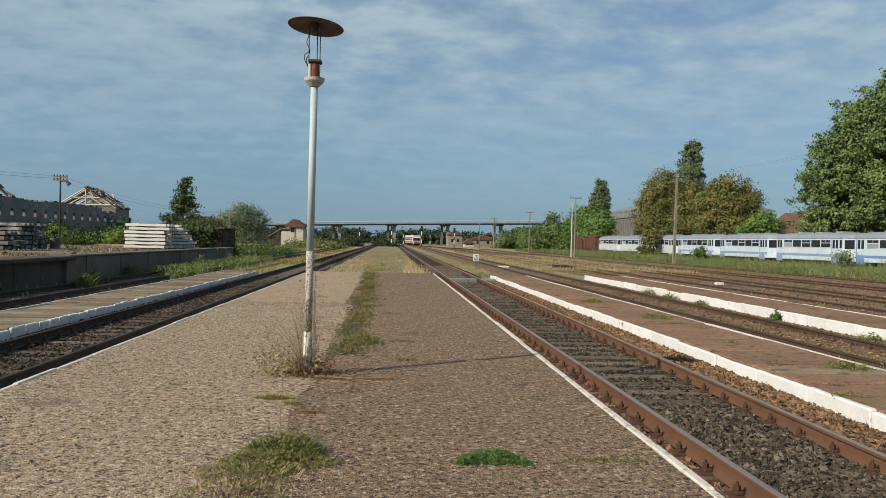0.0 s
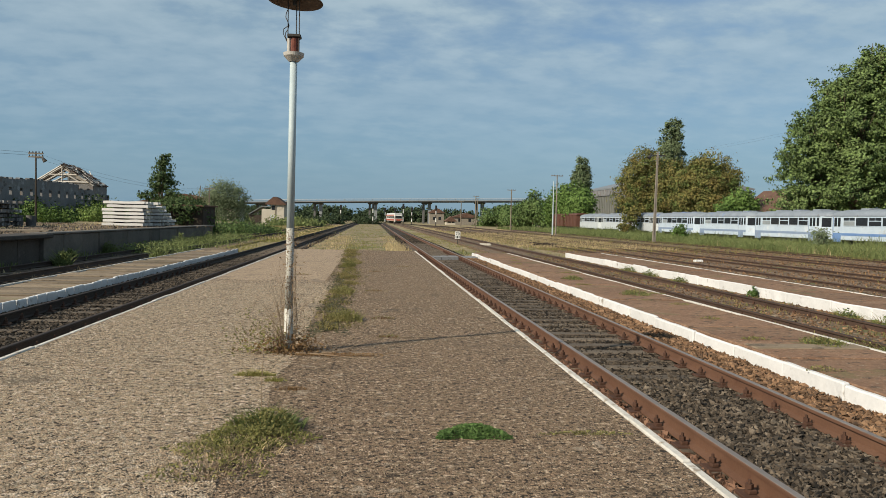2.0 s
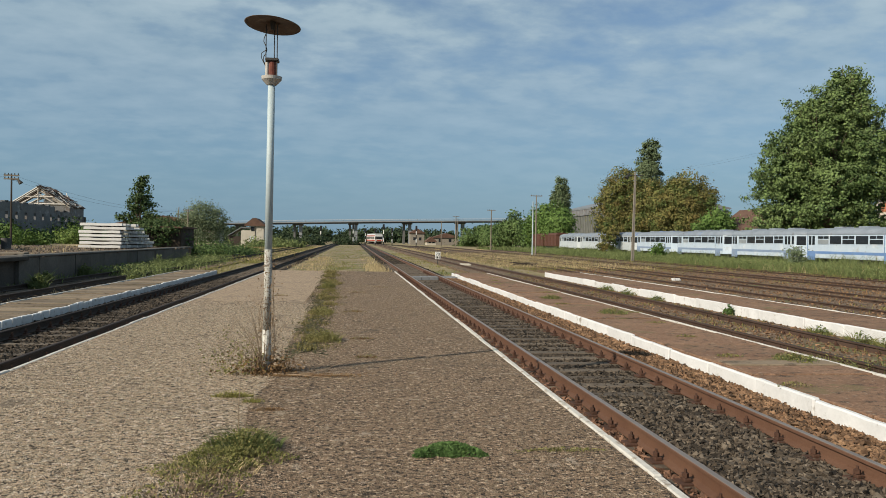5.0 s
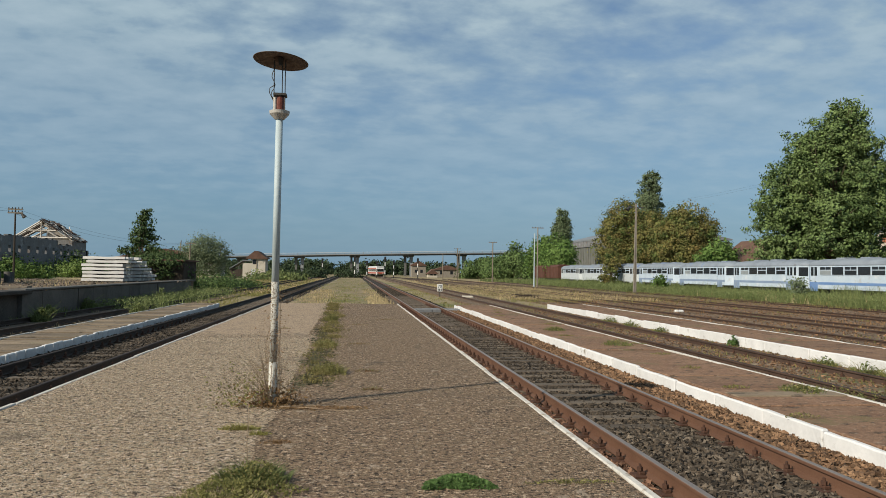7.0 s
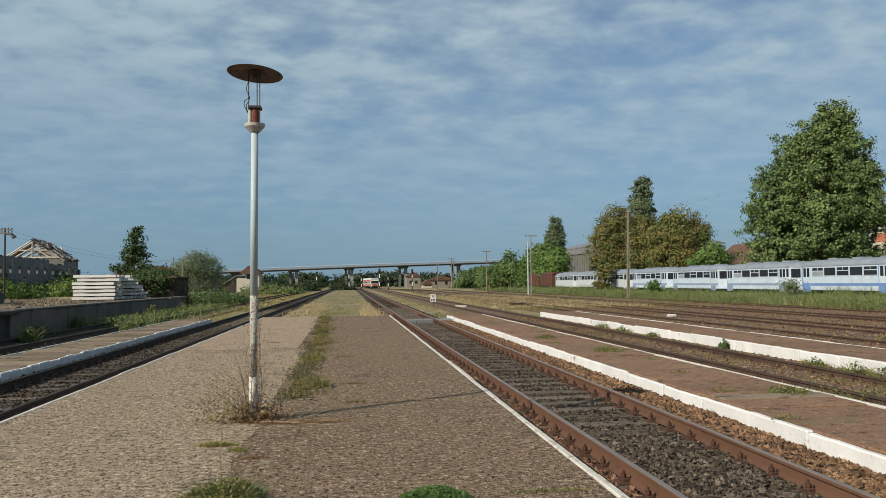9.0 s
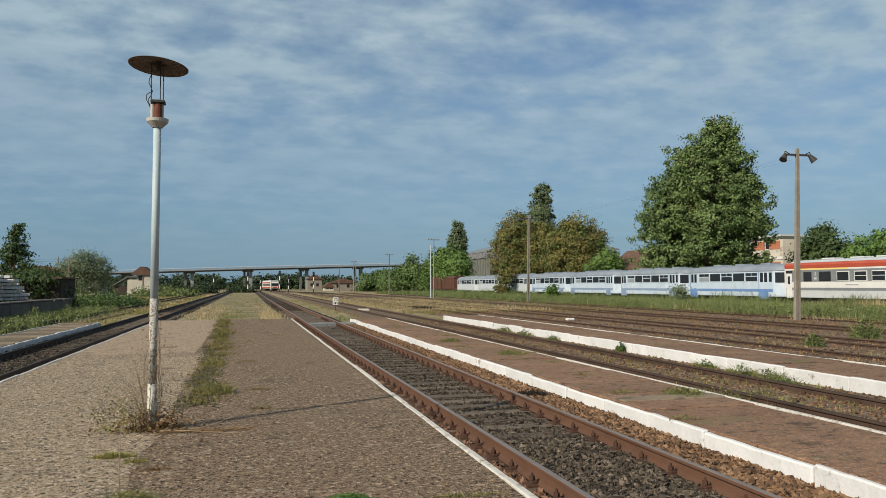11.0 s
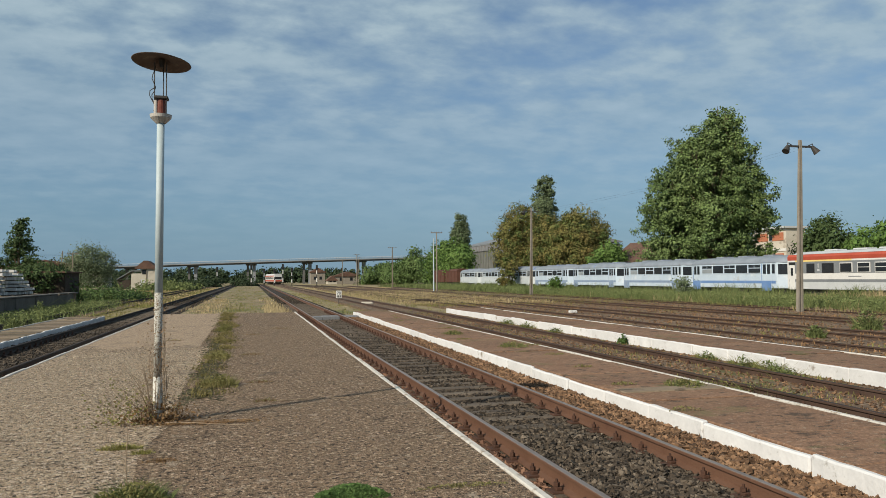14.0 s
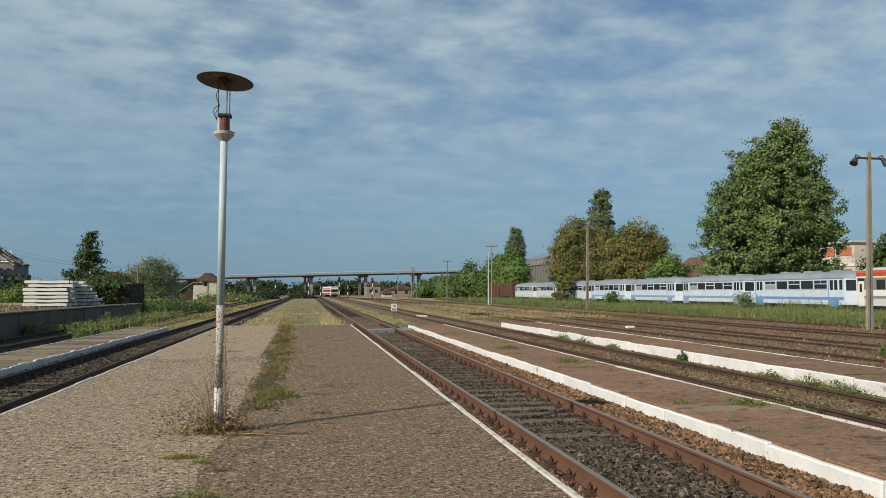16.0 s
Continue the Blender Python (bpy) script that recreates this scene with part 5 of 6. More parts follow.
    for k in range(200):
        t, yy = r.uniform(0.0, 1.0) ** 0.85, r.uniform(front - 0.3, back)
        if noise.noise((t * 3.0, yy * 0.5, 3.3)) > 0.22 and t > 0.35:
            continue
        w, ln = r.uniform(0.10, 0.32), r.uniform(0.5, 1.7)
        x, z = ridge * (1 - t), high + 0.12 - (high - 4.15) * t + r.uniform(-0.05, 0.05)
        b = part("roof_board", boxes((-w, w, -ln / 2, ln / 2, 0, 0.03)), r.choice((M_TILE, M_TILE, M_TILE, M_TILE, M_TIMBER, M_TIMBER_DARK, M_PALEWOOD)), ob)
        b.matrix_basis = pose(x, yy, z, r.uniform(-8, 8), 33.5, r.uniform(-14, 14))
    for k in range(16):
        t, yy = r.uniform(0.3, 0.95), r.uniform(front, back)
        x, z = ridge * (1 - t), high + 0.18 - (high - 4.15) * t
        b = part("fallen_lath", rods(((-r.uniform(0.5, 1.3), 0, 0), (r.uniform(0.5, 1.3), 0, 0), 0.05), seg=4), M_PALEWOOD, ob)
        b.matrix_basis = pose(x, yy, z, 0, 33.5, r.uniform(-60, 60))
    # remains of the roof at the nearer end
    for k, yy in enumerate((-38, -36.6, -35.2, -33.8, -32.4, -31.0, -29.8)):
        part("rafter", rods(((0, yy, 4.15), (-3.9, yy + 0.5, 7.9 - 0.5 * (k == 4) - 1.6 * (k == 6)), 0.11), seg=4), M_TIMBER, ob)
    part("ridge_beam", rods(((-3.9, -37.8, 7.9), (-3.9, -31.4, 7.7), 0.1), ((-2.0, -37.9, 6.1), (-2.0, -29.6, 5.7), 0.09), seg=4), M_TIMBER_DARK, ob)
    for k in range(42):
        t, yy = r.uniform(0.1, 1.0), r.uniform(-38, -31.5)
        b = part("roof_board", boxes((-0.25, 0.25, -1.3, 1.3, 0, 0.04)), r.choice((M_TILE, M_TILE, M_TIMBER, M_TIMBER_DARK)), ob)
        b.matrix_basis = pose(-3.9 * t, yy, 4.3 + 3.7 * t, r.uniform(-6, 6), 43.5, r.uniform(-10, 10))
    return ob


ruin()
far_roof = thing("tiled_roof_building", (-30, 130, -0.5), "long low building with a red tiled roof", "building")
part("wall", boxes((-8, 8, -4, 4, 0, 3.6)), M_PLASTER, far_roof)
part("roof", prism([(-8.4, 3.5), (8.4, 3.5), (8.4, 3.7), (0, 5.2), (-8.4, 3.7)], -4.4, 4.4), M_TILE, far_roof)


def utility_pole(loc, h, arms, label, lamp_side=0, r=0.11, material=None, rz=0, lean=0.0, half=0.85, gap=0.42):
    ob = thing("utility_pole", loc, label, "utility pole", rz=rz)
    part("post", rods(((0, 0, -0.2), (lean, 0, h), r, r * 0.65), seg=10), material or M_TIMBER, ob)
    for k in range(arms):
        z = h - 0.15 - gap * k
        part("crossarm", boxes((lean - half, lean + half, -0.05, 0.05, z - 0.05, z + 0.05)), M_TIMBER, ob)
        for x in (-0.88 * half, -0.42 * half, 0.42 * half, 0.88 * half):
            part("insulator", rods(((x + lean, 0, z + 0.05), (x + lean, 0, z + 0.18), 0.04, 0.03), seg=6), M_IRON, ob)
    if lamp_side:
        part("floodlight", rods(((lamp_side * 0.9, 0, h - 0.5), (lamp_side * 1.25, 0, h - 0.75), 0.09, 0.17), ((0, 0, h - 0.5), (lamp_side * 0.9, 0, h - 0.5), 0.025), seg=10), M_IRON, ob)
    return ob


utility_pole((-26.1, 62.0, 0.6), 5.5, 2, "weathered grey telegraph pole with two short crossarms", 0.55, material=M_TIMBER_DARK, half=0.55, gap=0.27, r=0.085)
utility_pole((-25.5, 150.0, -0.5), 6.3, 1, "distant wooden telegraph pole", 0)
utility_pole((-22.5, 108.0, -0.5), 5.7, 1, "wooden telegraph pole among bushes", 0, half=0.7)
utility_pole((-24.6, 110.0, -0.5), 6.0, 0, "leaning wooden post among bushes", 0, lean=0.45, r=0.09)
utility_pole((25.9, 106.0, -0.5), 8.7, 1, "tall thin pole with a crossarm", 0, material=M_POLE_CONC)
utility_pole((25.2, 105.0, -0.5), 7.7, 0, "slim tall grey metal mast", 0, material=M_POLE_PAINT)
utility_pole((27.5, 150.0, -0.5), 8.3, 1, "wooden pole with a crossarm", 0, r=0.14)
utility_pole((26.5, 195.0, -0.5), 8.3, 1, "wooden pole with a crossarm", 0, r=0.16)
utility_pole((36.0, 260.0, -0.5), 9.5, 1, "far wooden pole with a crossarm", 0, r=0.18)
utility_pole((28.0, 240.0, -0.5), 8.0, 1, "far wooden pole with a crossarm", 0, r=0.18)


def wire(a, b, sag, label, thick=0.008):
    a, b = Vector(a), Vector(b)
    pts = []
    for k in range(13):
        t = k / 12
        p = a.lerp(b, t)
        p.z -= sag * 4 * t * (1 - t)
        pts.append(p)
    tagged(part("overhead_wire", tube(pts, thick, thick, 4), M_IRON), label, "wire")


wire((-26.1, 62, 6.0), (-22.5, 108, 5.1), 0.9, "thin overhead wire between poles")
wire((-26.1, 62, 5.6), (-22.5, 108, 4.95), 0.9, "thin overhead wire between poles")
for dx, up in ((0.0, 8.5), (-0.3, 8.25)):
    wire((29.35 + dx, 77.0, up + 0.2), (28.75 + dx, 34.8, up), 0.35, "thin overhead wire between the masts", 0.0028)
wire((-26.1, 62, 6.0), (-31, 16, 6.0), 0.6, "thin overhead wire between poles")
wire((-26.1, 62, 5.8), (-31.5, 16, 5.7), 0.6, "thin overhead wire between poles")


def concrete_mast(loc, h, label, lamps=2, lean=0.0):
    """A mast of two concrete legs joined by webs, with a crosspiece of lamps."""
    ob = thing("lamp_mast", loc, label, "lamp mast")
    for s in (-1, 1):
        rod_bm = bmesh.new()
        vs = []
        for z, o, w in ((-0.2, 0.10, 0.06), (h, 0.045, 0.035)):
            vs.append([rod_bm.verts.new((s * o + dx * w + lean * z / h, dy * 0.10 * (1 if z < 1 else 0.65), z)) for dx, dy in ((-1, -1), (1, -1), (1, 1), (-1, 1))])
        for k in range(4):
            rod_bm.faces.new((vs[0][k], vs[0][(k + 1) % 4], vs[1][(k + 1) % 4], vs[1][k]))
        rod_bm.faces.new(vs[1]); rod_bm.faces.new(vs[0][::-1])
        bmesh.ops.recalc_face_normals(rod_bm, faces=rod_bm.faces)
        part("leg", rod_bm, M_POLE_CONC, ob)
    for k in range(7):
        z = 0.5 + k * (h - 0.8) / 6
        part("web", boxes((-0.07 + lean * z / h, 0.07 + lean * z / h, -0.06, 0.06, z, z + 0.35)), M_POLE_CONC, ob)
    part("crosspiece", boxes((-0.8 + lean, 0.8 + lean, -0.04, 0.04, h - 0.35, h - 0.25)), M_IRON, ob)
    for s in (-1, 1):
        if lamps == 2 or s == -1:
            lm = part("lamp_head", rods(((s * 0.75 + lean, 0, h - 0.28), (s * 1.0 + lean, -0.1, h - 0.62), 0.09, 0.2), seg=12), M_IRON, ob, "dark bell-shaped lamp")
            part("bracket", rods(((s * 0.4 + lean, 0, h - 0.3), (s * 0.78 + lean, 0, h - 0.12), 0.025), ((s * 0.78 + lean, 0, h - 0.12), (s * 0.85 + lean, 0, h - 0.4), 0.025), seg=6), M_IRON, lm)
    return ob


concrete_mast((28.5, 34.8, -0.38), 9.2, "tall weathered concrete mast with two lamps", 2, 0.28)
concrete_mast((29.25, 77.0, -0.5), 9.5, "tall weathered concrete mast with a lamp", 1, 0.12)
utility_pole((47.4, 44.6, -0.5), 6.0, 0, "grey concrete pole behind the railcar", 0, material=M_POLE_CONC, r=0.16)

# ---------------------------------------------------------------- trackside sign
sign = thing("speed_board", (6.85, 61.0, -0.45), "small white speed board with black figures", "sign")
part("post", rods(((0, 0.03, -0.1), (0, 0.03, 0.5), 0.03), seg=8), M_IRON, sign)
part("board", boxes((-0.22, 0.22, -0.015, 0.015, 0.45, 1.05), bevel=0.008), M_SIGN, sign)
part("lettering", boxes((-0.16, -0.10, -0.022, -0.016, 0.51, 0.68), (-0.05, 0.04, -0.022, -0.016, 0.51, 0.68), (0.09, 0.15, -0.022, -0.016, 0.51, 0.68)), M_BLACK, sign, "black bars of lettering")


def text_part(body, size, loc, material, parent, rot=(90, 0, 0)):
    cu = bpy.data.curves.new("figures", "FONT")
    cu.body, cu.size, cu.align_x, cu.extrude = body, size, "CENTER", 0.004
    tmp = bpy.data.objects.new("figures", cu)
    scene.collection.objects.link(tmp)
    me = bpy.data.meshes.new_from_object(tmp.evaluated_get(bpy.context.evaluated_depsgraph_get()))
    bpy.data.objects.remove(tmp)
    me.materials.clear()
    me.materials.append(material)
    ob = new("figures", me)
    ob.parent = parent
    ob.matrix_basis = pose(*loc, *rot)
    return ob


text_part("70", 0.34, (0, -0.021, 0.75), M_BLACK, sign)
stone = tagged(part("marker_stone", boxes((8.1, 9.0, 57.0, 57.5, -0.5, -0.2), bevel=0.08), M_PLASTER), "pale tan concrete block lying beside the track", "concrete block")
stone2 = tagged(part("marker_stone", boxes((16.75, 17.2, 38.2, 38.5, -0.4, -0.25), bevel=0.04), M_WHITE), "white stone block lying between the sidings", "concrete block")


heap = thing("timber_heap", (13.4, 58.6, -0.38), "heap of old dark sleepers and earth beside the sidings", "debris heap")
heap.scale = (0.6, 0.6, 0.6)
rh = random.Random(23)
for k in range(7):
    b = part("old_sleeper", boxes((-0.9, 0.9, -0.11, 0.11, 0, 0.16), bevel=0.015), M_TIMBER_DARK, heap)
    b.matrix_basis = pose(rh.uniform(-0.7, 0.7), rh.uniform(-0.6, 0.6), 0.02 + 0.1 * (k % 4), 0, rh.uniform(-12, 12), rh.uniform(-50, 50))
tagged(stones("earth", spread(-1.6, 1.6, -1.0, 1.0, 260, 0.05, 24, clump=0.4), np.random.default_rng(25).uniform(0.05, 0.16, 260), M_EARTHCLOD, heap, seed=26), kind="stuff")

# ---------------------------------------------------------------- parked railcars
def railbus(band, paint, label, y_at):
    """Blue and white four-wheeled railbus; its long side with windows faces -x."""
    ob = thing("railbus", (41.27, y_at * 1.086, -0.46), label, "railcar", "row of parked railbuses")
    ob.scale = (1.086, 1.086, 1.086)
    L, W = 12.45, 2.9
    z0, zs, zr = 0.92, 2.85, 3.40
    prof = [(0.0, z0), (W, z0), (W, zs), (0.0, zs)]
    body = bmesh.new()
    rings = []
    for y, ins in ((0.0, 0.62), (0.85, 0.02), (1.1, 0.0), (L - 1.1, 0.0), (L - 0.5, 0.05), (L, 0.3)):
        rings.append([body.verts.new((x + (ins if x == 0 else -ins), y, z)) for x, z in prof])
    for a, b in zip(rings, rings[1:]):
        for k in range(4):
            body.faces.new((a[k], a[(k + 1) % 4], b[(k + 1) % 4], b[k]))
    body.faces.new(rings[0][::-1]); body.faces.new(rings[-1])
    bmesh.ops.recalc_face_normals(body, faces=body.faces)
    part("body", body, paint, ob)
    roof = bmesh.new()
    rr = []
    for y, ins, drop in ((-0.03, 0.60, 0.30), (0.4, 0.30, 0.14), (0.95, 0.0, 0.03), (1.6, 0.0, 0.0), (L - 1.1, 0.0, 0.0), (L - 0.5, 0.06, 0.08), (L, 0.32, 0.26)):
        ring = []
        for k in range(11):
            a = math.pi * k / 10
            x = W / 2 - math.cos(a) * (W / 2 + 0.04 - ins)
            z = zs + 0.004 + max(0, math.sin(a)) ** 0.75 * (zr - zs - drop)
            ring.append(roof.verts.new((x, y, z)))
        rr.append(ring)
    for a, b in zip(rr, rr[1:]):
        for k in range(10):
            roof.faces.new((a[k], a[k + 1], b[k + 1], b[k]))
    roof.faces.new(rr[0]); roof.faces.new(rr[-1][::-1])
    bmesh.ops.recalc_face_normals(roof, faces=roof.faces)
    ro = part("roof", roof, M_TRAIN_ROOF, ob, "", True)
    for y in (2.4, 5.6, 8.6):
        part("roof_vent", boxes((0.9, 1.9, y, y + 1.1, zr - 0.06, zr + 0.08), bevel=0.03), M_TRAIN_ROOF, ro)
    part("stripe", boxes((-0.012, 0.0, 0.95, L - 0.75, 1.27, 1.48)), band, ob)
    part("rain_strip", boxes((-0.03, 0.0, 0.95, L - 0.6, zs - 0.03, zs + 0.015)), M_TRAIN_ROOF, ob)
    for k in range(5):
        y = 2.62 + 1.58 * k
        w = part("window", boxes((-0.03, 0.0, y, y + 1.50, 2.04, 2.76), bevel=0.008), M_TRAIN_WHITE, ob, "window with pale frame")
        whole = k in (1, 3)
        part("pane", boxes((-0.04, -0.031, y + 0.05, y + 1.45, 2.09, 2.71 if whole else 2.43)), M_GLASS if k != 4 else M_BLIND, w, "" if k != 4 else "grey blinded pane")
        if not whole:
            part("top_pane", boxes((-0.04, -0.031, y + 0.05, y + 0.72, 2.49, 2.71)), M_GLASS, w)
            part("top_pane", boxes((-0.04, -0.031, y + 0.78, y + 1.45, 2.49, 2.71)), M_GLASS, w)
    for y in (1.42, 10.72):
        dr = part("door", boxes((-0.022, 0.0, y, y + 1.05, 0.72, 2.78), bevel=0.006), paint, ob)
        part("door_base", boxes((-0.03, -0.023, y, y + 1.05, 0.72, 1.48)), band, dr)
        for o in (0.10, 0.58):
            part("pane", boxes((-0.034, -0.023, y + o, y + o + 0.34, 2.0, 2.72)), M_GLASS, dr)
        part("door_edge", boxes((-0.03, -0.0, y + 1.055, y + 1.11, 0.72, 2.78)), band, dr)
    part("side_window", boxes((-0.01, 0.0, 1.02, 1.34, 2.02, 2.72)), M_GLASS, ob)
    for y, s, ins in ((0.0, -1, 0.62), (L, 1, 0.3)):
        part("end_window", boxes((ins + 0.06, W - ins - 0.06, y + s * 0.002, y + s * 0.02, 1.95, 2.72)), M_GLASS, ob)
        part("end_panel", boxes((ins + 0.02, W - ins - 0.02, y + s * 0.002, y + s * 0.018, 1.05, 1.40)), band, ob)
        for x in (ins + 0.2, W - ins - 0.2):
            part("headlight", rods(((x, y, 1.58), (x, y + s * 0.07, 1.58), 0.11, 0.10), seg=12), M_CREAM, ob)
            part("buffer", rods(((x, y, 0.82), (x, y + s * 0.12, 0.82), 0.06), ((x, y + s * 0.12, 0.82), (x, y + s * 0.15, 0.82), 0.17), seg=10), M_IRON, ob)
    corner = part("corner_window", boxes((-0.40, 0.40, -0.012, 0.0, 1.95, 2.72)), M_GLASS, ob)
    corner.matrix_basis = pose(0.315, 0.43, 0, 0, 0, -54.7)
    part("underframe", boxes((0.45, W - 0.45, 0.5, L - 0.4, 0.45, 0.90)), M_IRON, ob)
    part("fuel_tank", boxes((0.2, 0.9, 4.8, 7.4, 0.38, 0.88), bevel=0.04), M_IRON, ob)
    for y in (3.2, L - 3.2):
        for x in (0.62, W - 0.74):
            part("wheel", rods(((x, y, 0.45), (x + 0.12, y, 0.45), 0.45), seg=20), M_RAIL_OLD, ob)
    return ob


railbus(M_TRAIN_BLUE, M_TRAIN_WHITE, "pale-blue railbus with grey roof and clear blue stripe", 48.0)
bus = railbus(M_TRAIN_FADED, M_TRAIN_WHITE, "pale-blue railbus with grey roof and bleached stripe", 60.85)
for k in range(2, 4):
    copy_thing(bus, pose(41.27, 52.13 + 13.955 * k, -0.46))
bus = railbus(M_TRAIN_GREY, M_TRAIN_GREY, "dirty white railbus with its stripe bleached away", 99.4)
for k in range(5, 7):
    copy_thing(bus, pose(41.27, 52.13 + 13.955 * k, -0.46))
track(42.84, 10, 215, M_RAIL_OLD, "overgrown track under the parked railcars", 12, 0, drop=0.10, near=11.5)


def red_car():
    """White, grey and red railcar, built along +y with its seen side at +x; it is turned half round where it stands."""
    ob = thing("railcar", (41.27, 51.8, -0.46), "white and grey railcar with a red roof band", "railcar", rz=180)
    ob.scale = (1.086, 1.086, 1.086)
    L, W = 24.0, 2.9
    part("lower_body", boxes((-W, 0, 0.1, L, 0.90, 1.40)), M_GREYLIGHT, ob)
    part("grey_line", boxes((-W - 0.005, 0.005, 0.12, L, 1.404, 1.585)), M_GREYBAND, ob)
    part("white_band", boxes((-W, 0, 0.1, L, 1.589, 2.0)), M_CREAM, ob)
    part("window_band", boxes((-W - 0.002, 0.002, 0.13, L, 2.004, 2.82)), M_GREYBAND, ob)
    part("yellow_line", boxes((-W - 0.004, 0.004, 0.9, 6.2, 2.824, 2.93)), M_YELLOW, ob)
    part("cream_line", boxes((-W - 0.003, 0.003, 6.204, L, 2.824, 2.93)), M_CREAM, ob)
    part("cream_line", boxes((-W - 0.003, 0.003, 0.1, 0.896, 2.824, 2.93)), M_CREAM, ob)
    bm = prism([(0.0, 2.934), (0.02, 3.18), (-0.10, 3.34), (-W + 0.10, 3.34), (-W - 0.02, 3.18), (-W, 2.934)], 0.1, L)
    part("red_band", bm, M_RED, ob)
    part("roof", prism([(-0.08, 3.344), (-0.5, 3.50), (-1.45, 3.58), (-W + 0.5, 3.50), (-W + 0.08, 3.344)], 0.5, L), M_GREYLIGHT, ob)
    for y in (2.6, 5.2, 7.4, 11.2, 15.5):
        part("roof_vent", boxes((-1.9, -1.0, y, y + 1.2, 3.52, 3.66), bevel=0.05), M_GREYLIGHT, ob)
    for k, (y, w) in enumerate(((2.05, 0.78), (3.55, 1.08), (5.18, 1.10), (6.70, 1.06), (8.12, 1.10), (9.66, 1.08), (11.2, 1.08), (12.7, 1.08))):
        wn = part("window", boxes((0.003, 0.035, y, y + w, 2.03, 2.69), bevel=0.01), M_CREAM if k > 1 else M_BLACK, ob, "window with pale frame" if k > 1 else "dark open window")
        if k in (0, 1, 2, 6):
            part("pane", boxes((0.036, 0.046, y + 0.06, y + w - 0.06, 2.08, 2.64)), M_GLASS, wn)
        else:
            part("pane", boxes((0.036, 0.046, y + 0.06, y + w - 0.06, 2.08, 2.36)), M_GLASS, wn)
            part("top_pane", boxes((0.036, 0.046, y + 0.06, y + w - 0.06, 2.40, 2.64)), M_GLASS, wn)
    dr = part("door", boxes((0.003, 0.03, 0.28, 0.86, 0.85, 2.60), bevel=0.01), M_CREAM, ob, "cream door")
    part("pane", boxes((0.031, 0.04, 0.46, 0.68, 1.85, 2.4)), M_GLASS, dr)
    part("door_head", boxes((0.003, 0.02, 0.24, 0.9, 2.61, 2.80)), M_BLACK, ob)
    part("pillar", boxes((0.003, 0.02, 0.1, 0.22, 0.9, 2.82)), M_CREAM, ob)
    part("underframe", boxes((-W + 0.3, -0.3, 0.4, L, 0.35, 0.90)), M_IRON, ob)
    for y in (2.6, 5.1):
        part("wheel", rods(((-0.75, y, 0.45), (-0.63, y, 0.45), 0.45), seg=20), M_RAIL_OLD, ob)
        part("wheel", rods(((-W + 0.63, y, 0.45), (-W + 0.75, y, 0.45), 0.45), seg=20), M_RAIL_OLD, ob)
    for k, y in ((0, 3.18), (1, 9.42)):
        text_part("12"[k], 0.42, (0.008, y, 2.38), M_SIGN, ob, (90, 0, 90))
        part("lettering", boxes((0.003, 0.008, y - 0.12, y + 0.12, 2.16, 2.30)), M_GREYLIGHT, ob, "pale bar of lettering")
    part("lettering", boxes((0.001, 0.01, 5.9, 7.0, 1.76, 1.81)), M_GREYBAND, ob, "small bar of lettering")
    return ob


red_car()

wagon = thing("goods_wagon", (43.4, 159.6, -0.5), "old brown goods wagon with rusty sides", "wagon")
wagon.scale = (1.086, 1.086, 1.086)
part("body", boxes((0, 2.8, 0, 9, 1.0, 3.3), bevel=0.05), M_WAGON, wagon)
part("roof", prism([(-0.05, 3.304), (2.85, 3.304), (2.5, 3.6), (1.4, 3.78), (0.3, 3.6)], -0.1, 9.1), M_WAGON, wagon)
for k in range(8):
    part("rib", boxes((-0.06, -0.001, 0.4 + k * 1.15, 0.5 + k * 1.15, 1.0, 3.3)), M_WAGON, wagon)
part("underframe", boxes((0.3, 2.5, 0.3, 8.7, 0.5, 1.0)), M_IRON, wagon)
for y in (2, 7):
    part("wheel", rods(((0.6, y, 0.45), (0.75, y, 0.45), 0.45), seg=16), M_RAIL_OLD, wagon)

tagged(wagon, group="old goods wagons")
copy_thing(wagon, pose(43.4, 171.0, -0.5))

# ---------------------------------------------------------------- trees and bushes
def dome(r, top, low, seed, ring=7):
    """Lobes of a rounded crown: a core, a ring of lobes at two heights and a cap."""
    q = random.Random(seed)
    h = top - low
    out = [(0, 0, low + h * 0.5, r * 0.72, r * 0.72, h * 0.44), (q.uniform(-0.1, 0.1) * r, q.uniform(-0.1, 0.1) * r, top - h * 0.2, r * 0.5, r * 0.5, h * 0.2)]
    for k in range(ring):
        a = 6.283 * k / ring + q.uniform(-0.3, 0.3)
        for f, rad in ((0.30, 0.62), (0.62, 0.5)):
            out.append((math.cos(a) * r * rad, math.sin(a) * r * rad, low + h * (f + q.uniform(-0.07, 0.07)), r * q.uniform(0.33, 0.46), r * q.uniform(0.33, 0.46), h * q.uniform(0.16, 0.22)))
    return out


def moved(lobes, dx, dy):
    return [(x + dx, y + dy, *rest) for x, y, *rest in lobes]


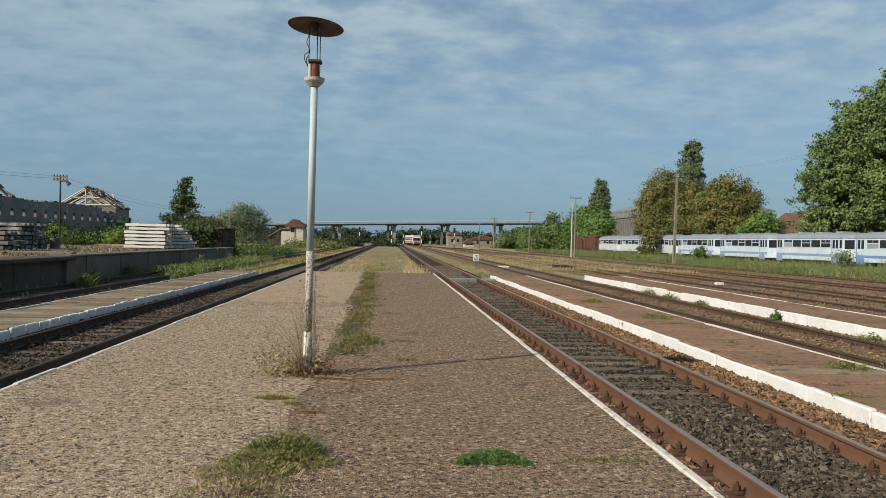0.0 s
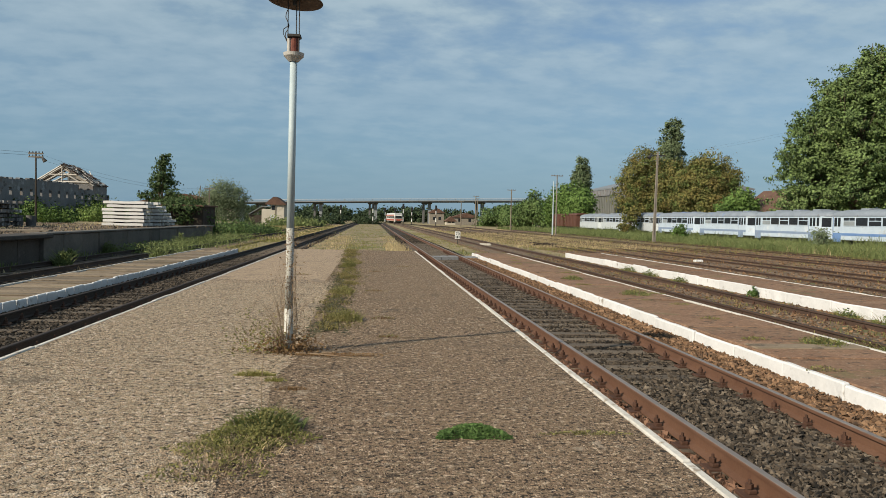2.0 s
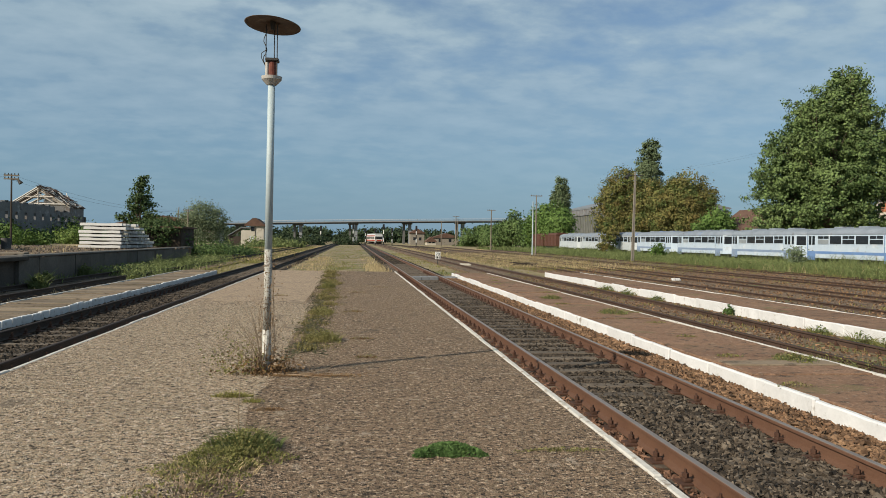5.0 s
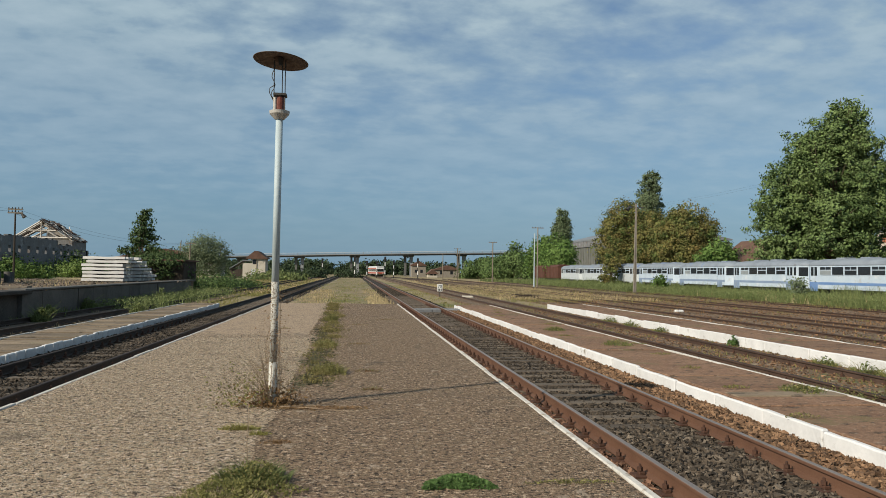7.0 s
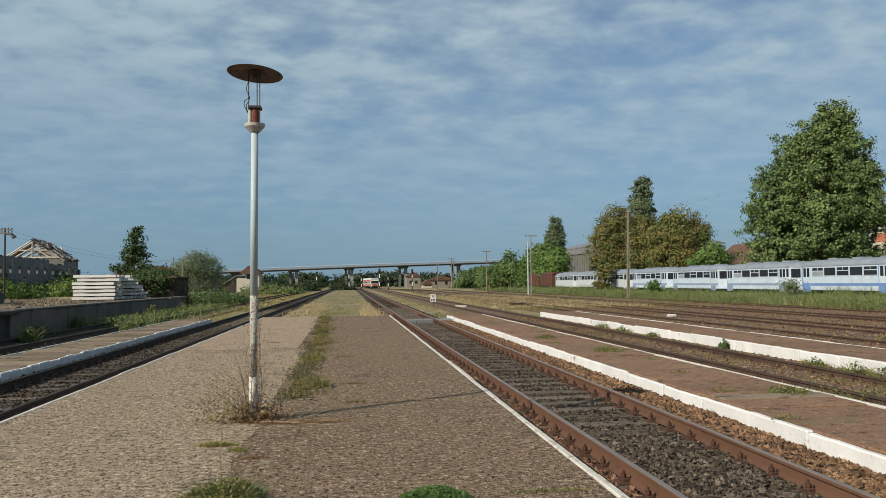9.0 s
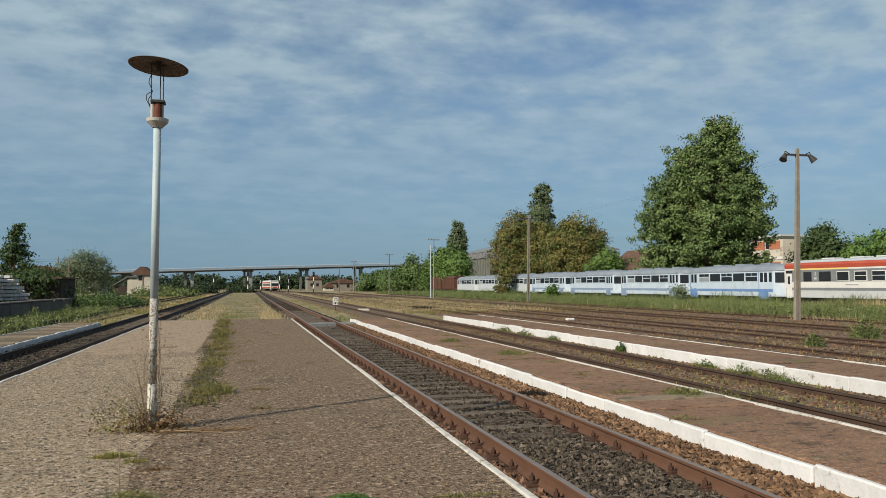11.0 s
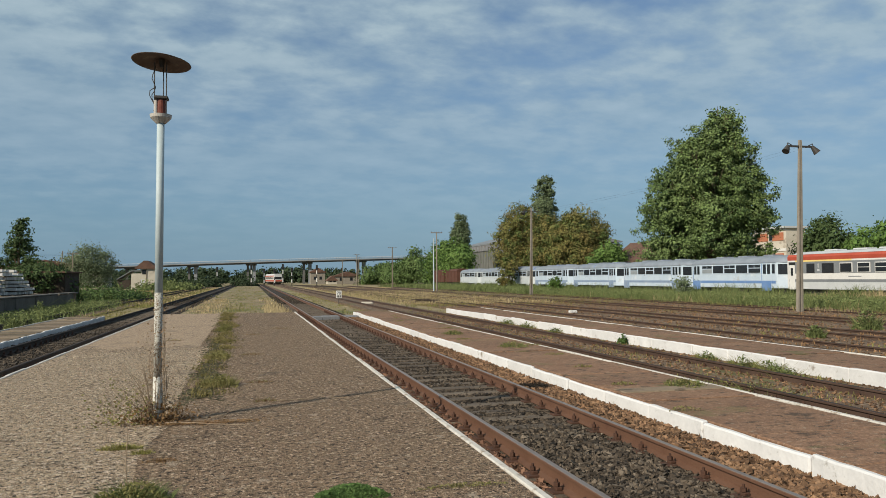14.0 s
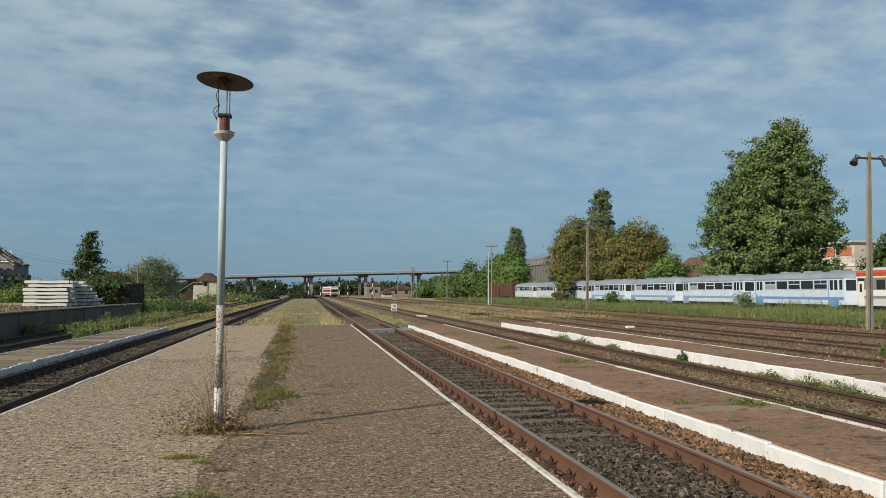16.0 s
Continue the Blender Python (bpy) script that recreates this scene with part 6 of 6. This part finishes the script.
tree("big_tree", (53.5, 82.2, -0.62), dome(7.6, 12.0, 1.4, 31) + moved(dome(7.4, 17.0, 6.0, 33), 0.1, -0.1) + moved(dome(4.6, 15.8, 5.0, 36), 3.2, -2.2) + moved(dome(5.4, 19.3, 10.5, 34), 1.0, -0.7) + moved(dome(2.7, 21.3, 14.5, 35, 5), 2.0, -1.4), 120000, 0.19, M_LEAF_BIG, 4.5, 0.45, "large dense green broadleaf tree behind the railcars", seed=3, clump=0.34, per=52, size=1.086)
tree("chestnut_tree", (48.7, 132.5, -0.62), dome(5.6, 14.4, 2.2, 5), 31000, 0.21, M_LEAF_BROWN, 3.5, 0.3, "browning horse chestnut tree behind the railcars", seed=5, clump=0.5, size=1.086)
tree("chestnut_tree", (50.0, 122.2, -0.62), dome(3.6, 11.5, 2.5, 15), 14000, 0.21, M_LEAF_BROWN, 3.5, 0.3, "smaller browning horse chestnut tree", seed=25, clump=0.5, size=1.086)
tree("chestnut_tree", (48.5, 107.0, -0.62), dome(4.9, 11.8, 1.8, 6), 28000, 0.20, M_LEAF_BROWN, 3.0, 0.3, "browning yellow-green horse chestnut tree", seed=6, clump=0.48, size=1.086)
tree("shrub", (47.2, 94.5, -0.62), dome(3.0, 6.4, 0.8, 7), 7000, 0.22, M_LEAF, 1.8, 0.14, "green shrub behind the railcars", "shrub", seed=7, clump=0.4, size=1.086)
tree("shrub", (39.4, 114.0, -0.5), dome(1.7, 6.6, 0.1, 8, 5), 2600, 0.22, M_LEAF_BROWN, 1.8, 0.08, "young browning tree in front of the railcars", "shrub", seed=17, clump=0.3)
tree("shrub", (37.0, 89.0, -0.5), dome(0.9, 2.3, 0.1, 9, 5), 700, 0.16, M_LEAF, 0.6, 0.05, "leafy green shrub in front of the railcars", "shrub", seed=18, clump=0.25)
tree("shrub", (37.3, 60.3, -0.5), dome(0.6, 2.2, 0.1, 10, 5), 900, 0.12, M_LEAF_GREY, 0.6, 0.04, "thin grey-green shrub by the railcars", "shrub", seed=19, clump=0.25)
tree("poplar", (60.3, 150.4, -0.62), [(0, 0, 6.0 + 1.65 * k, r * 1.08, r * 1.08, 2.0) for k, r in enumerate((1.8, 2.1, 2.3, 2.4, 2.4, 2.35, 2.2, 2.0, 1.7, 1.2))], 20000, 0.24, M_POPLAR, 5.0, 0.35, "tall narrow dark green poplar", seed=8, clump=0.32, size=1.086)
tree("poplar", (50.1, 180.8, -0.62), [(0, 0, 5.0 + 1.43 * k, r, r, 1.7) for k, r in enumerate((1.6, 1.9, 2.1, 2.25, 2.25, 2.1, 1.9, 1.35))], 15000, 0.24, M_POPLAR, 4.0, 0.3, "narrow dark green poplar", seed=9, clump=0.32, size=1.086)
tree("broadleaf_tree", (47.2, 180.3, -0.62), [(0, 0, 6.5, 3.5, 9.0, 4.2), (0, 9, 5, 3.2, 7, 3.4), (0, -8, 4.5, 3, 7, 3.8)], 14000, 0.36, M_LEAF, 3.0, 0.25, "green tree at the end of the siding", seed=10, clump=0.75, size=1.086)
tree("broadleaf_tree", (46.7, 219.4, -0.62), [(0, 0, 4.2, 3.0, 9, 2.9), (0, 0, 7.8, 1.3, 1.5, 2.8), (0, 12, 3.8, 3, 9, 2.5), (-2, 26, 3.4, 3, 9, 2.3)], 12000, 0.42, M_LEAF_MID, 2.5, 0.25, "green trees beside the far sidings", seed=11, clump=0.8, size=1.086)
tree("broadleaf_tree", (54.3, 271.5, -0.62), [(0, 0, 4.4, 3.5, 12, 3.4), (-1, 24, 4.0, 3.5, 14, 3.2), (2, 46, 4.4, 3.5, 14, 3.6)], 11000, 0.5, M_LEAF_MID, 2.5, 0.25, "green trees beside the far sidings", seed=12, clump=0.9, size=1.086)
rl = random.Random(46)
cone = []
for k in range(17):
    z = 1.3 + 4.7 * k / 16
    reach = 1.75 * (1 - (z - 1.0) / 5.6)
    a = 2.4 * k + rl.uniform(-0.4, 0.4)
    cone.append((math.cos(a) * reach * 0.85 + 0.25 * (z - 1.3) / 4.7, math.sin(a) * reach * 0.85, z, 0.3 + reach * 0.38, 0.3 + reach * 0.38, 0.42))
tree("broadleaf_tree", (-20.15, 75, 0.5), cone, 4600, 0.15, M_LEAF_DARK, 2.2, 0.10, "small dark green tree behind the sleeper stacks", seed=13, clump=0.2, per=24, size=1.06)
tree("broadleaf_tree", (-21.3, 112, -0.5), [(0, 0, 5.0, 2.2, 2.2, 1.8), (-1.6, 0, 4.0, 1.7, 1.7, 1.6), (1.6, 0, 4.2, 1.7, 1.7, 1.7), (0, 0, 2.4, 2.6, 2.2, 1.8)], 14000, 0.15, M_LEAF_GREY, 2.5, 0.12, "thin grey-green willow tree", seed=14, clump=0.55)
tree("conifer", (65.2, 77.6, -0.62), [(0, -1.2, 4.0, 2.4, 2.2, 2.6), (0, -2.2, 7.0, 1.2, 1.1, 1.5), (0, -0.6, 5.8, 1.5, 1.2, 1.6), (0, -4.5, 5.0, 2.2, 2.2, 2.4), (0, -4.0, 3.0, 2.4, 2.6, 2.0)], 12000, 0.22, M_LEAF_DARK, 3.0, 0.2, "dark green conifer behind the railcar", seed=15, clump=0.45, size=1.086)
tree("broadleaf_tree", (63.5, 62.4, -0.62), [(0, 0, 4.8, 2.6, 3.0, 2.8), (0, 4.0, 4.4, 2.4, 2.6, 2.0), (0, -5.0, 5.0, 2.6, 3.4, 2.6), (0, -11, 5.0, 2.6, 3.4, 2.8)], 12000, 0.26, M_LEAF, 2.5, 0.2, "green trees behind the railcar", seed=16, clump=0.5, size=1.086)


def hedge(name, loc, lobes, n, size, material, label, seed, clump=0.6):
    ob = thing(name, loc, label, "bush")
    p, out = crown_points(lobes, n, seed, clump)
    p[:, 2] = np.abs(p[:, 2])
    leaves("foliage", p, out, size, material, ob, seed)
    part("branches", rods(*[((x * 0.6, y * 0.8, -0.1), (x, y, z), 0.06, 0.02) for x, y, z, *_ in lobes], seg=5), M_BARK, ob)
    return ob


hedge("bush", (-27.8, 66, 0.6), [(0, 0, 0.5, 1.4, 1.4, 1.0), (1.6, 1, 0.4, 1.0, 1.0, 0.6), (-1.6, 1, 0.4, 1.0, 1.0, 0.6)], 2600, 0.14, M_LEAF_LIGHT, "leafy green bush at the foot of the ruin", 21, 0.4)
hedge("bush", (-26.6, 78, 0.6), [(0, 0, 0.6, 1.6, 2.0, 0.8), (-2, 2, 0.5, 1.4, 1.4, 0.7), (2.0, 0, 0.5, 1.2, 1.2, 0.7)], 3200, 0.17, M_LEAF_LIGHT, "leafy green bush at the foot of the ruin", 22, 0.45)
hedge("bush", (-32.0, 74, 0.6), [(0, 0, 0.6, 1.0, 2.5, 0.9), (0, 8, 0.4, 1.0, 2.5, 0.8), (0.4, 16, 0.8, 1.2, 3.0, 1.5)], 3600, 0.22, M_LEAF_DARK, "dark bush against the ruin's wall", 23, 0.5)
hedge("bush", (-15.8, 66, -0.4), [(0, 0, 1.6, 2.0, 2.0, 1.1), (-1.5, 2, 1.8, 1.8, 2, 1.0), (1.6, 0, 0.9, 1.2, 1.6, 0.9)], 3200, 0.2, M_LEAF_DARK, "dark bush beside the overgrown shed", 25, 0.4)
hedge("bush", (-13.0, 74, -0.5), [(0, 0, 0.3, 1.6, 4.0, 0.6), (1.5, 9, 0.2, 1.6, 4.0, 0.4), (-5, 10, 0.5, 3.0, 4.0, 0.8), (-3, 22, 0.3, 4, 5, 0.5)], 9500, 0.14, M_LEAF_MID, "rank green bushes beyond the dock", 26, 0.5)
hedge("bush", (-24, 140, -0.5), [(-3, 0, 0.8, 5, 6, 1.0), (9, 10, 0.4, 5, 6, 0.6), (-12, 4, 1.8, 5, 6, 2.2), (6, 30, 0.5, 8, 6, 0.7)], 4500, 0.35, M_GREEN, "green bushes in the middle distance", 27, 0.8)
hedge("bush", (-20, 215, -0.5), [(6, 0, 1.2, 7, 6, 1.6), (18, 20, 1.2, 6, 6, 1.5), (-4, 10, 1.8, 6, 6, 2.2), (-16, 10, 2.0, 8, 6, 2.8), (-30, 0, 3, 8, 8, 4)], 9000, 0.42, M_WOODS, "dark bushes before the road bridge", 28, 1.0)
hedge("bush", (44, 225, -0.5), [(0, 0, 2.0, 5, 6, 2.6), (-4, 30, 2.0, 5, 6, 3.6), (3, -26, 1.4, 3, 5, 1.8)], 5000, 0.5, M_LEAF_MID, "green bushes beside the far sidings", 29, 1.0)

pd = spread(-12.1, -9.6, 37, 64, 9000, -0.42, 64, clump=0.28, near=0.2)
gd = np.random.default_rng(65)
pd[:, 2] += gd.uniform(0, 1, len(pd)) ** 1.4 * 0.5
tagged(leaves("dock_weed_leaves", pd, gd.normal(size=pd.shape) + [0, -0.5, 0.8], 0.055, M_GREEN, None, 66, 1.9), "leafy green weeds beside the dock", "weeds", kind="stuff")
gm = np.random.default_rng(61)
pm = spread(31.0, 40.6, 26, 165, 85000, Z_GROUND, 62, clump=0.35, near=0.7)
pm[:, 2] += gm.uniform(0.05, 1.0, len(pm)) ** 1.3 * 0.75
tagged(leaves("meadow_weed_leaves", pm, gm.normal(size=pm.shape) + [-0.5, -0.5, 0.8], 0.065, M_GREEN, None, 63, 2.2), "leafy tops of the green weeds along the railcars", "weeds", kind="stuff")

# distant belt of woods under and beyond the bridge
gw = np.random.default_rng(31)
wl = []
for k in range(96):
    a = -240 + 520 * k / 95 + gw.uniform(-4, 4)
    wl.append((a, gw.uniform(380, 470), gw.uniform(1.5, 3.5), gw.uniform(6, 11), 6, gw.uniform(2.5, 5.5)))
pw, ow = crown_points(wl, 80000, 32, 1.3, 60)
pw[:, 2] = np.abs(pw[:, 2])
tagged(leaves("far_woods", pw, ow, 0.95, M_WOODS, None, 33), "dark green belt of distant woods", "woods", kind="stuff")

# ---------------------------------------------------------------- overgrown shed at the dock's end
shed = thing("shed", (-15.25, 63.6, -0.45), "dark timber shed overgrown with creeper", "shed")
part("body", boxes((-1.7, 1.45, 0, 5.0, 0, 2.6)), M_TIMBER_DARK, shed)
for k in range(8):
    part("plank", boxes((-1.68 + k * 0.39, -1.32 + k * 0.39, -0.03, 0.0, 0, 2.6)), M_TIMBER_DARK, shed)
for k in range(12):
    part("plank", boxes((1.45, 1.48, 0.02 + k * 0.41, 0.40 + k * 0.41, 0, 2.6)), M_TIMBER_DARK, shed)
part("roof", boxes((-1.9, 1.65, -0.3, 5.3, 2.6, 2.72)), M_TILE, shed)
pc, oc = crown_points([(-1.4, 0, 1.9, 1.5, 0.8, 1.3), (0.1, -0.1, 2.2, 1.2, 0.7, 0.8), (-0.5, 2, 2.8, 1.6, 2.0, 0.5)], 5200, 44, 0.25)
leaves("creeper", pc, oc, 0.13, M_LEAF_DARK, shed, 45)

# ---------------------------------------------------------------- buildings
hut = thing("signal_hut", (-24.0, 190, -0.5), "pale two-storey railway hut with a brown roof", "building")
part("wall", boxes((-3.0, 2.4, 0, 6, 0, 3.6), (-0.8, 2.4, 0.02, 5.9, 3.6, 4.9)), M_PLASTER, hut)
part("annexe_roof", prism([(-6.2, 2.3), (-3.0, 4.3), (-0.8, 4.3), (-0.8, 4.1), (-3.0, 4.1), (-6.2, 2.1)], -0.3, 6.3), M_GREYBAND, hut)
# Added dark wall stands in for shade under the open annexe roof.
part("annexe_wall", boxes((-6.0, -3.0, 0.2, 5.8, 0, 2.1)), M_TIMBER_DARK, hut)
part("roof", prism([(-2.2, 4.7), (2.9, 4.7), (2.9, 4.9), (0.6, 6.6), (-0.2, 6.6), (-2.2, 4.9)], -0.5, 6.5), M_TILE, hut)
dw = part("door", boxes((-1.0, 0.0, -0.05, 0.0, 0, 2.2)), M_GREYLIGHT, hut)
part("window", boxes((-0.6, 0.3, -0.04, 0.01, 3.4, 4.5)), M_GLASS, hut)
part("window", boxes((0.9, 1.9, -0.04, 0.01, 3.7, 4.5)), M_PLASTER, hut)
part("downpipe", rods(((0.35, -0.08, 0), (0.35, -0.08, 5.2), 0.08), seg=6), M_TIMBER, hut)

hall = thing("factory_hall", (62, 178, -0.5), "large grey corrugated factory hall", "building")
part("wall", boxes((0, 30, 0, 40, 0, 10.6)), M_CORR, hall)
for k in range(26):
    part("rib", boxes((-0.12, -0.002, 0.6 + k * 1.5, 0.9 + k * 1.5, 0, 9.3)), M_CORR, hall)
part("roof", prism([(-0.4, 10.9), (30.4, 10.9), (30.4, 11.2), (15, 14.2), (8, 13.4), (-0.4, 11.3)], -0.5, 40.5), M_GREYBAND, hall)
part("parapet", boxes((-0.3, 0.0, -0.2, 40.2, 9.3, 10.9)), M_RUIN, hall)

shed2 = thing("tiled_roof_building", (56, 96, -0.5), "low building with a steep brown tiled roof", "building")
part("wall", boxes((0, 10, 0, 18, 0, 3.4)), M_PLASTER, shed2)
part("roof", prism([(-0.5, 3.2), (10.5, 3.2), (10.5, 3.4), (5, 7.6), (-0.5, 3.4)], -0.5, 18.5), M_TILE, shed2)
part("chimney", boxes((4.4, 5.2, 4.0, 4.8, 6.2, 8.6)), M_TILE, shed2)

office = thing("office_building", (94.5, 112.0, -1.1), "flat-roofed building with cream bands and orange panels", "building")
office.scale = (1.35, 1.35, 1.35)
part("wall", boxes((0, 3, 5, 12, 0, 8.4)), M_PLASTER, office)
part("cornice", boxes((-0.5, 3.3, 4.7, 12.3, 8.4, 8.65)), M_GREYLIGHT, office)
for fl in range(3):
    z = 0.2 + fl * 2.85
    for k in range(2):
        y = 5.5 + k * 3.2
        part("panel", boxes((-0.07, -0.001, y, y + 2.2, z + 0.85, z + 1.95)), M_ORANGE, office, "orange-brown wall panel")
        wn = part("window", boxes((-0.06, -0.001, y + 2.3, y + 2.9, z + 0.9, z + 1.95)), M_GLASS, office)
        part("sill", boxes((-0.14, -0.061, y + 2.25, y + 2.95, z + 0.82, z + 0.9)), M_CREAM, wn)
    part("band", boxes((-0.10, -0.001, 5, 12, z + 2.25, z + 2.6)), M_CREAM, office)

for k, (x, y, w, h, m) in enumerate(((25.5, 300, 5.5, 5.8, M_POLE_CONC), (36.5, 296, 10, 4.2, M_POLE_CONC), (29.5, 285, 3.4, 2.6, M_PLASTER))):
    hs = thing("trackside_house", (x, y, -0.5), ("pale house with a brown roof near the bridge", "long low weathered house near the bridge", "small white cabin near the bridge")[k], "building")
    part("wall", boxes((-w / 2, w / 2, 0, 6, 0, h - 1.2)), m, hs)
    part("roof", prism([(-w / 2 - 0.4, h - 1.3), (w / 2 + 0.4, h - 1.3), (w / 2 + 0.4, h - 1.1), (0, h + 0.6), (-w / 2 - 0.4, h - 1.1)], -0.4, 6.4), M_TILE, hs)
    for j in range(2):
        part("window", boxes((-w * 0.3 + j * w * 0.4, -w * 0.3 + j * w * 0.4 + 1.0, -0.05, 0.0, h * 0.3, h * 0.3 + 1.2)), M_GLASS, hs)

# ---------------------------------------------------------------- road bridge
bridge = thing("road_bridge", (0, 330, -0.5), "long concrete road bridge over the tracks", "bridge")


def deck_z(x):
    return 5.2 + 3.0 * (1 - math.exp(-(x + 120) / 75)) + 0.018 * (x + 120) + 0.003 * max(0, x + 60) - 0.25


def bridge_strip(lo, hi, y0, y1):
    bm = bmesh.new()
    rings = []
    for k in range(37):
        x = -150 + 300 * k / 36
        z = deck_z(x) - 1.2
        rings.append([bm.verts.new((x, yy, z + zz)) for yy, zz in ((y0, lo), (y1, lo), (y1, hi), (y0, hi))])
    for a, b in zip(rings, rings[1:]):
        for k in range(4):
            bm.faces.new((a[k], a[(k + 1) % 4], b[(k + 1) % 4], b[k]))
    bm.faces.new(rings[0]); bm.faces.new(rings[-1][::-1])
    bmesh.ops.recalc_face_normals(bm, faces=bm.faces)
    return bm


# Beam, columns and caps take the concrete darkened as shade.
part("beam", bridge_strip(0.05, 0.55, 0.7, 8.3), M_BRIDGE_SHADE, bridge)
part("deck", bridge_strip(0.554, 0.95, 0, 9), M_BRIDGE, bridge)
part("guard_rail", bridge_strip(1.58, 1.74, 0.2, 0.3), M_GREYLIGHT, bridge)
part("guard_rail", bridge_strip(1.15, 1.30, 0.2, 0.3), M_GREYBAND, bridge)
for k in range(75):
    x = -148 + 4 * k
    z = deck_z(x) - 1.2
    part("rail_post", boxes((x - 0.08, x + 0.08, 0.21, 0.29, z + 0.95, z + 1.7)), M_GREYBAND, bridge)
for x in (-118, -96, -72, -47, -22.7, 1.0, 24.5, 48, 72, 96):
    z = deck_z(x) - 1.16
    pr = part("pier", boxes((x - 0.2, x + 1.1, 3.0, 6.0, -0.5, z - 0.6)), M_BRIDGE, bridge)
    part("pier_column", boxes((x - 2.6, x - 1.7, 3.0, 6.0, -0.5, z - 0.6)), M_BRIDGE_SHADE, bridge)
    part("pier_cap", boxes((x - 3.0, x + 1.5, 2.5, 6.5, z - 0.6, z)), M_BRIDGE_SHADE, bridge)


# ---------------------------------------------------------------- signals and the far train
def signal(loc, h, label, rz=0):
    ob = thing("rail_signal", loc, label, "railway signal", "signals before the bridge")
    for k in range(5):
        part("mast_section", rods(((0, 0, h * k / 5), (0, 0, h * (k + 1) / 5), 0.13), seg=8), M_SIGN if k % 2 else M_BLACK, ob)
    part("signal_head", boxes((-0.3, 0.3, -0.15, 0.15, h - 0.9, h + 0.5), bevel=0.05), M_BLACK, ob, "black signal head")
    for k in range(3):
        part("lens", rods(((0, -0.15, h - 0.6 + 0.4 * k), (0, -0.19, h - 0.6 + 0.4 * k), 0.11), seg=10), M_GLASS, ob)
    return ob


for x, y, h in ((0.2, 230, 5.9), (9.3, 230, 6.0), (12.0, 232, 5.0), (19.2, 230, 5.7), (3.9, 232, 4.7), (-9.4, 230, 5.2), (7.0, 236, 4.6)):
    signal((x, y, -0.5), h, "black and white signal mast")

dmu = thing("red_railcar", (9.3, 268, -0.3), "red and white railcar standing on the far line", "railcar", rz=6)
part("body", boxes((-1.4, 1.4, 0.5, 24, 0.8, 3.1), bevel=0.2), M_CREAM, dmu)
part("roof", prism([(-1.4, 3.1), (1.4, 3.1), (1.1, 3.7), (-1.1, 3.7)], 0.6, 24), M_GREYLIGHT, dmu)
part("red_band", boxes((-1.42, 1.42, 0.45, 24, 1.0, 1.55), bevel=0.05), M_RED, dmu)
part("red_band", boxes((-1.43, 1.43, 1.6, 24, 2.75, 3.08)), M_RED, dmu)
part("windscreen", boxes((-1.1, 1.1, 0.4, 0.6, 1.8, 2.7), bevel=0.05), M_GLASS, dmu)
for k in range(8):
    part("window", boxes((-1.44, -1.4, 2.4 + k * 2.6, 4.2 + k * 2.6, 1.8, 2.6)), M_GLASS, dmu)
part("bogie", boxes((-1.2, 1.2, 2, 5, 0.1, 0.75)), M_IRON, dmu)
part("bogie", boxes((-1.2, 1.2, 18, 21, 0.1, 0.75)), M_IRON, dmu)
for x in (-0.9, 0.9):
    part("headlight", rods(((x, 0.5, 1.2), (x, 0.36, 1.2), 0.14), seg=10), M_SIGN, dmu)
    part("buffer", rods(((x, 0.5, 0.75), (x, 0.1, 0.75), 0.18), seg=10), M_IRON, dmu)
far_line = track(0, -90, 40, M_RAIL_OLD, "far track under the red railcar", -89, 0, near=-90)
far_line.matrix_basis = pose(9.3, 268, Z_RAIL - 0.158, 0, 0, 6)
